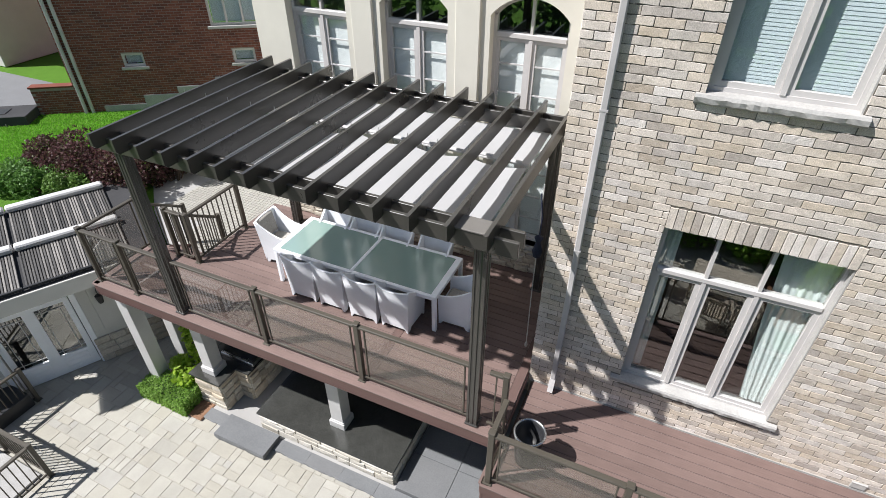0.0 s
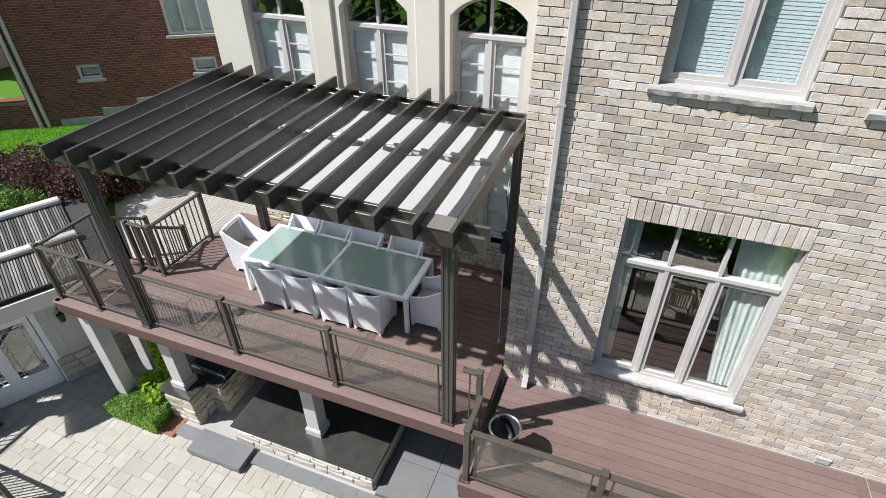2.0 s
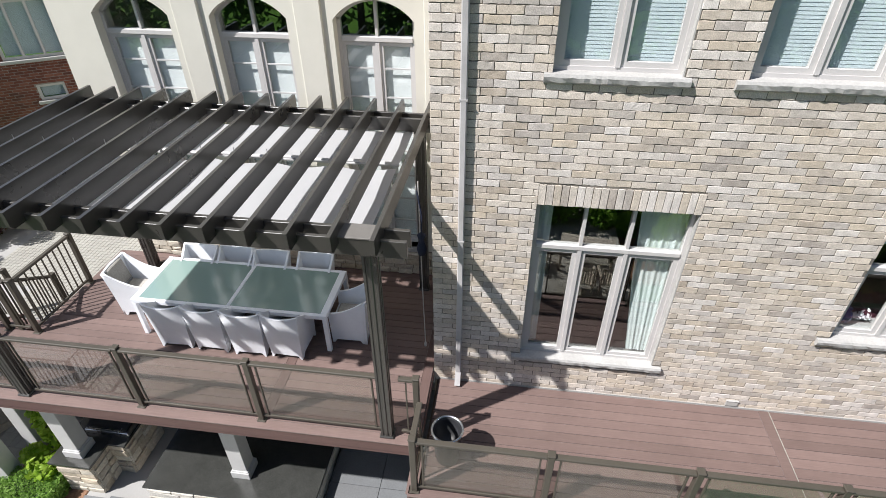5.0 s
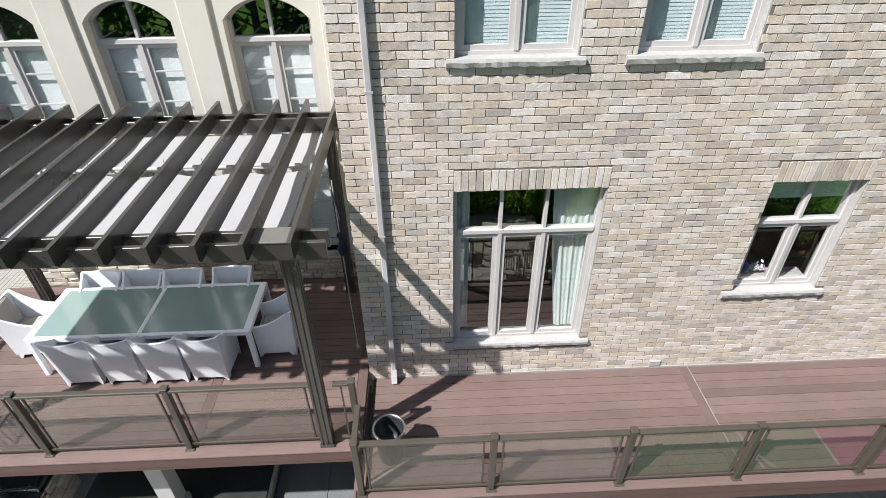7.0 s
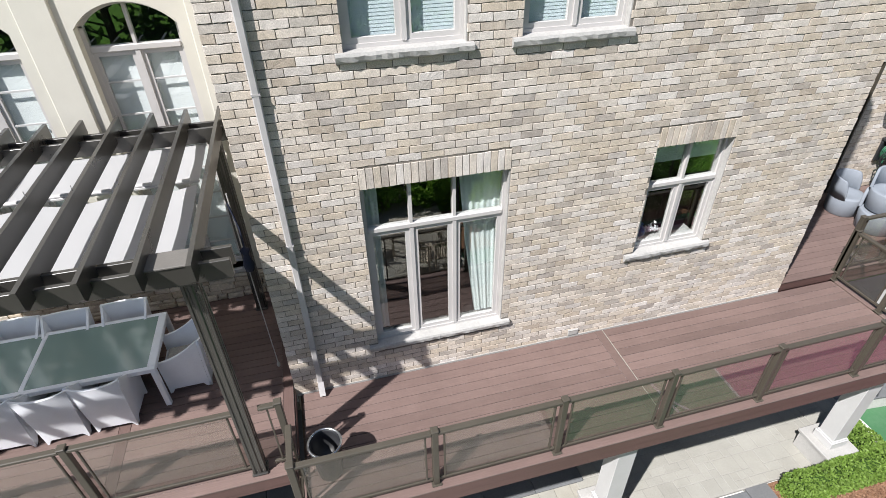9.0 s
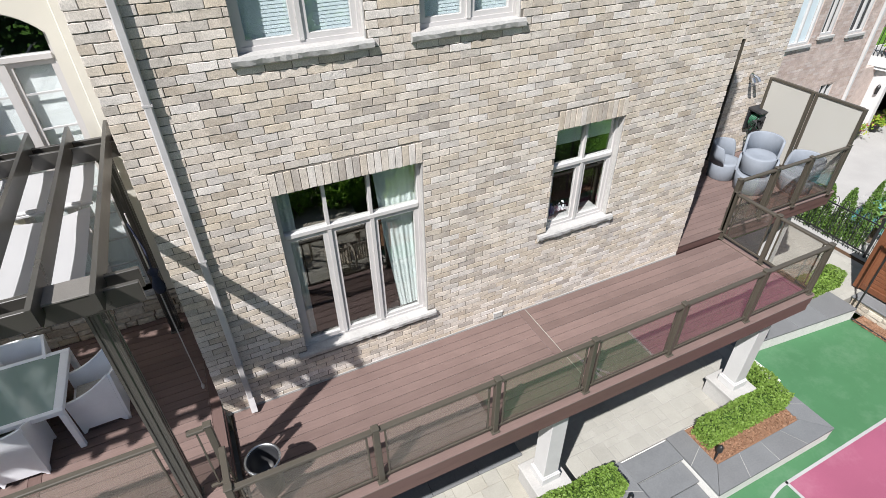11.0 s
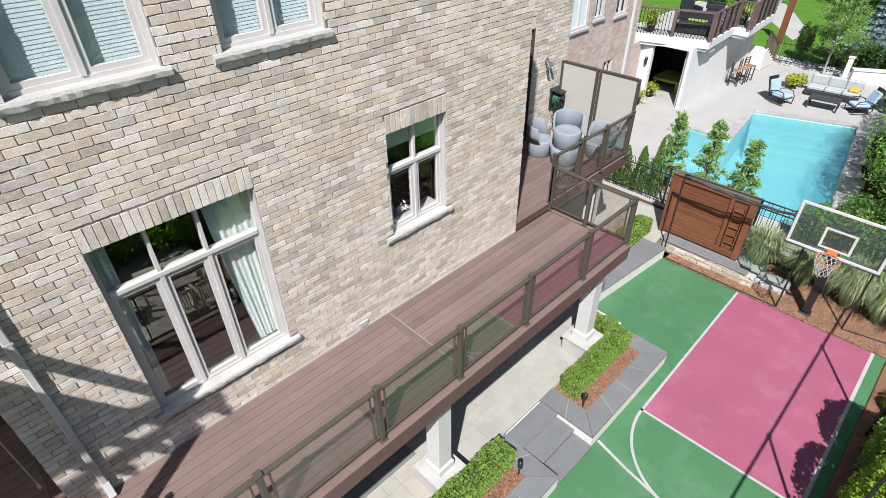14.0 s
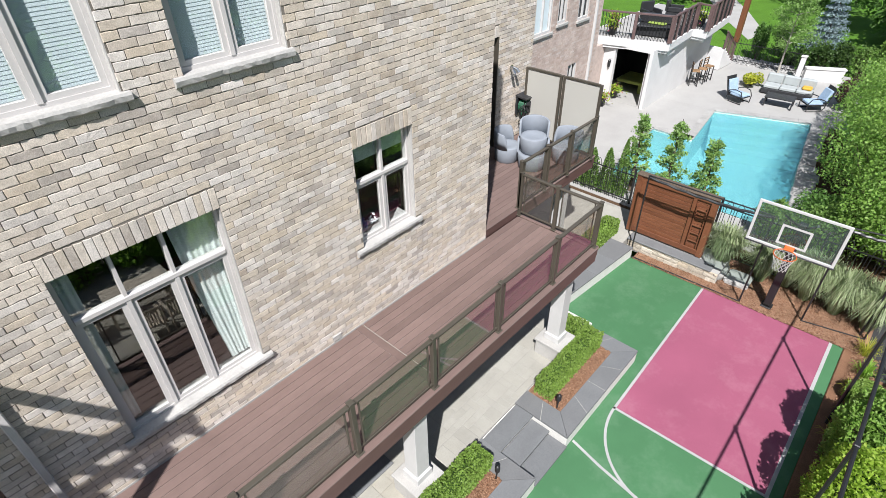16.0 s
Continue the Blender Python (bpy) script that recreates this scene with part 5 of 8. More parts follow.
part("wall", Geo().box(9.83, 9.98, 4.0, 5.03, COURT, PATIO - 0.04), M_RISER, lw)

# ---- court ----
court = tagged(part("court", Geo().box(CX0, CX1, CY0, 5.04, COURT - 0.06, COURT), M_GREEN), "green acrylic sports court", "court", kind="structure")
KEY = [(8.285, 2.445), (CX1 - 0.004, 2.525), (CX1 - 0.004, -0.59), (8.335, -0.62)]
part("key_area", Geo().prism(KEY[::-1], COURT, COURT + 0.004), M_RED, court, "dusty red painted key")


def line(pts, w=0.055, lift=0.008):
    g = Geo()
    pts = [Vector((*p, 0)) for p in pts]
    L, R = [], []
    for i, p in enumerate(pts):
        d = (pts[min(i + 1, len(pts) - 1)] - pts[max(i - 1, 0)]).normalized()
        n = Vector((-d.y, d.x, 0)) * w / 2
        L.append(p + n)
        R.append(p - n)
    k = len(pts)
    z0, z1 = COURT + 0.001, COURT + lift
    v = [(*q.xy, z) for z in (z0, z1) for q in L + R]
    f = []
    for i in range(k - 1):
        f += [(2 * k + i, 2 * k + i + 1, 3 * k + i + 1, 3 * k + i), (i, i + 1, 2 * k + i + 1, 2 * k + i), (k + i + 1, k + i, 3 * k + i, 3 * k + i + 1)]
    part("court_line", g.add(v, f), M_LINE, court, "white painted line")


line([(CX1 - 0.01, 2.525), (8.257, 2.445)])
line([(8.285, 2.418), (8.335, -0.592)])
line([(8.307, -0.62), (CX1 - 0.01, -0.59)], 0.07)
line([(8.31 + 1.64 * math.cos(a), 0.91 + 1.54 * math.sin(a)) for a in [math.pi / 2 + math.pi * i / 40 for i in range(41)]])
line([(6.98, 2.70), (6.83, 2.02), (6.715, 1.27), (6.56, 0.2), (6.42, -0.97)], lift=0.012)

mb = thing("mulch_bed", "brown mulch bed along the court edge", "bed", kind="structure")
part("mulch", Geo().cbox(CX1 + 0.02, 15.4, -3.2, 4.62, COURT - 0.05, COURT + 0.03, 0.02), M_MULCH, mb)
part("mulch", Geo().cbox(CX0, CX1 + 0.01, -3.2, CY0 - 0.01, COURT - 0.05, COURT + 0.03, 0.02), M_MULCH, mb)
rng = random.Random(77)
chips = leaves(Geo(), 11000, lambda r: (r.uniform(13.5, 15.2), r.uniform(-1.2, 4.6), COURT + 0.03 + r.uniform(0, 0.015)), 0.026, rng, 2.2, 2.4)
leaves(chips, 5200, lambda r: (r.uniform(6.5, 13.6), r.uniform(-1.6, -1.05), COURT + 0.03 + r.uniform(0, 0.015)), 0.026, rng, 2.2, 2.4)
tagged(part("mulch_layer", chips, M_MULCH, mb), kind="stuff")

# ---- basketball hoop ----
hp = thing("basketball_hoop", "in-ground basketball hoop with a glass backboard and orange rim", "hoop", pose(13.90, 1.0, COURT))
part("base_plate", Geo().cbox(-0.13, 0.13, -0.13, 0.13, 0.03, 0.07, 0.01), M_BLACK, hp)
part("pole", Geo().cbox(-0.09, 0.09, -0.09, 0.09, 0.10, 2.62, 0.012), M_BLACK, hp)
BBX = 12.75 - 13.90
for z0, z1 in ((2.25, 2.70), (2.55, 3.25)):
    for y in (-0.16, 0.16):
        part("arm", Geo().tube([(-0.05, y * 0.6, z0), (BBX + 0.05, y * 2.0, z1)], 0.028, 8), M_BLACK, hp)
part("actuator", Geo().tube([(0.0, 0.0, 1.55), (-0.75, 0.0, 2.65)], 0.035, 8), M_BLACK, hp)
B0, B1, W = 2.43, 3.49, 0.905
bd = part("backboard", Geo().box(BBX - 0.006, BBX + 0.006, -W + 0.06, W - 0.06, B0 + 0.06, B1 - 0.06), G_BOARD, hp, "clear glass backboard")
part("frame", Geo().cbox(BBX - 0.02, BBX + 0.02, -W, W, B1 - 0.06, B1, 0.006).cbox(BBX - 0.02, BBX + 0.02, -W, W, B0, B0 + 0.06, 0.006)
     .cbox(BBX - 0.02, BBX + 0.02, -W, -W + 0.06, B0 + 0.06, B1 - 0.06, 0.006).cbox(BBX - 0.02, BBX + 0.02, W - 0.06, W, B0 + 0.06, B1 - 0.06, 0.006), M_WHITE, bd, "white aluminium frame")
tg = Geo()
for y0, y1, z0, z1 in ((-0.305, 0.305, B0 + 0.60, B0 + 0.65), (-0.305, 0.305, B0 + 0.15, B0 + 0.20), (-0.305, -0.255, B0 + 0.20, B0 + 0.60), (0.255, 0.305, B0 + 0.20, B0 + 0.60)):
    tg.box(BBX - 0.010, BBX - 0.0065, y0, y1, z0, z1)
part("target_square", tg, M_WHITE, bd)
part("pad", Geo().cbox(BBX - 0.035, BBX + 0.035, -W - 0.015, -W * 0.55, B0 - 0.03, B0 + 0.012, 0.01).cbox(BBX - 0.035, BBX + 0.035, W * 0.55, W + 0.015, B0 - 0.03, B0 + 0.012, 0.01)
     .cbox(BBX - 0.035, BBX + 0.035, -W * 0.55, W * 0.55, B0 - 0.03, B0 - 0.002, 0.01), M_DARK, bd)
M_ORANGE = surface("orange_paint", [(0.62, 0.13, 0.025)], 0.4, grain=80, bump=0.05)
RC, RZ, RR = BBX - 0.02 - 0.15 - 0.228, B0 + 0.15, 0.228
rim = part("rim", Geo().tube([(RC + RR * math.cos(2 * math.pi * i / 28), RR * math.sin(2 * math.pi * i / 28), RZ) for i in range(29)], 0.011, 8), M_ORANGE, hp, "orange steel rim", smooth=True)
part("bracket", Geo().cbox(BBX - 0.18, BBX - 0.02, -0.09, 0.09, RZ - 0.02, RZ + 0.012, 0.004).cbox(BBX - 0.04, BBX - 0.012, -0.10, 0.10, RZ - 0.10, RZ + 0.02, 0.004), M_ORANGE, rim)
net = Geo()
N = 12
for i in range(N):
    for s in (1, -1):
        p = []
        for k in range(6):
            a = 2 * math.pi * (i + s * k * 0.5) / N
            r = RR * (1 - 0.10 * k) if k < 4 else RR * (0.66 - 0.02 * (k - 4))
            p.append((RC + r * math.cos(a), r * math.sin(a), RZ - 0.075 * k))
        net.tube(p, 0.0055, 4)
part("net", net, M_WHITE, rim, "white cord net")

# net frames and their posts
for (xa, ya), (xb, yb), zt in (((13.57, 4.71), (13.60, 1.60), -0.52), ((13.88, 0.17), (14.18, -1.16), -0.35)):
    f = thing("rebound_frame", "black tubular ball-stop frame behind the court", "frame", pose(0, 0, COURT), group="ball stop frames")
    h = zt - COURT
    for x, y in ((xa, ya), (xb, yb)):
        part("post", Geo().tube([(x, y, 0.0), (x, y, h)], 0.022, 8), M_BLACK, f)
    part("top_bar", Geo().tube([(xa, ya, h), (xb, yb, h)], 0.018, 8), M_BLACK, f)
    part("bottom_bar", Geo().tube([(xa - 0.02, ya, 0.045), (xb - 0.02, yb, 0.045)], 0.018, 8), M_BLACK, f)
    part("net_bundle", Geo().tube([(xa + (xb - xa) * i / 12 + 0.02, ya + (yb - ya) * i / 12, h - 0.05 - 0.10 * math.sin(math.pi * i / 12) - 0.02 * (i % 2)) for i in range(13)], 0.035, 6), M_DARK, f)
f = thing("net_rail", "tall black tubular net rail along the court side", "frame", pose(0, -1.05, COURT))
for x in (4.0, 7.42, 10.85, 14.28):
    part("post", Geo().tube([(x, 0, 0.0), (x, 0, 3.10)], 0.030, 8), M_BLACK, f)
    part("joint", Geo().cbox(x - 0.05, x + 0.05, -0.04, 0.04, 3.06, 3.14, 0.01), M_BLACK, f)
part("top_bar", Geo().tube([(2.0, 0, 3.10), (15.0, 0, 3.10)], 0.030, 8), M_BLACK, f)

# boulders and stone edge under the cedar screen
rg = thing("stone_edging", "pale stone edging under the cedar screen", "edging")
ledge_face(rg, (13.92, 5.0), (13.92, 2.35), COURT + 0.02, PATIO, 55, hmin=0.12, hmax=0.2)
part("core", Geo().box(13.925, 14.98, 2.35, 5.0, COURT - 0.02, PATIO + 0.0), M_SILL, rg)
part("coping", Geo().cbox(13.86, 14.25, 2.55, 5.02, PATIO + 0.001, PATIO + 0.05, 0.01), M_BLUESTONE, rg)
for y0, y1, zt, sd in ((2.26, 2.90, PATIO - 0.12, 1), (1.60, 2.22, PATIO - 0.19, 2)):
    bl = bmesh.new()
    bmesh.ops.create_cube(bl, size=1)
    bmesh.ops.bevel(bl, geom=bl.edges[:], offset=0.06, segments=2, affect="EDGES")
    bmesh.ops.subdivide_edges(bl, edges=bl.edges[:], cuts=2, use_grid_fill=True)
    for v in bl.verts:
        n = noise.noise_vector(v.co * 2.2 + Vector((sd * 5, 0, 0)))
        v.co = Vector((14.45 + v.co.x * 0.62, (y0 + y1) / 2 + v.co.y * (y1 - y0), (zt + COURT) / 2 + v.co.z * (zt - COURT))) + n * 0.035
    tagged(part("stone_slab", Geo().from_bm(bl), M_SILL), "pale weathered stone slab in the mulch bed", "stone", "stone slabs")

# cedar screen
cs = thing("cedar_screen", "tall oiled cedar panel screen with a weathered cap", "screen", pose(14.30, 4.13, PATIO + 0.02))
M_CEDAR_H = surface("oiled_cedar_boards", [(0.165, 0.060, 0.029), (0.20, 0.078, 0.037), (0.14, 0.052, 0.025), (0.18, 0.068, 0.031)], 0.5, grain=8, stain=2, grain_amt=0.28, stain_amt=0.2, bump=0.2, stretch=(1, 1, 9))
for y0, y1 in ((-1.14, -0.98), (0.98, 1.14)):
    part("post", Geo().cbox(-0.05, 0.16, y0, y1, 0.03, 1.92, 0.008), M_CEDAR, cs)
part("cap", Geo().cbox(-0.08, 0.19, -1.17, 1.17, 1.92, 1.95, 0.008), M_BARK, cs, "weathered wooden cap")
part("rail", Geo().cbox(-0.03, 0.1, -0.98, 0.98, 0.06, 0.22, 0.006), M_CEDAR, cs)
part("rail", Geo().cbox(-0.03, 0.1, -0.98, 0.98, 1.76, 1.915, 0.006), M_CEDAR, cs)
part("stile", Geo().cbox(-0.025, 0.1, -0.60, -0.50, 0.22, 1.76, 0.006), M_CEDAR, cs)
part("stile", Geo().cbox(-0.025, 0.1, 0.86, 0.98, 0.22, 1.76, 0.006), M_CEDAR, cs)
part("backing", Geo().box(0.06, 0.14, -0.975, 0.975, 0.06, 1.9), M_CEDAR, cs)
bo = Geo().cbox(0.02, 0.055, -0.495, 0.855, 0.003, 0.102, 0.004).mesh("board", M_CEDAR_H)
for i in range(14):
    piece("board", bo, pose(0, 0, 0.225 + i * 0.1095), cs)
bo = Geo().cbox(0.02, 0.055, -0.975, -0.605, 0.003, 0.102, 0.004).mesh("board", M_CEDAR_H)
for i in range(14):
    piece("board", bo, pose(0, 0, 0.225 + i * 0.1095), cs)
for y in (-0.93, -0.65):
    part("ladder_rail", Geo().cbox(-0.04, -0.015, y - 0.015, y + 0.015, 0.3, 1.6, 0.004), M_CEDAR, cs)
for i in range(5):
    part("rung", Geo().cbox(-0.04, -0.018, -0.92, -0.66, 0.45 + i * 0.25, 0.48 + i * 0.25, 0.004), M_CEDAR, cs)

for i, (x, y, h, s) in enumerate(((14.75, 2.55, 1.35, 0.75), (14.85, 0.35, 1.35, 0.85), (14.75, -0.35, 1.3, 0.85), (14.9, 1.5, 1.1, 0.6), (14.6, -1.1, 1.3, 0.85), (15.1, 0.9, 1.2, 0.7))):
    grass_clump("arching pale green ornamental grass in the mulch bed", (x, y, COURT + 0.02), h, s, 1200, L_GRASS, 60 + i)
for i in range(9):
    grass_clump("low strappy green plant at the court edge", (7.2 + i * 0.8, -1.28 - 0.1 * (i % 2), COURT + 0.02), 0.42, 0.35, 90, L_BRIGHT if i % 2 else L_YELLOW, 80 + i)


# ---- patio ----
M_MORTAR_PALE = surface("pale_mortar", [(0.35, 0.34, 0.31)], 0.95, grain=90, bump=0.3, spec=0.1)
tagged(part("patio_bed", Geo().box(-14, CX0, -6, REAR_Y, PATIO - 0.3, PATIO - 0.009), M_SAND), "sand bed under the patio pavers", "patio", kind="structure")


def ashlar(parent, x0, x1, y0, y1, z, cell, single, seed, mat=M_PAVER):
    """Pavers of four sizes fitted at random on a grid."""
    rng = random.Random(seed)
    nx, ny = int((x1 - x0) / cell), int((y1 - y0) / cell)
    used = [[False] * ny for _ in range(nx)]
    sizes = [(3, 2), (2, 3), (2, 2), (2, 1), (1, 2), (2, 2), (3, 2), (1, 1)]
    meshes, rest = {}, Geo()

    def shape(w, h):
        c, g = 0.005, 0.004
        W, H = w * cell, h * cell
        lo = [(g, g, -0.03), (W - g, g, -0.03), (W - g, H - g, -0.03), (g, H - g, -0.03)]
        mid = [(g, g, -c), (W - g, g, -c), (W - g, H - g, -c), (g, H - g, -c)]
        top = [(g + c, g + c, 0), (W - g - c, g + c, 0), (W - g - c, H - g - c, 0), (g + c, H - g - c, 0)]
        f = [(8, 9, 10, 11)]
        for k in range(4):
            n = (k + 1) % 4
            f += [(k, n, 4 + n, 4 + k), (4 + k, 4 + n, 8 + n, 8 + k)]
        return lo + mid + top, f
    for i in range(nx):
        for j in range(ny):
            if used[i][j]:
                continue
            pick = sizes[:]
            rng.shuffle(pick)
            for w, h in pick + [(1, 1)]:
                if i + w <= nx and j + h <= ny and not any(used[i + a][j + b] for a in range(w) for b in range(h)):
                    break
            for a in range(w):
                for b in range(h):
                    used[i + a][j + b] = True
            x, y = x0 + i * cell, y0 + j * cell
            dz = rng.uniform(-0.003, 0.003)
            if single[0] < x < single[1] and single[2] < y < single[3]:
                if (w, h) not in meshes:
                    meshes[(w, h)] = Geo().add(*shape(w, h)).mesh("paver", mat)
                piece("paver", meshes[(w, h)], pose(x, y, z + dz), parent)
            else:
                rest.m = Matrix.Translation((x, y, z + dz))
                rest.add(*shape(w, h))
    tagged(part("pavers", rest, mat, parent), kind="stuff")


patio = thing("patio", "pale buff concrete paver patio in random sizes", "patio", kind="structure")
ashlar(patio, -12.5, 3.85, -2.5, 7.2, PATIO, 0.152, (-8.4, -4.2, 2.0, 4.15), 5)
walk_paving = thing("patio", "pale grey flagstone paving below the walkway", "patio", kind="structure")
ashlar(walk_paving, 3.9, 9.77, 4.02, 7.2, PATIO, 0.152, (3.8, 9.9, 3.9, 7.3), 6, M_FLAG)
ashlar(walk_paving, 9.80, 15.40, 5.03, 8.05, PATIO, 0.152, (9.7, 15.5, 5.0, 8.1), 7, M_FLAG)

tagged(part("paving_bed", Geo().box(CX0, 9.8, 4.0, RY, PATIO - 0.3, PATIO - 0.004).box(9.8, 15.41, 5.02, RY, PATIO - 0.3, PATIO - 0.004), M_MORTAR_PALE), "pale mortar bed under the flagstones", "bed", kind="structure")

# lawn beyond the hedges and round the neighbouring gardens
tagged(part("rear_lawn", Geo().box(-80, 80, -80, -3.2, COURT - 0.4, COURT - 0.06), M_GRASS_BED), "green lawn behind the court shrubs", "lawn", kind="structure")
tagged(part("side_garden", Geo().box(15.4, 34.9, -3.19, 1.0, PATIO - 0.4, PATIO - 0.03), M_SOIL), "shaded soil under the pool shrubs", "bed", kind="structure")

# ---- pool terrace ----
PA, PB, PC, PD, PE, PF = (26.9, 3.0), (25.65, 6.72), (22.0, 6.30), (22.08, 7.98), (17.2, 7.50), (17.2, 1.62)
pt = thing("pool_terrace", "pale concrete terrace round the swimming pool", "terrace", pose(0, 0, PATIO), kind="structure")
for i, q in enumerate(([PE, PD, (22.08, 14), (15.6, 14), (15.6, 7.5)], [PD, PC, PB, (25.65, 14), (22.08, 14)], [PB, PA, (26.9, -1), (34.6, -1), (34.6, 14), (25.65, 14)],
                       [PF, (15.6, 1.62), (15.6, 1.25), (17.2, 1.25), (26.9, 2.6), PA], [(15.6, 1.62), PF, PE, (15.6, 7.5)])):
    part("slab", Geo().prism(q, -0.5, -0.001 * (i % 2)), M_CONCRETE, pt)
tagged(part("hedge_bed", Geo().prism([(15.6, 1.0), (26.9, 1.0), (26.9, 2.595), (17.2, 1.245), (15.6, 1.245)], PATIO - 0.4, PATIO - 0.03), M_SOIL), "shaded soil under the pool hedge", "bed", kind="structure")
pool = thing("swimming_pool", "turquoise L-shaped swimming pool with steps", "pool", pose(0, 0, PATIO))
M_BASIN = surface("pool_liner", [(0.62, 0.73, 0.68)], 0.6, grain=8, stain=0.8, grain_amt=0.10, stain_amt=0.06, bump=0.0)
SHORE = [PA, PB, PC, PD, PE, PF]
part("basin_floor", Geo().prism(SHORE[::-1], -1.5, -1.4), M_BASIN, pool)


def shore_quad(a, b, d0, d1):
    """The strip beside a shore edge; positive distances lie outside the water."""
    a, b = Vector(a), Vector(b)
    n = Vector((b.y - a.y, a.x - b.x)).normalized()
    return [(a + n * d0)[:], (b + n * d0)[:], (b + n * d1)[:], (a + n * d1)[:]]


for a, b in zip(SHORE, SHORE[1:] + SHORE[:1]):
    part("basin_wall", Geo().prism(shore_quad(a, b, 0.0, -0.03), -1.4, -0.005), M_BASIN, pool)
for i in range(4):
    part("step", Geo().prism(shore_quad(PA, PB, -0.035, -2.0 + i * 0.48), -1.39, -0.98 + i * 0.24), M_BASIN, pool)
m, nt, p = nodes_of("pool_water")
nt.nodes.remove(p)
tr, gl, mx = (nt.nodes.new(k) for k in ("ShaderNodeBsdfTransparent", "ShaderNodeBsdfGlossy", "ShaderNodeMixShader"))
tr.inputs[0].default_value = (0.80, 0.945, 0.955, 1)
gl.inputs["Roughness"].default_value = 0.04
bp = nt.nodes.new("ShaderNodeBump")
bp.inputs["Strength"].default_value = 0.25
bp.inputs["Distance"].default_value = 0.05
nt.links.new(noise_of(nt, 5, 4), bp.inputs["Height"])
nt.links.new(bp.outputs[0], gl.inputs["Normal"])
nt.links.new(mirror_amount(nt, bp.outputs[0]), mx.inputs[0])
body, mb2 = nt.nodes.new("ShaderNodeBsdfDiffuse"), nt.nodes.new("ShaderNodeMixShader")
body.inputs[0].default_value = (0.15, 0.50, 0.60, 1)
mb2.inputs[0].default_value = 0.24
nt.links.new(tr.outputs[0], mb2.inputs[1])
nt.links.new(body.outputs[0], mb2.inputs[2])
nt.links.new(mb2.outputs[0], mx.inputs[1])
nt.links.new(gl.outputs[0], mx.inputs[2])
nt.links.new(mx.outputs[0], nt.nodes["Material Output"].inputs["Surface"])
part("water", Geo().prism(SHORE[::-1], -0.075, -0.074), m, pool)
M_COPING = surface("pool_coping", [(0.33, 0.325, 0.315), (0.38, 0.375, 0.36)], 0.8, grain=60, stain=2, bump=0.2)
for a, b in zip(SHORE[:4], SHORE[1:5]):
    n = max(1, round((Vector(b) - Vector(a)).length / 0.6))
    for i in range(n):
        u, v = Vector(a).lerp(Vector(b), (i + 0.006) / n), Vector(a).lerp(Vector(b), (i + 0.994) / n)
        part("coping_stone", Geo().prism(shore_quad(u, v, -0.07, 0.28), 0.001, 0.035), M_COPING, pool)
rng = random.Random(19)
M_ROCK = surface("grey_ledge_rock", [(0.34, 0.335, 0.33), (0.48, 0.47, 0.455), (0.26, 0.255, 0.25)], 0.9, grain=14, stain=3, grain_amt=0.3, stain_amt=0.25, bump=0.6, dist=0.02, spec=0.15)
for i in range(15):
    u, v = Vector(PF).lerp(Vector(PA), (i + rng.uniform(0.0, 0.06)) / 15), Vector(PF).lerp(Vector(PA), (i + rng.uniform(0.9, 0.98)) / 15)
    part("rock", Geo().prism(shore_quad(u, v, -0.06 - rng.uniform(0, 0.06), 0.42 + rng.uniform(0, 0.22))[::-1], 0.0, rng.uniform(0.07, 0.16)), M_ROCK, pool, bevel=0.03)

# black iron fence between court and pool
fn = thing("iron_fence", "black iron fence with hooped tops before the pool", "fence", pose(15.75, -2.2, PATIO))
hoop = Geo().tube([(0, 0, 0), (0, 0, 1.15), (0, 0.03, 1.24), (0, 0.075, 1.28), (0, 0.12, 1.24), (0, 0.15, 1.15), (0, 0.15, 0)], 0.010, 5).mesh("hoop_picket", M_BLACK)
bar = Geo().tube([(0, 0, 0), (0, 0, 1.02)], 0.009, 5).mesh("picket", M_BLACK)
for i in range(36):
    piece("hoop_picket", hoop, pose(0, i * 0.30, 0), fn)
    piece("picket", bar, pose(0, i * 0.30 + 0.225, 0), fn)
for z in (0.12, 1.02):
    part("rail", Geo().box(-0.015, 0.015, 0, 10.8, z, z + 0.03), M_BLACK, fn)
for i in range(5):
    part("post", Geo().cbox(-0.03, 0.03, i * 2.7 - 0.03, i * 2.7 + 0.03, 0, 1.3, 0.006), M_BLACK, fn)
for i, (y, h) in enumerate(((6.30, 2.95), (5.15, 3.05), (4.0, 2.80))):
    tree("young_tree", "slender young tree with fresh green leaves by the pool", (16.6, y, PATIO), h, 0.47, 2000, 0.060, L_YOUNG, 100 + i, 0.14, limbs=34)


def column_cedar(label, base, r, h, n, mat, seed, size=0.036):
    """An upright pointed evergreen: a short trunk and a cone of fine sprays."""
    c = thing("cedar_shrub", label, "shrub", pose(*base), group="upright cedars")
    part("trunk", Geo().tube([(0, 0, 0), (0, 0, h * 0.8)], 0.025, 6, 0.006), M_BARK, c)

    def place(q):
        f, a = q.random() ** 1.2, q.uniform(0, 6.28)
        k = r * (1 - f) ** 0.65 * (0.85 + 0.22 * math.sin(a * 5 + f * 11)) * q.uniform(0.65, 1.05)
        return k * math.cos(a), k * math.sin(a), 0.04 + f * (h - 0.04)
    part("foliage", leaves(Geo(), n, place, size, random.Random(seed), 0.9, 1.8), mat, c)


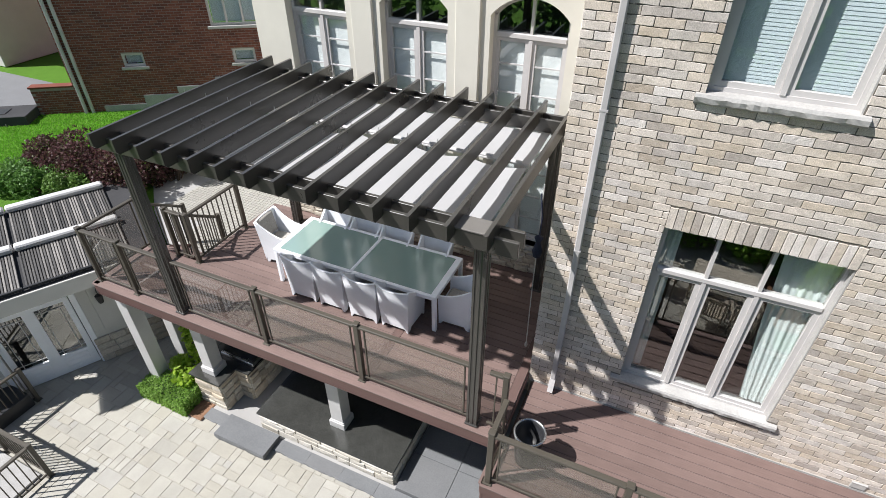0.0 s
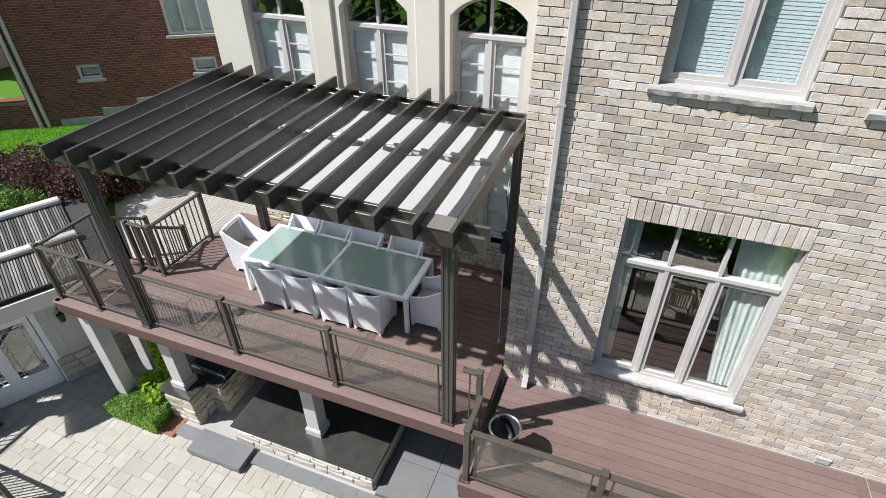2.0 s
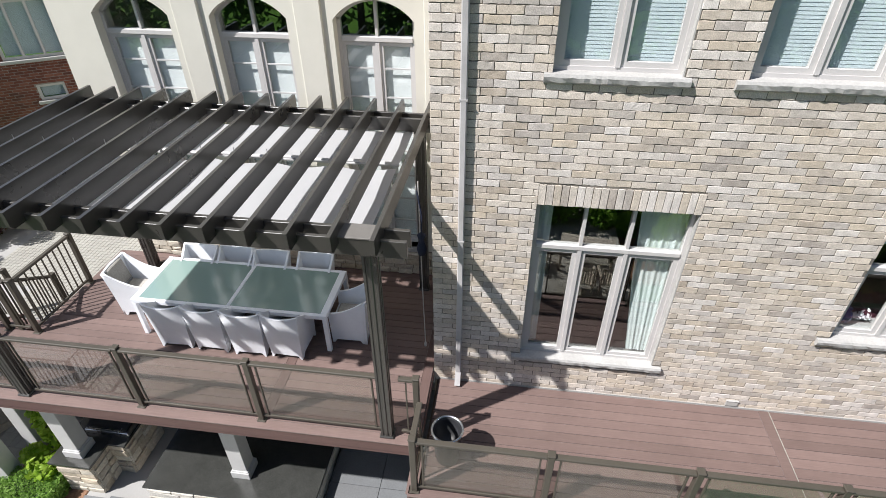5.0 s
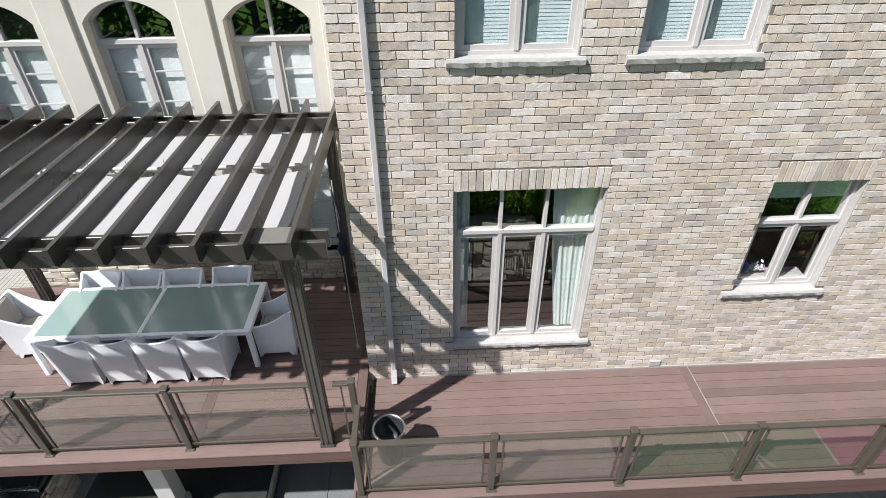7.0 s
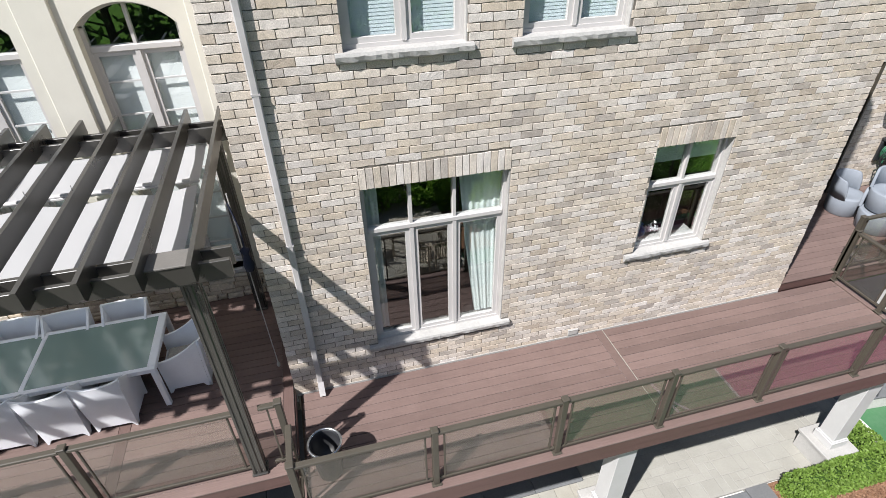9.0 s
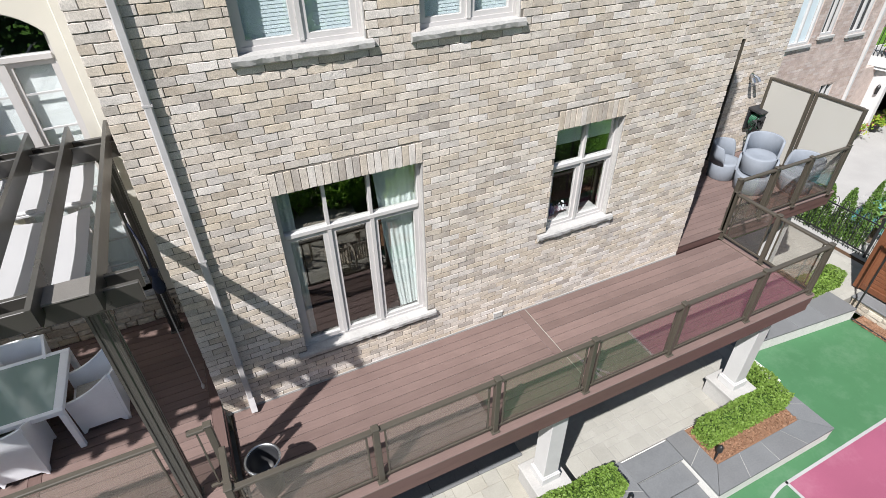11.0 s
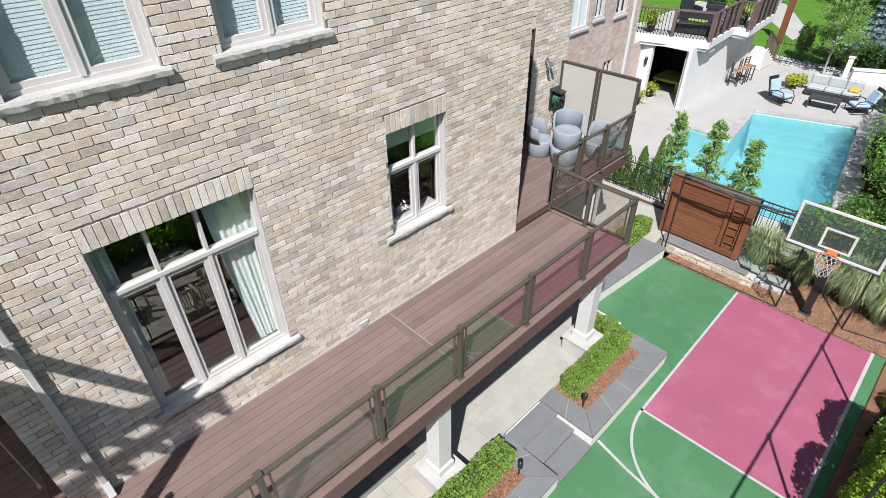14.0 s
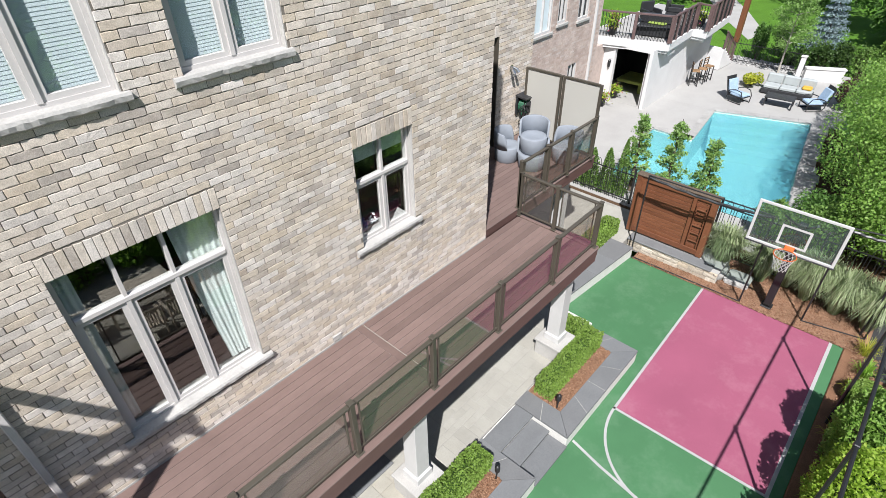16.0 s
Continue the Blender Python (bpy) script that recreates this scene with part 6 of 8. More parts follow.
for i, (x, y, r, h) in enumerate(((16.10, 8.1, 0.36, 1.45), (16.08, 7.55, 0.36, 1.4), (16.10, 7.0, 0.36, 1.55), (16.15, 6.5, 0.30, 2.0))):
    column_cedar("upright bright green cedar beside the iron fence", (x, y, PATIO), r, h, 3200, L_BOX, 110 + i)
tagged(part("soil_bed", Geo().box(15.42, 17.3, -3.2, 9.0, PATIO - 0.3, PATIO - 0.02), M_SOIL), "dark planting soil before the pool", "bed", kind="structure")

# ---- shrubs along the side ----
for i, (x, y, rx, ry, rz, n, sz, mt) in enumerate((
        (8.7, -2.75, 1.3, 0.7, 2.1, 5000, 0.05, L_BRIGHT), (6.4, -2.8, 1.3, 0.7, 2.1, 5000, 0.05, L_BRIGHT), (10.9, -1.95, 0.70, 0.50, 1.15, 4200, 0.042, L_DARK),
        (12.6, -3.0, 1.2, 1.0, 1.6, 2200, 0.06, L_TREE), (11.0, -2.7, 1.0, 0.7, 1.6, 3600, 0.055, L_TREE))):
    bush("leafy_shrub", "dense fresh green shrub along the court side", (x, y, COURT + 0.02), (rx, ry, rz), n, sz, mt, 130 + i, clumps=30)


def mound(label, centre, radii, n, size, mat, seed):
    """A full rounded shrub: stems, a heart coloured dark for inner shade, and a thick lumpy coat of leaves."""
    x, y, z = centre
    rx, ry, rz = radii
    b = thing("mounded_shrub", label, "shrub", pose(x, y, z), group="shrubs along the court")
    part("stems", Geo().tube([(0, 0, 0), (0.05, 0.02, rz * 0.6)], 0.04, 6, 0.015), M_BARK, b)
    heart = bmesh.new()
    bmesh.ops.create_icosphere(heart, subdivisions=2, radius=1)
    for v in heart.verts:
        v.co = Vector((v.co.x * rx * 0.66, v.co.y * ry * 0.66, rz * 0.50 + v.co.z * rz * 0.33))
    # solid filler, dark like the shaded inside of the shrub
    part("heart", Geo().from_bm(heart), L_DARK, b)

    def place(q):
        v = Vector((q.gauss(0, 1), q.gauss(0, 1), q.gauss(0, 1))).normalized()
        lump = 0.86 + 0.16 * noise.noise(v * 2.6 + Vector((seed, 0, 0))) + 0.07 * noise.noise(v * 7)
        k = lump * q.uniform(0.9, 1.08)
        f = math.copysign(abs(v.z) ** 0.6, v.z)
        return v.x * rx * k * 1.12, v.y * ry * k * 1.12, max(0.03, rz * (0.5 + 0.5 * f * k))
    part("foliage", leaves(Geo(), n, place, size, random.Random(seed), 0.7), mat, b)


for i, (x, y, rx, ry, h, mt) in enumerate(((9.70, -1.66, 0.66, 0.66, 2.35, L_FRESH), (8.2, -1.66, 0.76, 0.70, 2.3, L_LIME), (6.9, -1.68, 0.85, 0.72, 1.9, L_LIME), (5.5, -1.7, 0.85, 0.70, 1.9, L_LIME),
                                           (10.85, -1.50, 0.50, 0.38, 0.62, L_BOX), (11.85, -1.50, 0.45, 0.36, 0.50, L_SHRUB))):
    mound("full fresh green shrub beside the court", (x, y, COURT + 0.02), (rx, ry, h), 14000, 0.042, mt, 140 + i)
tagged(part("asphalt_path", Geo().box(12.9, 15.4, -3.19, -1.28, COURT - 0.02, COURT + 0.034), M_ASPHALT), "dark worn asphalt path beside the court", "path", kind="structure")
for i, (x, y, r, h) in enumerate(((17.3, -0.5, 1.5, 2.7), (19.3, 0.15, 1.7, 3.5), (21.3, 0.45, 1.8, 3.9), (23.6, 0.75, 1.9, 3.9), (25.9, 0.7, 1.8, 3.5), (28.0, 0.3, 1.6, 2.7), (18.0, -3.0, 2.0, 3.2), (22.0, -3.2, 2.2, 3.8), (27, -2.8, 2.4, 4.2))):
    bush("leafy_shrub", "tall spreading green shrub beside the pool", (x, y - 0.45, PATIO - 0.02), (r, r, h), 15000, 0.052, L_FRESH if i < 6 else L_TREE, 150 + i, clumps=46)
for i, (x, y, r, h) in enumerate(((16.7, 0.75, 0.75, 1.5), (17.9, 1.0, 0.65, 1.3), (16.6, 1.9, 0.55, 1.1))):
    bush("leafy_shrub", "mid green shrub behind the iron fence", (x, y, PATIO - 0.02), (r, r, h), 5200, 0.048, L_TREE if i % 2 else L_BOX, 160 + i, clumps=26)
# unseen trees, added to throw leaf shade on the pool water
for i in range(4):
    tree("boundary_tree", "tall leafy tree added out of view to shade the pool", (18.3 + 2.7 * i, -1.75 + 0.25 * i, PATIO - 0.05), 6.4 - 0.3 * i, 1.5, 6000, 0.085, L_FRESH, 175 + i, 0.2, limbs=26)
bush("purple_shrub", "dark purple-leaved shrub by the terrace", (29.7, 2.35, PATIO - 0.02), (1.0, 0.8, 1.4), 2600, 0.07, L_PURPLE, 170, clumps=14)
bush("yellow_shrub", "low yellow-green shrub beside the sofa", (30.1, 6.6, PATIO), (0.6, 0.5, 0.55), 900, 0.075, L_YELLOW, 171, clumps=10)

# ---- terrace furniture ----
M_BROWN = surface("brown_rail", [(0.135, 0.088, 0.085)], 0.5, grain=60, bump=0.05)
M_CUSHION = surface("blue_cushion", [(0.34, 0.46, 0.60)], 0.9, grain=40, bump=0.2)
M_YELLOW = surface("mustard_cushion", [(0.62, 0.36, 0.05)], 0.9, grain=40, bump=0.2)


def lounge_chair(m):
    c = thing("lounge_chair", "black metal lounge chair with blue cushions", "chair", m, group="terrace chairs")
    for x in (-0.32, 0.32):
        part("arm", Geo().tube([(x, 0.40, 0.0), (x, 0.42, 0.35), (x, 0.30, 0.56), (x, 0.0, 0.60), (x, -0.3, 0.5), (x, -0.36, 0.2), (x, -0.2, 0.02), (x, 0.40, 0.02)], 0.022, 6), M_BLACK, c)
    part("frame", Geo().cbox(-0.32, 0.32, -0.36, 0.38, 0.26, 0.30, 0.008), M_BLACK, c)
    part("seat_cushion", Geo().cbox(-0.28, 0.28, -0.26, 0.38, 0.302, 0.42, 0.03), M_CUSHION, c)
    b = Geo()
    b.m = pose(0, -0.30, 0.36, 18, 0, 0)
    part("back_cushion", b.cbox(-0.28, 0.28, -0.06, 0.06, 0.02, 0.60, 0.03), M_CUSHION, c)
    b = Geo()
    b.m = pose(0, -0.37, 0.30, 18, 0, 0)
    part("backrest", b.cbox(-0.31, 0.31, -0.02, 0.015, 0.0, 0.78, 0.008), M_BLACK, c)
    return c


l1 = lounge_chair(pose(27.5, 6.35, PATIO, 0, 0, 160))
copy_thing(l1, pose(28.6, 3.5, PATIO, 0, 0, 40))
ct = thing("coffee_table", "dark slatted coffee table on the terrace", "table", pose(28.1, 4.75, PATIO, 0, 0, 5))
for i in range(6):
    part("slat", Geo().cbox(-0.38 + i * 0.128, -0.265 + i * 0.128, -0.6, 0.6, 0.40, 0.44, 0.006), M_DARK, ct)
for x in (-0.33, 0.33):
    for y in (-0.55, 0.55):
        part("leg", Geo().cbox(x - 0.03, x + 0.03, y - 0.03, y + 0.03, 0, 0.40, 0.005), M_DARK, ct)
M_CUSHION = surface("grey_white_canvas", [(0.34, 0.365, 0.365)], 0.9, grain=80, stain=3, grain_amt=0.06, stain_amt=0.08, bump=0.2)
sf = thing("sofa", "white cushioned outdoor sofa on the terrace", "sofa", pose(29.75, 4.85, PATIO, 0, 0, 5))
part("base", Geo().cbox(-0.38, 0.42, -1.05, 1.05, 0.06, 0.28, 0.02), M_DARK, sf)
for i in range(3):
    part("seat_cushion", Geo().cbox(-0.36, 0.22, -1.03 + i * 0.69, -0.36 + i * 0.69, 0.28, 0.44, 0.04), M_CUSHION, sf)
    part("back_cushion", Geo().cbox(0.20, 0.42, -1.03 + i * 0.69, -0.36 + i * 0.69, 0.40, 0.84, 0.05), M_CUSHION, sf)
part("throw_pillow", Geo().cbox(-0.2, 0.2, -0.95, -0.55, 0.44, 0.56, 0.04), M_YELLOW, sf, "mustard throw pillow")
M_TEAK = surface("teak", [(0.28, 0.17, 0.09)], 0.6, grain=12, bump=0.15, stretch=(1, 1, 6))
for x, y, rz in ((28.3, 8.75, 25), (28.85, 8.6, 5), (29.45, 8.55, -10)):
    b = thing("bar_stool", "black metal bar stool with a brown wooden seat", "stool", pose(x, y, PATIO, 0, 0, rz), group="bar stools")
    part("seat", Geo().cbox(-0.2, 0.2, -0.2, 0.2, 0.70, 0.74, 0.008), M_TEAK, b)
    for sx in (-0.18, 0.18):
        part("leg", Geo().box(sx - 0.02, sx + 0.02, -0.2, -0.16, 0, 0.70), M_BLACK, b)
        part("leg", Geo().box(sx - 0.02, sx + 0.02, 0.16, 0.2, 0, 1.1), M_BLACK, b)
        part("stretcher", Geo().box(sx - 0.012, sx + 0.012, -0.16, 0.16, 0.25, 0.28), M_BLACK, b)
    for z in (0.82, 0.94, 1.05):
        part("slat", Geo().box(-0.16, 0.16, 0.17, 0.19, z, z + 0.05), M_TEAK, b)

gs2 = thing("garden_stair", "pale garden stair with a brown railing by the white wall", "stair", pose(31.4, 8.6, PATIO, 0, 0, -4))
for i in range(6):
    part("tread", Geo().cbox(i * 0.27, i * 0.27 + 0.30, 0.0, 0.9, 0.02, 1.08 - i * 0.18, 0.01), M_PLASTER, gs2)
part("hand_rail", Geo().tube([(-0.05, 0.03, 2.0), (1.62, 0.03, 1.0)], 0.04, 8), M_BROWN, gs2)
for i in range(3):
    part("post", Geo().cbox(0.02 + i * 0.78, 0.10 + i * 0.78, 0.0, 0.07, 1.08 - i * 0.5, 1.96 - i * 0.47, 0.006), M_BROWN, gs2)
for i in range(12):
    x = 0.08 + i * 0.128
    part("baluster", Geo().box(x - 0.01, x + 0.01, 0.02, 0.045, max(0.1, 1.08 - i * 0.085), 1.93 - i * 0.077), M_BROWN, gs2)

# ---- neighbouring house ----
NEAR_OPEN = [(17.62, 18.75, 1.08, 2.9), (19.16, 19.80, 1.25, 2.9), (20.66, 21.50, 1.12, 2.9), (18.6, 19.3, -1.8, -0.6), (20.4, 21.1, -1.8, -0.6)]
nh = thing("neighbour_house", "pale red brick house beyond the end deck", "house")
part("wall", holed(11.0, 22.7, PATIO - 0.4, 6.5, NEAR_OPEN, 11.4, 11.7, Geo()), M_PINK_BRICK, nh)
part("wall", Geo().box(22.45, 22.7, 11.7, 20, PATIO - 0.4, 6.5), M_PINK_BRICK, nh)
courses = Geo()
rng = random.Random(23)
for k in range(int(5.4 / 0.09)):
    z = -2.0 + k * 0.09
    x = 15.0 + (k % 2) * 0.133
    while x < 22.4:
        for u, v in cut_run(x, x + 0.256, z, 0.079, NEAR_OPEN):
            courses.box(u, v, 11.392 + rng.uniform(0, 0.004), 11.4, z, z + 0.079)
        x += 0.267
tagged(part("brick_facing", courses, M_PINK_BRICK, nh), kind="stuff")
for a, b, c, d in NEAR_OPEN:
    w = part("window", Geo().box(a, a + 0.08, 11.42, 11.5, c, d).box(b - 0.08, b, 11.42, 11.5, c, d).box(a + 0.08, b - 0.08, 11.42, 11.5, c, c + 0.08).box((a + b) / 2 - 0.03, (a + b) / 2 + 0.03, 11.42, 11.5, c + 0.08, d), M_WHITE, nh)
    part("pane", Geo().box(a + 0.08, b - 0.08, 11.51, 11.52, c + 0.08, d), M_BLIND if a < 18.55 else M_DARK, w)
    part("sill", Geo().cbox(a - 0.08, b + 0.08, 11.32, 11.42, c - 0.1, c, 0.01), M_SILL, w)
part("downspout", Geo().cbox(22.0, 22.11, 11.28, 11.385, PATIO, 6.0, 0.01), M_WHITE, nh)
part("side_wall", holed(0, 2.3, 0, 2.6, [(0.58, 2.16, 0.0, 2.46)], 0, 0.20, Geo()), M_PLASTER, nh).matrix_basis = pose(23.62, 11.5, PATIO, 0, 0, -90)
part("white_wall", Geo().box(23.825, 30.9, 9.20, 9.5, PATIO, PATIO + 2.6), M_PLASTER, nh)
part("wall", Geo().box(22.7, 23.6, 11.45, 11.7, PATIO - 0.4, -0.35), M_PINK_BRICK, nh)
part("inner_room", Geo().box(27.5, 27.6, 9.5, 12.2, PATIO, -0.35).box(23.85, 27.5, 12.1, 12.2, PATIO, -0.35), M_DIM_ROOM, nh)
part("room_floor", Geo().box(23.83, 27.5, 9.5, 12.1, PATIO - 0.1, PATIO + 0.005), M_CONCRETE, nh)
part("wall_lantern", Geo().lathe([(0.0, 0.0), (0.05, 0.02), (0.075, 0.30), (0.03, 0.36), (0.0, 0.40)], 8, (23.56, 11.1, -1.35)), M_BLACK, nh)
M_OLIVE = surface("olive_canvas", [(0.25, 0.29, 0.07)], 0.9, grain=40, bump=0.2)
tagged(part("low_bench", Geo().cbox(25.3, 26.7, 10.0, 11.4, PATIO + 0.42, PATIO + 0.56, 0.03).box(25.4, 25.6, 10.1, 10.3, PATIO, PATIO + 0.42).box(26.4, 26.6, 11.1, 11.3, PATIO, PATIO + 0.42), M_OLIVE), "low olive-green cushioned bench in the open room", "bench")
bc = thing("balcony", "white balcony with dark brown railing on the neighbouring house", "balcony")
poly = [(23.22, 11.75), (24.08, 8.78), (27.05, 8.95), (27.0, 8.30), (30.7, 8.55), (31.0, 12.4), (23.25, 12.4)]
part("slab", Geo().prism(poly, -0.34, -0.02), M_PLASTER, bc)
part("floor", Geo().prism([(23.34, 11.75), (24.16, 8.88), (27.12, 9.05), (27.1, 8.42), (30.6, 8.66), (30.9, 12.3), (23.34, 12.3)], -0.02, 0.0), M_CONCRETE, bc)
part("cornice", Geo().prism([(23.27, 11.75), (24.14, 8.86), (27.1, 9.03), (27.08, 8.40), (30.6, 8.64), (30.7, 12.2), (23.3, 12.2)], -0.46, -0.342), M_PLASTER, bc)
for x, y0 in ((24.5, 8.92), (27.5, 8.50)):
    part("corbel", Geo().cbox(x, x + 0.75, y0, 9.198, -0.66, -0.462, 0.02), M_WHITE, bc)
for a, b in zip(poly[:5], poly[1:5]):
    A, B = Vector((*a, 0)), Vector((*b, 0))
    L = (B - A).length
    mm = Matrix.Translation(A) @ Matrix.Rotation(math.atan2(B.y - A.y, B.x - A.x), 4, "Z")
    g = Geo()
    g.m = mm
    part("top_rail", g.cbox(0, L, 0.02, 0.11, 1.0, 1.07, 0.006), M_BROWN, bc)
    n = max(1, round(L / (1.5 if b[0] < 25 else 0.75)))
    for i in range(n + 1):
        g = Geo()
        g.m = mm
        x = L * i / n
        part("post", g.cbox(x - 0.06, x + 0.06, 0.005, 0.125, -0.02, 1.09, 0.006), M_BROWN, bc)
    n = int(L / 0.13)
    for i in range(1, n):
        g = Geo()
        g.m = mm
        x = L * i / n
        part("baluster", g.box(x - 0.012, x + 0.012, 0.05, 0.074, 0.0, 1.0), M_BLACK, bc)
M_PETAL = leafy("petals", [(0.45, 0.09, 0.20), (0.34, 0.42, 0.04), (0.20, 0.36, 0.04), (0.26, 0.44, 0.05), (0.42, 0.46, 0.06), (0.16, 0.30, 0.04)])
for i, (x, y, z) in enumerate(((23.75, 11.3, 0.0), (25.1, 11.9, 0.0), (27.6, 8.9, 0.0), (22.9, 10.85, PATIO), (24.2, 10.9, PATIO))):
    pt2 = thing("flower_pot", "dark pot of yellow and pink flowers", "pot", pose(x, y, z), group="flower pots")
    part("pot", Geo().lathe([(0.0, 0.0), (0.13, 0.0), (0.19, 0.36), (0.21, 0.38), (0.18, 0.38), (0.0, 0.34)], 14), M_DARK, pt2, smooth=True)
    tagged(part("bloom", leaves(Geo(), 260, lambda r: (r.gauss(0, 0.16), r.gauss(0, 0.16), 0.46 + r.gauss(0, 0.12)), 0.07, random.Random(200 + i), 0.4), M_PETAL, pt2), kind="stuff")
gs = thing("patio_set", "black covered furniture on the balcony", "furniture", pose(24.75, 9.85, 0.0, 0, 0, -78))
part("seat", Geo().cbox(-0.7, 0.7, -0.35, 0.35, 0.05, 0.45, 0.04), M_DARK, gs)
part("back", Geo().cbox(-0.7, 0.7, 0.2, 0.38, 0.45, 0.85, 0.04), M_DARK, gs)
lw2 = thing("low_wall", "low white garden wall with a slim pier behind the sofa", "wall", kind="structure")
part("wall", Geo().prism([(32.45, 4.80), (33.30, 3.25), (33.52, 3.38), (32.67, 4.93)], PATIO, PATIO + 0.60), M_PLASTER, lw2)
part("coping", Geo().prism([(32.40, 4.80), (33.28, 3.20), (33.57, 3.36), (32.69, 4.97)], PATIO + 0.602, PATIO + 0.67), M_PLASTER, lw2)
part("pier", Geo().cbox(32.42, 32.64, 4.985, 5.20, PATIO, PATIO + 1.12, 0.02), M_PLASTER, lw2)
part("pier_cap", Geo().cbox(32.39, 32.67, 4.955, 5.23, PATIO + 1.122, PATIO + 1.18, 0.015), M_PLASTER, lw2)

for x, y, rz in ((27.9, 10.3, 12), (26.6, 10.9, -30)):
    q = thing("balcony_chair", "dark wicker armchair on the balcony", "chair", pose(x, y, 0.0, 0, 0, rz), group="balcony chairs")
    part("seat", Geo().cbox(-0.35, 0.35, -0.35, 0.35, 0.22, 0.44, 0.03), M_DARK, q)
    part("backrest", Geo().cbox(-0.35, 0.35, 0.28, 0.40, 0.44, 0.92, 0.03), M_DARK, q)
    for sx in (-0.38, 0.30):
        part("arm", Geo().cbox(sx, sx + 0.08, -0.33, 0.28, 0.44, 0.64, 0.02), M_DARK, q)
        for sy in (-0.32, 0.32):
            part("leg", Geo().box(sx + 0.02, sx + 0.06, sy - 0.02, sy + 0.02, 0.0, 0.22), M_DARK, q)
M_LIME = surface("lime_cushion", [(0.22, 0.30, 0.06)], 0.9, grain=40, bump=0.2)
tagged(part("cushion", Geo().cbox(24.75, 25.25, 9.45, 10.2, 0.451, 0.53, 0.03), M_LIME), "lime green cushion on the balcony seat", "cushion")

# ---- far garden ----
for i, (x, y, rx, ry, h) in enumerate(((34.75, 7.75, 0.42, 0.42, 1.85), (34.0, 4.55, 0.40, 0.55, 1.45), (35.0, 6.1, 0.5, 0.6, 0.85), (34.5, 3.75, 0.42, 0.6, 1.5), (34.1, 5.35, 0.35, 0.4, 1.25))):
    bush("cedar_shrub", "dense dark green cedar shrub by the garden fence", (x, y, PATIO - 0.02), (rx, ry, h), 2600, 0.07, L_DARK if i % 2 else L_TREE, 310 + i, clumps=26)
fn = thing("iron_fence", "black iron fence at the far garden edge", "fence", pose(33.45, 5.1, PATIO))
for i in range(14):
    piece("hoop_picket", hoop, pose(0, i * 0.30, 0), fn)
    piece("picket", bar, pose(0, i * 0.30 + 0.225, 0), fn)
for z in (0.12, 0.98):
    part("rail", Geo().box(-0.015, 0.015, 0, 4.2, z, z + 0.03), M_BLACK, fn)
stones = Geo()
rng = random.Random(61)
for _ in range(420):
    x, y, r = rng.uniform(33.2, 34.6), rng.uniform(5.1, 9.2), rng.uniform(0.05, 0.11)
    stones.m = Matrix.Translation((x, y, PATIO)) @ Matrix.Rotation(rng.uniform(0, 3), 4, "Z")
    stones.lathe([(r * 0.8, 0.0), (r, 0.025), (r * 0.7, r * 0.55), (0.0, r * 0.7)], 6)
tagged(part("river_stone", stones, M_ROCK, smooth=True), "grey river stones in the bed behind the fence", "stones", kind="stuff")
tagged(part("far_lawn", Geo().box(34.9, 90, -30, 40, PATIO - 0.3, PATIO), M_GRASS_BED), "mown green lawn beyond the terrace", "lawn", kind="structure")
tree("birch_tree", "airy pale-leaved tree behind the terrace", (33.0, 6.1, PATIO), 4.6, 1.0, 7500, 0.055, L_YOUNG, 301, 0.28, limbs=26, bark=M_PALE_BARK, thick=0.009)
sp3 = thing("spruce_tree", "blue-grey spruce behind the terrace", "tree", pose(36.6, 5.05, PATIO))
part("trunk", Geo().tube([(0, 0, 0), (0, 0, 4.2)], 0.09, 8, 0.015), M_BARK, sp3)


def needle_place(q):
    """A spot on one of the whorls, which shorten towards the tip."""
    k = int(q.random() ** 1.35 * 13)
    a, f = q.uniform(0, 6.28), q.random() ** 0.6
    r = 1.45 * (1 - k / 13.0) * (0.8 + 0.2 * math.sin(a * 9 + k * 2.1)) + 0.06
    return r * f * math.cos(a), r * f * math.sin(a), 0.25 + k * 0.33 - 0.16 * f + q.gauss(0, 0.035)


part("needles", leaves(Geo(), 12000, needle_place, 0.055, random.Random(302), 0.6, 2.2), L_SPRUCE, sp3)
for i, (x, y, r, h) in enumerate(((36.2, 7.0, 0.40, 1.5), (34.6, 4.75, 0.36, 1.4), (34.9, 2.9, 0.5, 1.5))):
    bush("cedar_shrub", "upright dark green cedar behind the terrace", (x, y, PATIO), (r, r, h), 1500, 0.07, L_DARK if i < 1 else L_BOX, 310 + i, clumps=14)
for i, (x, y, h, s) in enumerate(((44, 2.5, 7, 3.0), (40, 0.0, 6.5, 3.0), (36, -1.5, 6, 2.6), (50, 7, 8, 3.5), (33, -0.6, 4.2, 2.0), (55, 13, 8, 3.5), (47, 16, 7, 3.2))):
    tree("evergreen_tree", "dark green tree at the garden end", (x, y, PATIO - 0.02), h, s, 4200, 0.20, L_DARK if i % 2 else L_TREE, 330 + i, 0.05, limbs=30)
for i, (x, y, r, h) in enumerate(((33.6, 1.1, 1.0, 4.2), (31.6, 0.3, 0.9, 3.6), (35.4, 1.9, 0.8, 3.4))):
    column_cedar("tall feathery fresh green conifer beyond the pool", (x, y, PATIO - 0.05), r, h, 5200, L_FRESH, 340 + i, 0.075)
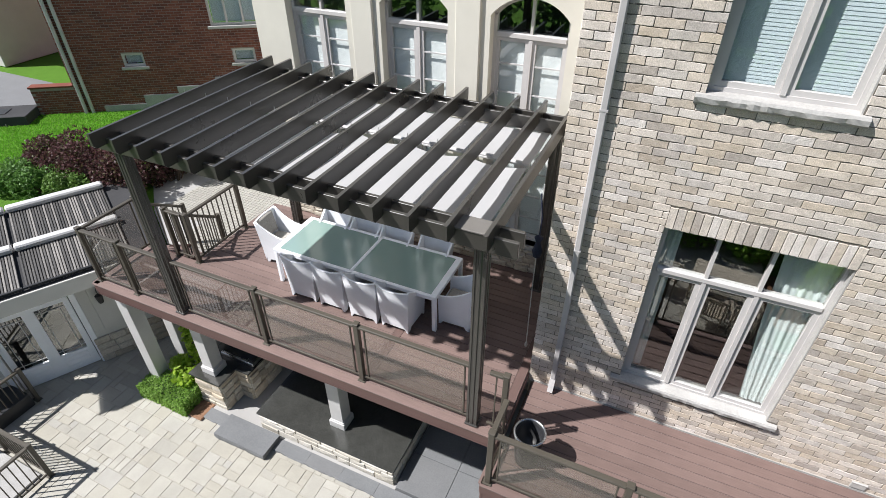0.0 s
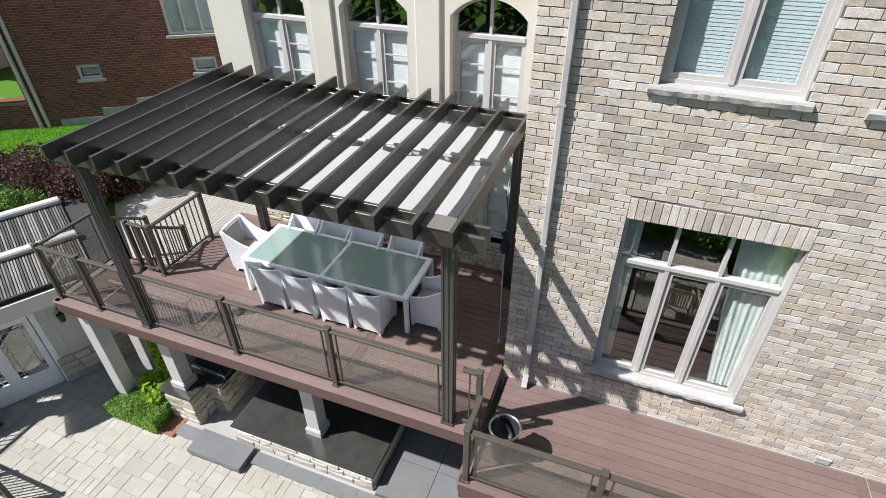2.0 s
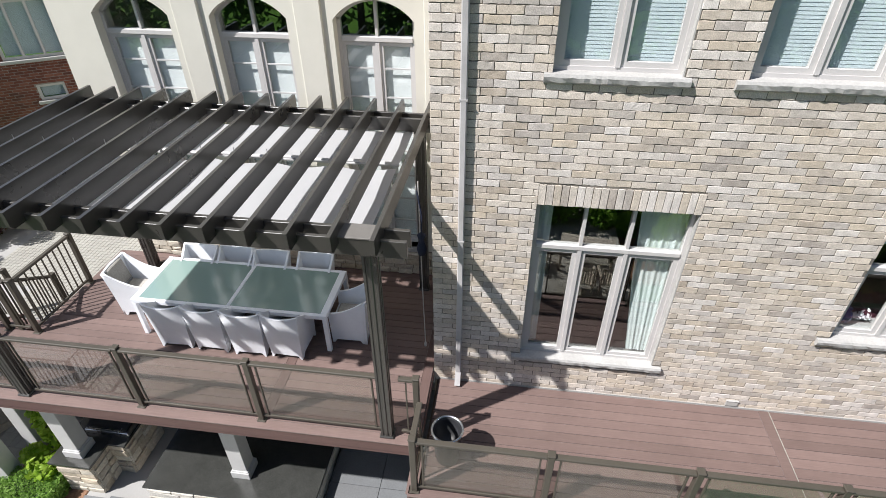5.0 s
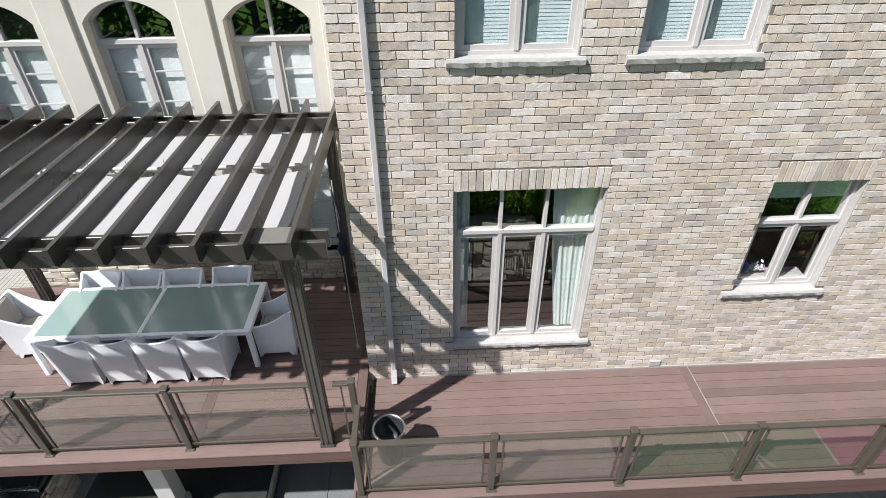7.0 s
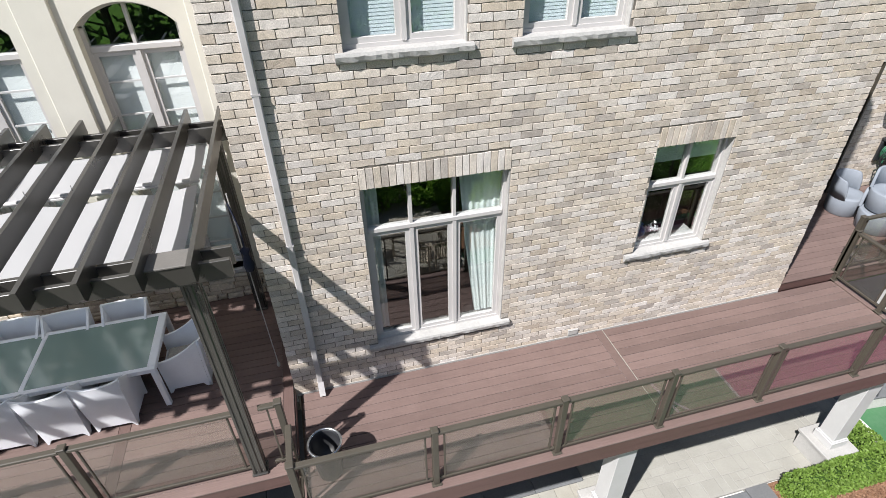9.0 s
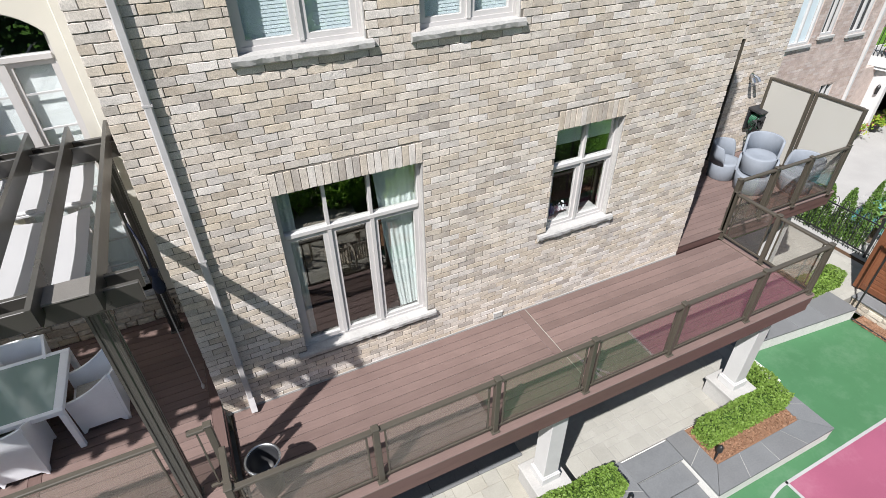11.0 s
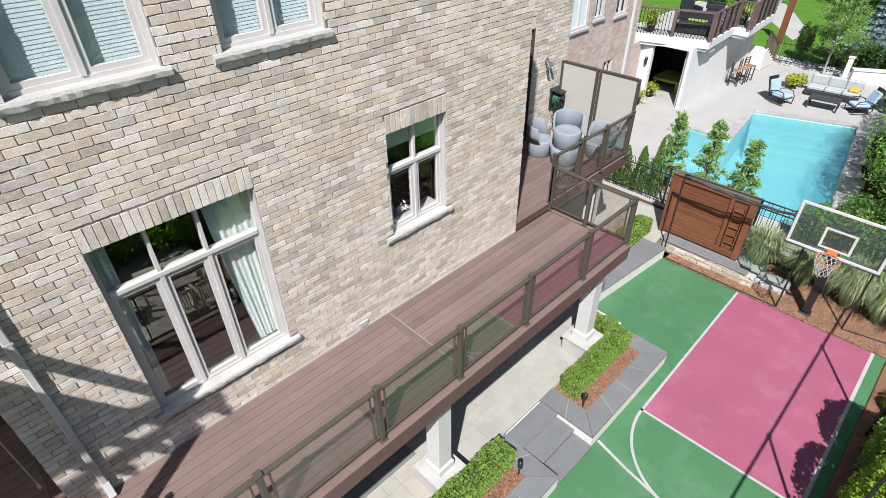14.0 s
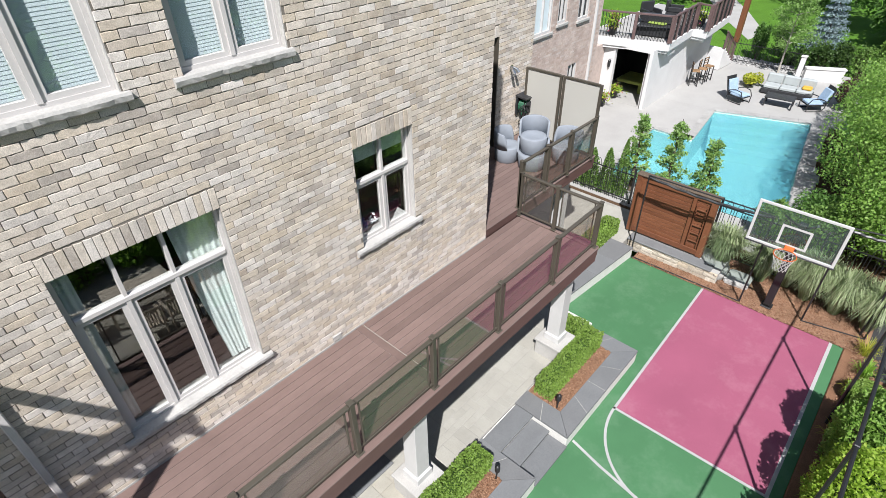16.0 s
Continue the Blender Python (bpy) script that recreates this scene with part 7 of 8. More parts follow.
tagged(part("garden_path", Geo().prism([(38.5, 9.3), (40.6, 8.9), (46, 11.6), (49.5, 13.6), (48.2, 15.2), (43.5, 12.6)], PATIO - 0.05, PATIO + 0.006), M_CONCRETE), "pale concrete garden path over the lawn", "path", kind="structure")
ps2 = thing("timber_post", "stained cedar pergola post beyond the balcony", "post", pose(37.5, 9.7, PATIO))
part("shaft", Geo().cbox(-0.15, 0.15, -0.15, 0.15, 0, 3.4, 0.02), M_CEDAR, ps2)
part("beam", Geo().cbox(-0.12, 0.12, -0.2, 4.0, 3.4, 3.65, 0.02), M_CEDAR, ps2)

for i in range(8):
    bush("boundary_shrub", "tall leafy shrub along the patio boundary", (-14 + i * 2.45, -4.2 - 0.5 * (i % 2), COURT - 0.07), (1.5, 1.2, 3.6 + 0.5 * math.sin(i * 2.1)), 2600, 0.12, L_TREE if i % 2 else L_DARK, 380 + i, clumps=22)
# garden furniture and shrubs below the walkway, mirrored in the large window
M_PALE_WOOD = surface("pale_teak", [(0.52, 0.46, 0.37)], 0.6, grain=20, bump=0.1)
gt = thing("garden_table", "pale teak garden table on the patio", "table", pose(2.75, -1.05, PATIO, 0, 0, 8))
for k in range(6):
    part("slat", Geo().cbox(-0.75, 0.75, -0.45 + k * 0.15, -0.31 + k * 0.15, 0.71, 0.74, 0.006), M_PALE_WOOD, gt)
for sx in (-0.68, 0.68):
    part("bearer", Geo().box(sx - 0.03, sx + 0.03, -0.42, 0.42, 0.64, 0.708), M_PALE_WOOD, gt)
    for sy in (-0.36, 0.36):
        part("leg", Geo().cbox(sx - 0.035, sx + 0.035, sy - 0.035, sy + 0.035, 0, 0.64, 0.005), M_PALE_WOOD, gt)
gc = thing("garden_chair", "pale teak slat-back garden armchair on the patio", "chair", pose(2.55, 0.05, PATIO, 0, 0, 6), group="garden chairs")
part("seat", Geo().cbox(-0.27, 0.27, -0.26, 0.26, 0.41, 0.45, 0.008), M_PALE_WOOD, gc)
for sx in (-0.27, 0.27):
    part("leg", Geo().box(sx - 0.022, sx + 0.022, 0.22, 0.264, 0, 0.95), M_PALE_WOOD, gc)
    part("leg", Geo().box(sx - 0.022, sx + 0.022, -0.264, -0.22, 0, 0.64), M_PALE_WOOD, gc)
    part("arm", Geo().cbox(sx - 0.035, sx + 0.035, -0.29, 0.22, 0.641, 0.665, 0.006), M_PALE_WOOD, gc)
for k in range(7):
    part("slat", Geo().box(-0.215 + k * 0.063, -0.18 + k * 0.063, 0.235, 0.25, 0.452, 0.88), M_PALE_WOOD, gc)
part("top_rail", Geo().cbox(-0.245, 0.245, 0.23, 0.258, 0.88, 0.95, 0.006), M_PALE_WOOD, gc)
copy_thing(gc, pose(3.25, 0.02, PATIO, 0, 0, -4))
copy_thing(gc, pose(1.45, -1.0, PATIO, 0, 0, 98))
for i, (x, y, r, h) in enumerate(((0.6, -3.3, 0.7, 1.3), (2.2, -3.5, 0.8, 1.4), (3.6, -3.3, 0.7, 1.3), (5.0, -3.6, 0.7, 1.4))):
    bush("leafy_shrub", "fresh green shrub along the patio edge", (x, y, COURT + 0.0), (r, r * 0.8, h), 1300, 0.09, L_BRIGHT, 390 + i, clumps=16)
# trees that stand behind the camera, mirrored in the windows
for i in range(11):
    tree("garden_tree", "tall leafy tree along the garden boundary", (-24 + i * 5.0 + 0.6 * math.sin(i * 5), -15.5 - 1.2 * (i % 3), COURT - 0.1), 12 + 2 * math.sin(i * 2.3), 3.6, 3000, 0.30, L_TREE if i % 3 else L_DARK, 400 + i, 0.06, limbs=30)

# ---- end deck things ----
def tub_chair(m, label="grey moulded plastic tub chair on the end deck"):
    c = thing("tub_chair", label, "chair", m, group="grey tub chairs")
    n, g = 36, Geo()
    part("base", Geo().lathe([(0.0, 0.0), (0.255, 0.0), (0.27, 0.015), (0.30, 0.40), (0.285, 0.425), (0.20, 0.415), (0.0, 0.40)], n), M_GREY_CHAIR, c, smooth=True)
    pts, f, m2 = [], [], 52
    for i in range(m2 + 1):
        d = -104 + 208 * i / m2
        a = math.radians(d) - math.pi / 2
        k = min(1.0, (104 - abs(d)) / 20)
        top = 0.44 + (0.36 + 0.03 * math.cos(math.radians(d))) * math.sin(k * math.pi / 2) ** 0.6
        for r, z in ((0.303, 0.38), (0.318, (top + 0.4) / 2), (0.322, top - 0.012), (0.315, top), (0.287, top), (0.280, top - 0.012), (0.268, 0.41)):
            pts.append((r * math.cos(a), r * math.sin(a), z))
    for i in range(m2):
        for k in range(7):
            f.append((i * 7 + k, (i + 1) * 7 + k, (i + 1) * 7 + (k + 1) % 7, i * 7 + (k + 1) % 7))
    f += [tuple(range(7)), tuple(m2 * 7 + k for k in range(6, -1, -1))]
    part("back_shell", g.add(pts, f), M_GREY_CHAIR, c, smooth=True)
    return c


WIDE = Matrix.Diagonal((1.10, 1.10, 0.97, 1))
t1 = tub_chair(pose(10.72, 7.42, STEP, 0, 0, -158) @ WIDE)
copy_thing(t1, pose(10.78, 6.70, STEP, 0, 0, 118) @ WIDE)
copy_thing(t1, pose(10.83, 6.74, STEP + 0.415, 0, 0, 122) @ Matrix.Diagonal((1.02, 1.02, 0.97, 1)))
copy_thing(t1, pose(11.66, 6.28, STEP, 0, 0, 75) @ WIDE)
hr = thing("hose_reel", "wall-mounted reel with a coiled green garden hose", "hose reel", pose(12.12, RY - 0.02, 1.06))
M_HOSE = surface("green_hose", [(0.03, 0.13, 0.07)], 0.45, grain=60, bump=0.05)
part("bracket", Geo().cbox(-0.22, 0.22, -0.05, 0.0, -0.22, 0.22, 0.01), M_DARK, hr)
part("hood", Geo().prism([(-0.34, 0.22), (0.0, 0.26), (0.0, 0.30), (-0.36, 0.26)], -0.22, 0.22, "x"), M_DARK, hr)
for k in range(5):
    r, o = 0.19 + 0.025 * (k % 3), 0.5 * k
    part("loose_loop", Geo().tube([(-0.20 + r * 0.6 * math.cos(2 * math.pi * i / 18 + o), -0.24 - 0.03 * k + 0.04 * math.sin(i + o), -0.10 + r * math.sin(2 * math.pi * i / 18 + o)) for i in range(19)], 0.012, 6), M_BLACK, hr, "black hose loop", smooth=True)
for k in range(7):
    part("hose_coil", Geo().tube([(-0.02 + 0.17 * math.cos(2 * math.pi * i / 20), -0.09 - 0.032 * k, 0.17 * math.sin(2 * math.pi * i / 20)) for i in range(21)], 0.016, 6), M_HOSE, hr, smooth=True)
part("drum", Geo().tube([(-0.02, -0.06, 0), (-0.02, -0.34, 0)], 0.15, 16), M_DARK, hr)
part("hose_end", Geo().tube([(-0.19, -0.2, 0.0), (-0.22, -0.22, -0.4), (-0.1, -0.2, -0.9), (-0.25, -0.25, -1.28)], 0.016, 6), M_HOSE, hr)
wl = thing("wall_lamp", "small double spotlight on the brick wall", "lamp", pose(11.62, RY - 0.02, 2.15))
part("plate", Geo().lathe([(0.0, 0.0), (0.06, 0.0), (0.06, 0.02), (0.0, 0.03)], 14), M_CHROME, wl).matrix_basis = pose(0, 0.01, 0, 90, 0, 0)
for x in (-0.07, 0.07):
    part("spot_head", Geo().tube([(x * 0.3, -0.03, 0), (x, -0.10, -0.04), (x * 1.2, -0.17, -0.12)], 0.035, 10, 0.05), M_CHROME, wl)

# ---- pool house at the patio's far side ----
PH = Matrix.Translation((-10.03, 4.61, PATIO)) @ Matrix.Rotation(radians(60.7), 4, "Z")
ph = thing("pool_house", "grey stucco pool house with white double doors", "house", PH)
part("wall", holed(-2.0, 1.75, 0, 2.6, [(-1.50, 0.02, 0.0, 2.0)], 0, 0.25, Geo()), M_GREY_STUCCO, ph)
part("low_wall", Geo().box(-5.5, -2.002, 0, 0.25, 0, 1.9), M_GREY_STUCCO, ph)
part("side_wall", Geo().box(1.50, 1.75, 0.25, 2.0, 0, 2.6), M_GREY_STUCCO, ph)
part("rear_wall", Geo().box(-2.0, 1.75, 2.0, 2.2, 0, 2.9), M_GREY_STUCCO, ph)
part("trim_panel", Geo().cbox(0.35, 1.55, -0.03, -0.002, 0.85, 2.2, 0.01), M_GREY_STUCCO, ph)
part("cornice", Geo().cbox(-1.99, 1.82, -0.08, -0.002, 2.30, 2.42, 0.02), M_GREY_STUCCO, ph)
rng = random.Random(91)
for k in range(4):
    s = 0.06
    while s < 1.72:
        w = min(rng.uniform(0.22, 0.5), 1.74 - s)
        if w > 0.06:
            part("stone", Geo().cbox(s, s + w - 0.012, -0.05 - rng.uniform(0, 0.03), -0.002, 0.0 + k * 0.175, k * 0.175 + 0.163, 0.015), M_STONE, ph)
        s += w
part("inner_room", Geo().box(-1.98, 1.4, 1.88, 1.98, 0, 2.5).box(-1.98, 1.4, 0.26, 1.87, 0.0, 0.02), M_DIM_ROOM, ph)
for i, (a, b) in enumerate(((-1.48, -0.74), (-0.74, 0.0))):
    d = part("door", Geo().box(a, a + 0.11, 0.05, 0.10, 0.02, 1.98).box(b - 0.11, b, 0.05, 0.10, 0.02, 1.98).box(a + 0.11, b - 0.11, 0.05, 0.10, 0.02, 0.52).box(a + 0.11, b - 0.11, 0.05, 0.10, 1.86, 1.98), M_RESIN, ph, "white glazed door")
    part("pane", Geo().box(a + 0.11, b - 0.11, 0.072, 0.078, 0.52, 1.86), G_WINDOW, d).visible_shadow = False
    for x in (a + 0.20, b - 0.20):
        part("glazing_bar", Geo().box(x - 0.007, x + 0.007, 0.06, 0.07, 0.52, 1.86), M_WHITE, d)
    for z in (0.63, 1.75):
        part("glazing_bar", Geo().box(a + 0.11, b - 0.11, 0.058, 0.071, z - 0.007, z + 0.007), M_WHITE, d)
    for k in range(3):
        part("panel_line", Geo().cbox(a + 0.14, b - 0.14, 0.035, 0.049, 0.10 + k * 0.13, 0.19 + k * 0.13, 0.006), M_RESIN, d)
part("door_casing", Geo().cbox(-1.62, -1.505, -0.03, 0.02, 0, 2.12, 0.008).cbox(0.025, 0.14, -0.03, 0.02, 0, 2.12, 0.008).cbox(-1.505, 0.025, -0.03, 0.02, 2.005, 2.12, 0.008), M_RESIN, ph)
part("roof", Geo().prism([(-0.62, 2.60), (2.25, 2.981), (2.25, 3.108), (-0.62, 2.74)], -1.95, 1.95, "x"), M_ASPHALT, ph)
part("low_roof", Geo().prism([(-0.05, 1.9), (2.2, 1.93), (2.2, 2.01), (-0.05, 1.98)], -5.9, -2.01, "x"), M_ASPHALT, ph)
part("fascia", Geo().cbox(-1.97, 1.97, -0.66, -0.622, 2.42, 2.76, 0.01), M_GREY_STUCCO, ph)
# the one pale tone paints sun sheen on tubes picked at random
M_MAT = surface("heater_mat_with_sheen", [(0.075, 0.072, 0.068), (0.10, 0.096, 0.09), (0.28, 0.265, 0.245), (0.085, 0.082, 0.078), (0.065, 0.063, 0.06)], 0.5, grain=60, bump=0.1)
SL = math.atan2(0.58, 4.52)
mat_tube = Geo().cbox(0, 0.038, 0.06, 1.19, 0.005, 0.034, 0.007).mesh("tube", M_MAT)
for row, y0 in enumerate((-0.55, 0.86)):
    for a, b in ((-2.28, -0.50), (-0.42, 1.42)):
        p = thing("solar_mat", "ribbed black pool-heating mat with white header pipes on the roof", "solar panel", PH @ pose(0, y0, 2.77 + (y0 + 0.62) * 0.1283, math.degrees(SL), 0, 0), group="solar mats")
        n = int((b - a) / 0.05)
        for i in range(n):
            piece("tube", mat_tube, pose(a + (b - a) * i / n, 0, RNG.uniform(-0.003, 0.003)), p)
        part("header_pipe", Geo().tube([(a - 0.04, 0.03, 0.03), (b + 0.02, 0.03, 0.03)], 0.03, 8), M_DARK, p)
        part("header_pipe", Geo().cbox(a - 0.03, b + 0.02, 1.18, 1.36, 0.02, 0.15, 0.03), M_WHITE, p)
ln = thing("wall_lantern", "black iron lantern on the pool house wall", "lamp", PH @ pose(0.53, -0.035, 1.85))
part("bracket", Geo().tube([(0, 0, 0.1), (0, -0.12, 0.16), (0, -0.14, 0.05)], 0.012, 6), M_BLACK, ln)
part("cage", Geo().lathe([(0.0, -0.20), (0.05, -0.18), (0.075, 0.02), (0.03, 0.05), (0.0, 0.07)], 6, (0, -0.14, 0)), M_BLACK, ln)

# railings and landing by the pool house
ld = thing("landing", "dark grey landing step by the pool house", "step", pose(-10.3, 2.75, PATIO))
part("block", Geo().cbox(-0.9, 0.05, -0.35, 0.45, 0.0, 0.34, 0.012), M_DARK, ld)
guard((-10.32, 3.30), (-10.32, 1.8), PATIO, [0, 1.5], "dark bronze baluster railing by the landing", infill="bar", h=0.95)
guard((-8.44, 2.25), (-10.9, 2.25), PATIO, [0, 1.23, 2.46], "dark bronze baluster railing round the light well", infill="bar", h=0.95)
guard((-8.44, 2.25), (-8.44, -0.6), PATIO, [0, 1.4, 2.85], "dark bronze baluster railing round the light well", infill="bar", h=0.95, first=False)
lwl = thing("well_cover", "pale grey slab cover inside the railing", "cover", pose(-9.7, 0.8, PATIO))
for i in range(3):
    part("slab", Geo().cbox(-1.15, 1.1, -1.3 + i * 0.9, -0.42 + i * 0.9, 0.004, 0.05, 0.008), M_COPING, lwl)

# ---- side yard, lawn and the red brick house ----
YARD = -0.38
tagged(part("side_path", Geo().prism([(-8.9, 6.42), (-7.16, 6.42), (-7.16, 8.08), (-6.75, 8.08), (-6.75, 18), (-11.4, 18), (-11.4, 8.3), (-10.2, 7.25)], PATIO - 0.2, YARD), M_CONCRETE), "pale raised path beside the deck stair", "path", kind="structure")
tiles = Geo()
for i in range(33):
    for j in range(-9, 34):
        if j < 0 and i < 15:
            continue
        tiles.box(-10.1 + i * 0.09, -10.02 + i * 0.09, 7.35 + j * 0.09, 7.43 + j * 0.09, YARD, YARD + 0.012)
tagged(part("path_tiles", tiles, M_FLAG), "small pale paving setts on the raised path", "paving", kind="stuff")
tagged(part("planting_bed", Geo().prism([(-11.3, 7.19), (-15.05, 0.5), (-40, 0.5), (-40, 7.19)][::-1], PATIO - 0.2, YARD - 0.06), M_GRASS_BED), "green lawn strip behind the pool house", "lawn", kind="structure")
tagged(part("side_lawn", Geo().box(-60, -10.22, 7.2, 60, PATIO - 0.2, YARD - 0.02), M_GRASS_BED), "bright green side lawn", "lawn", kind="structure")
blades = Geo()
rng = random.Random(55)
for _ in range(48000):
    x, y = rng.uniform(-19.5, -11.8), rng.uniform(7.3, 12.5)
    a = rng.uniform(0, 6.28)
    d = Vector((math.cos(a) * 0.012, math.sin(a) * 0.012, 0))
    blades.add([(x - d.y, y + d.x, YARD - 0.02), (x + d.y, y - d.x, YARD - 0.02), (x + d.x * 2, y + d.y * 2, YARD + 0.025)], [(0, 1, 2)])
tagged(part("lawn_grass", blades, L_LAWN), "short bright grass blades on the side lawn", "grass", kind="stuff")
for i, (x, y, r, h) in enumerate(((-11.4, 7.75, 0.95, 1.25), (-12.6, 7.6, 1.0, 1.3), (-10.9, 8.6, 0.8, 1.1), (-13.8, 7.6, 0.9, 1.0), (-10.7, 9.6, 0.7, 0.9))):
    bush("barberry_shrub", "dark purple-leaved barberry shrub at the lawn edge", (x, y, YARD - 0.12), (r, r * 0.8, h), 5200, 0.050, L_PURPLE, 500 + i, clumps=18)

for i, (x, y, r, h) in enumerate(((-13.6, 6.75, 0.8, 0.8), (-12.5, 6.85, 0.6, 0.75), (-14.6, 6.6, 0.8, 0.7), (-15.6, 6.4, 0.9, 0.8))):
    bush("leafy_shrub", "low olive green shrub behind the pool house roof", (x, y, YARD - 0.08), (r, r * 0.7, h), 3600, 0.045, L_BOX if i % 2 else L_TREE, 510 + i, clumps=16)

M_PALE_MORTAR = surface("weathered_mortar", [(0.30, 0.26, 0.235)], 0.95, grain=90, bump=0.2, spec=0.1)
RB = Matrix.Translation((-16.8, 10.9, YARD - 0.1)) @ Matrix.Rotation(radians(34), 4, "Z")
rb = thing("red_brick_house", "red brick house across the side lawn", "house", RB)
OPEN = [(4.2, 5.7, 2.62, 4.1), (1.31, 1.96, 1.49, 1.90), (4.67, 5.37, 1.46, 1.90)]
part("wall", holed(-0.42, 12, 0, 6.5, OPEN, 0.012, 0.3, Geo()), M_PALE_MORTAR, rb)
part("low_wall", Geo().box(-1.70, -0.422, 0.012, 0.25, 0, 0.94), M_PALE_MORTAR, rb)
part("wall_cap", Geo().cbox(-1.74, -0.424, -0.03, 0.29, 0.942, 1.0, 0.01), M_RED_BRICK, rb)
part("foundation", Geo().cbox(0.30, 1.6, -0.05, -0.004, 0, 0.29, 0.01).cbox(1.6, 2.7, -0.05, -0.004, 0, 0.57, 0.01).cbox(2.7, 3.95, -0.05, -0.004, 0, 0.80, 0.01).cbox(3.95, 12.0, -0.05, -0.004, 0, 1.04, 0.01), M_COPING, rb)
part("side_wall", Geo().box(-0.42, -0.17, 0.3, 8, 0, 6.5), M_RED_BRICK, rb)
courses = Geo()
rng = random.Random(29)
for k in range(58):
    z = 0.02 + k * 0.0765
    x0 = -1.70 if z < 0.86 else -0.42
    x = -1.70 + (k % 2) * 0.11
    while x < 9.0:
        for u, v in cut_run(max(x, x0), x + 0.206, z, 0.063, OPEN):
            courses.box(u, v, 0.006 + rng.uniform(0, 0.003), 0.03, z, z + 0.063)
        x += 0.219
tagged(part("brick_facing", courses, M_RED_BRICK, rb), kind="stuff")
for a, b, c, d in OPEN:
    w = part("window", Geo().box(a, a + 0.07, 0.05, 0.12, c, d).box(b - 0.07, b, 0.05, 0.12, c, d).box(a + 0.07, b - 0.07, 0.05, 0.12, c, c + 0.07).box(a + 0.07, b - 0.07, 0.05, 0.12, d - 0.07, d), M_FRAME, rb)
    if b - a > 1:
        for q in (1, 2):
            x = a + (b - a) * q / 3
            part("mullion", Geo().box(x - 0.03, x + 0.03, 0.05, 0.12, c + 0.07, d - 0.07), M_FRAME, w)
    part("pane", Geo().box(a + 0.07, b - 0.07, 0.085, 0.09, c + 0.07, d - 0.07), G_ARCH, w).visible_shadow = False
    part("blind", Geo().box(a + 0.07, b - 0.07, 0.20, 0.21, c + 0.07, d - 0.07), M_BLIND, w)
    part("sill", Geo().cbox(a - 0.08, b + 0.08, -0.07, 0.05, c - 0.09, c, 0.01), M_SILL, w)
for x in (-0.34, -0.13):
    part("downspout", Geo().cbox(x, x + 0.09, -0.09, -0.01, 0.0, 6.5, 0.01), M_SPOUT, rb)
tagged(part("driveway", Geo().prism([(-40, 8.5), (-18.3, 8.9), (-19.5, 12), (-40, 12)], YARD - 0.2, YARD + 0.06), M_BLUESTONE), "grey worn drive beside the red brick house", "path", kind="structure")
lp = thing("landing_step", "concrete landing by the red brick house, shade put into its dark colour", "step", RB @ pose(-2.5, -0.25, 0.08))
# asphalt tone stands for the shade lying on the concrete
part("block", Geo().cbox(-0.9, 0.78, -0.55, 0.45, 0.0, 0.30, 0.015), M_ASPHALT, lp)
part("mat", Geo().cbox(-0.55, 0.10, -0.30, 0.15, 0.302, 0.32, 0.004), M_DARK, lp, "black rubber mat")
gb = thing("outbuilding", "pale grey garage beyond the red brick house", "building", pose(-26, 12.5, YARD))
part("wall", Geo().cbox(-6, 2, 0, 5, 0, 3.2, 0.02), M_GREY_STUCCO, gb)
part("roof", Geo().cbox(-6.3, 2.3, -0.4, 5.3, 3.2, 3.45, 0.03), M_DARK, gb)


# ---- bricks of the house walls ----
def brick_mesh(L, H, D, rng, mat=M_BRICK):
    """A tumbled brick: a proud face with chipped, wavering edges."""
    def j(a=0.0042):
        return rng.uniform(-a, a)
    k = 7 if L > 0.15 else 3
    low = [(L * i / k + j(0.002), j(0.0016), j()) for i in range(k + 1)]
    top = [(L * i / k + j(0.002), 0.001 + j(0.0016), H + j()) for i in range(k, -1, -1)]
    ring = low + top
    n = len(ring)
    c = 0.0032
    face = [(min(max(x, c), L - c), y, z + (c if i <= k else -c) * rng.uniform(0.6, 1.3)) for i, (x, y, z) in enumerate(ring)]
    edge = [(x, y + 0.0016, z) for x, y, z in ring]
    sides = [(i, n + i, n + (i + 1) % n, (i + 1) % n) for i in range(n)]
    return face + edge + [(x, D, z) for x, y, z in ring], [tuple(range(n))] + sides + [tuple(n + v for v in f) for f in sides]


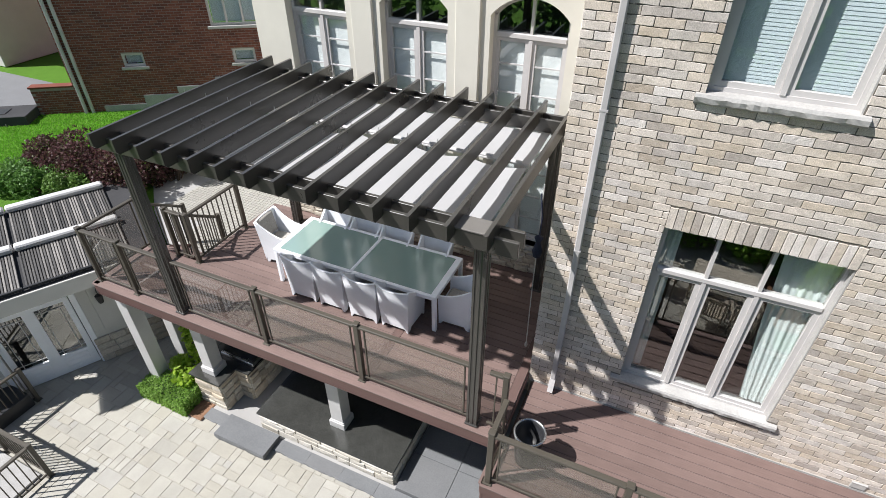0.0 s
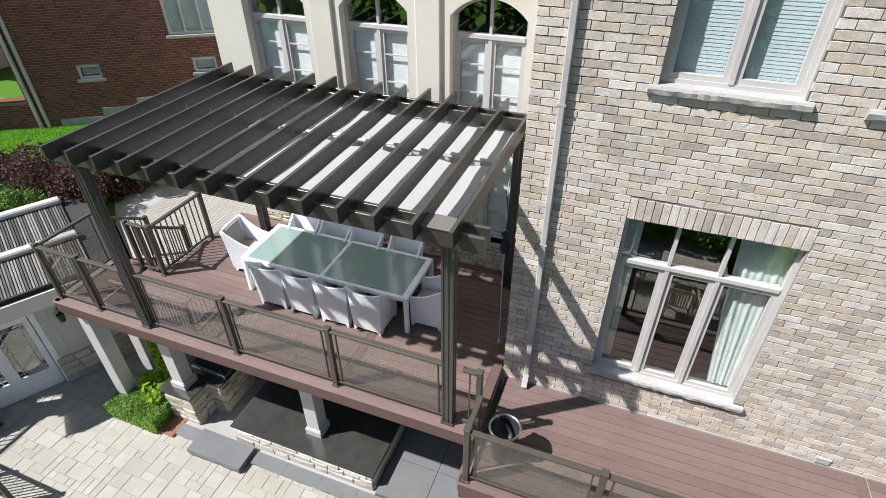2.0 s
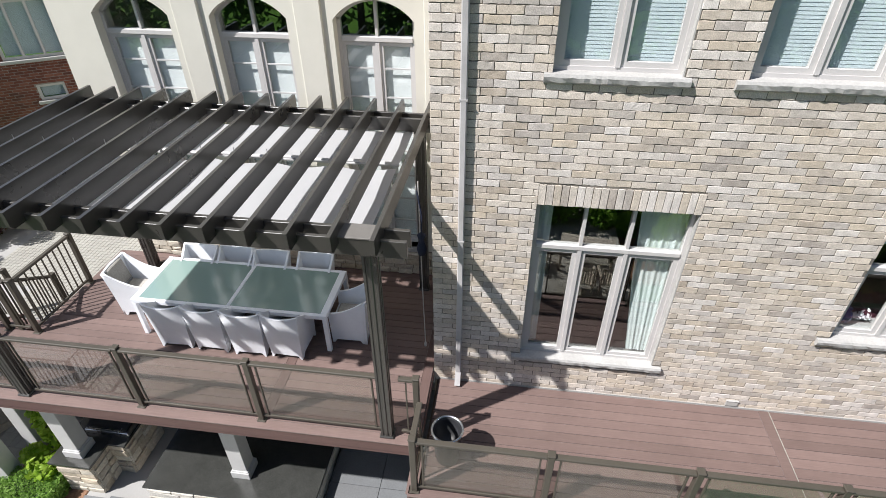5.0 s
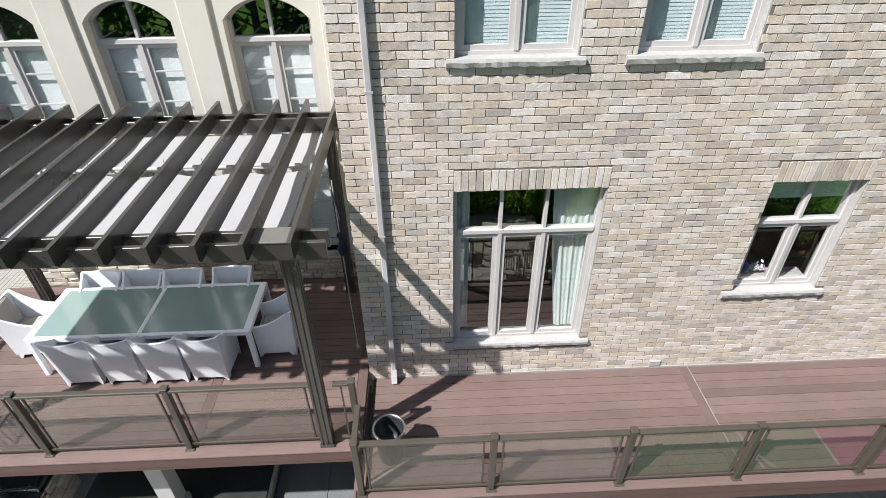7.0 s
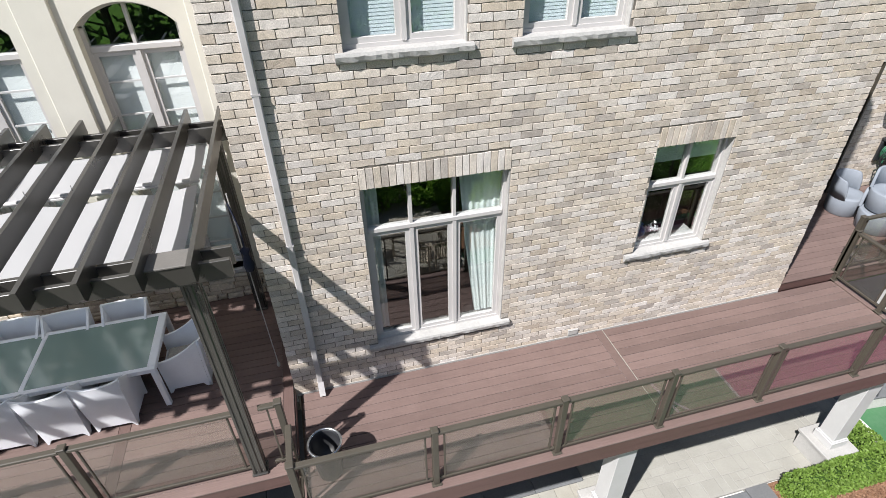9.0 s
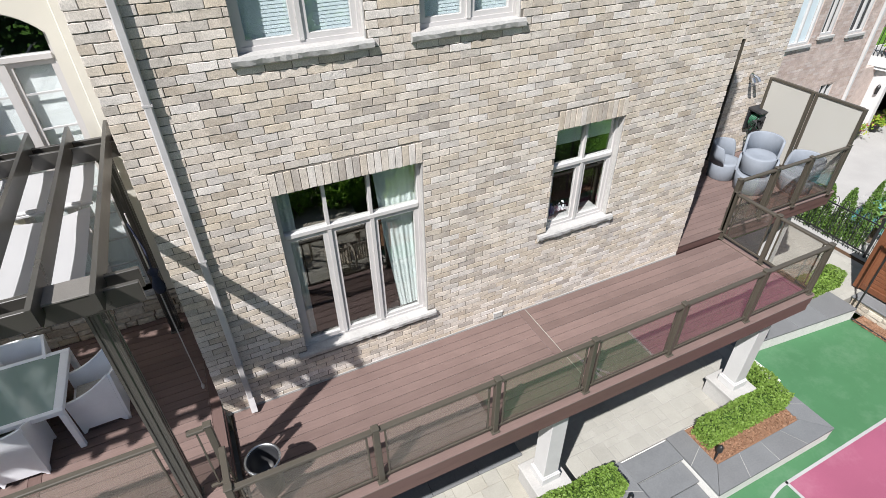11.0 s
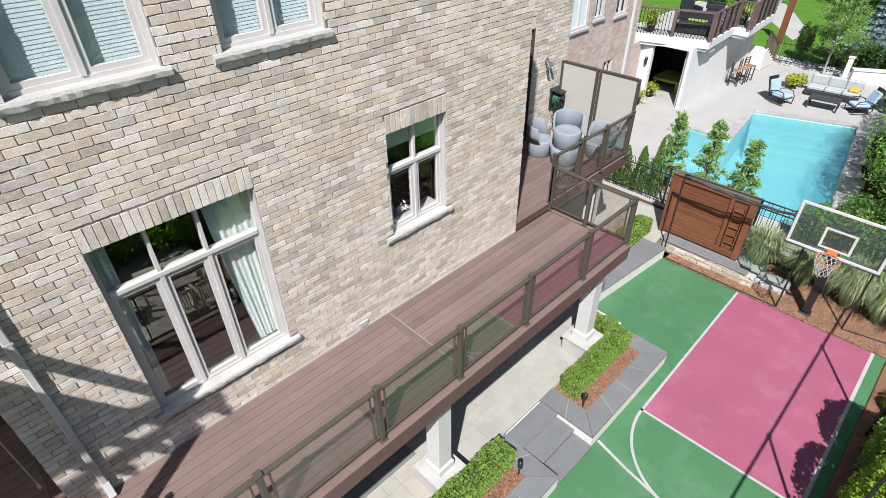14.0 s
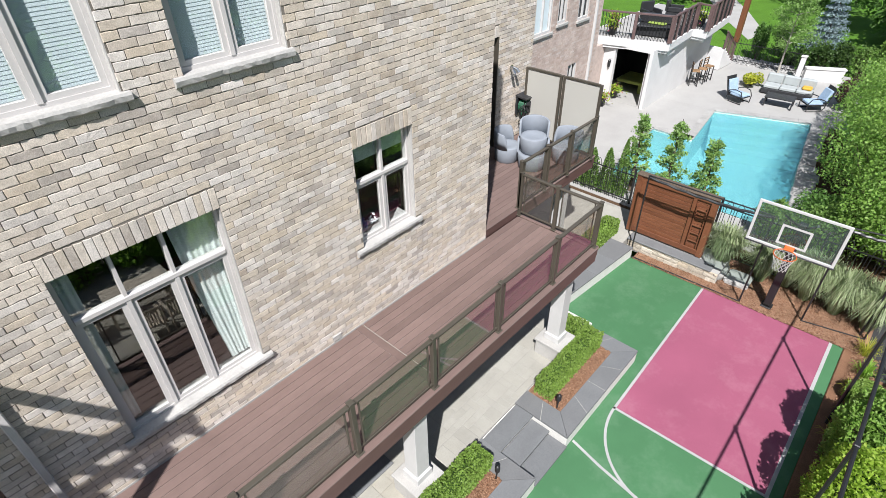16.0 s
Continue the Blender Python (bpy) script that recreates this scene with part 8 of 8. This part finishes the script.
def brickwork(parent, x0, x1, z0, z1, y, holes, soldiers, single, seed, bl=0.2585, bh=0.0795, jx=0.0085, jz=0.0095, depth=0.10):
    """Running bond, cut round openings; bricks in the stretch 'single' are pieces of their own."""
    rng = random.Random(seed)
    shapes = []
    for i in range(6):
        pts, fs = brick_mesh(bl, bh, depth, rng)
        shapes.append(Geo().add(pts, fs).mesh("brick", M_BRICK))
    rest = Geo()
    px, pz = bl + jx, bh + jz
    blocks = [(*h, ) for h in holes] + [(*s, ) for s in soldiers]
    row = 0
    z = z0
    while z < z1 - 0.03:
        free = [(x0, x1)]
        for h in blocks:
            if h[2] < z + bh * 0.5 < h[3]:
                nf = []
                for a, b in free:
                    if h[1] <= a or h[0] >= b:
                        nf.append((a, b))
                    else:
                        if h[0] - a > 0.02:
                            nf.append((a, h[0]))
                        if b - h[1] > 0.02:
                            nf.append((h[1], b))
                free = nf
        off = (row % 2) * px / 2 + rng.uniform(-0.008, 0.008)
        for a, b in free:
            x = x0 - off - px
            while x < b:
                u, v = max(x, a if a == x0 else a + 0.0), min(x + bl, b)
                if v - u > 0.03:
                    cx = (u + v) / 2
                    dy = rng.uniform(-0.003, 0.003)
                    if v - u > bl - 0.001 and single[0] < cx < single[1] and single[2] < z < single[3]:
                        piece("brick", shapes[rng.randrange(6)], pose(u, y + dy, z, 0, rng.uniform(-0.25, 0.25), 0), parent)
                    else:
                        pts, fs = brick_mesh(v - u, bh, depth, rng)
                        rest.m = Matrix.Translation((u, y + dy, z))
                        rest.add(pts, fs)
                x += px
        z += pz
        row += 1
    for s in soldiers:
        n = max(1, round((s[1] - s[0]) / pz))
        w = (s[1] - s[0]) / n
        for i in range(n):
            pts, fs = brick_mesh(w - jx, s[3] - s[2] - jz, depth, rng)
            rest.m = Matrix.Translation((s[0] + i * w + jx / 2, y - 0.006 + rng.uniform(-0.003, 0.003), s[2] + 0.002))
            rest.add(pts, fs)
    tagged(part("brick_facing", rest, M_BRICK, parent), kind="stuff")


brickwork(wall_south, BX0, BX1, 0.0, 5.6, WALL_Y, [(h[0] - 0.002, h[1] + 0.002, h[2] - 0.13, h[3]) for h in HOLES[:1]] + HOLES[1:] + SILLS, SOLDIER[:2], (BX0, BX1, 3.46, 4.36), 3)
brickwork(wall_recess, BX1, 12.55, STEP, 5.2, RY, [RDOOR], [(RDOOR[0], RDOOR[1], RDOOR[3], RDOOR[3] + 0.26)], (0, 0, 0, 0), 4)
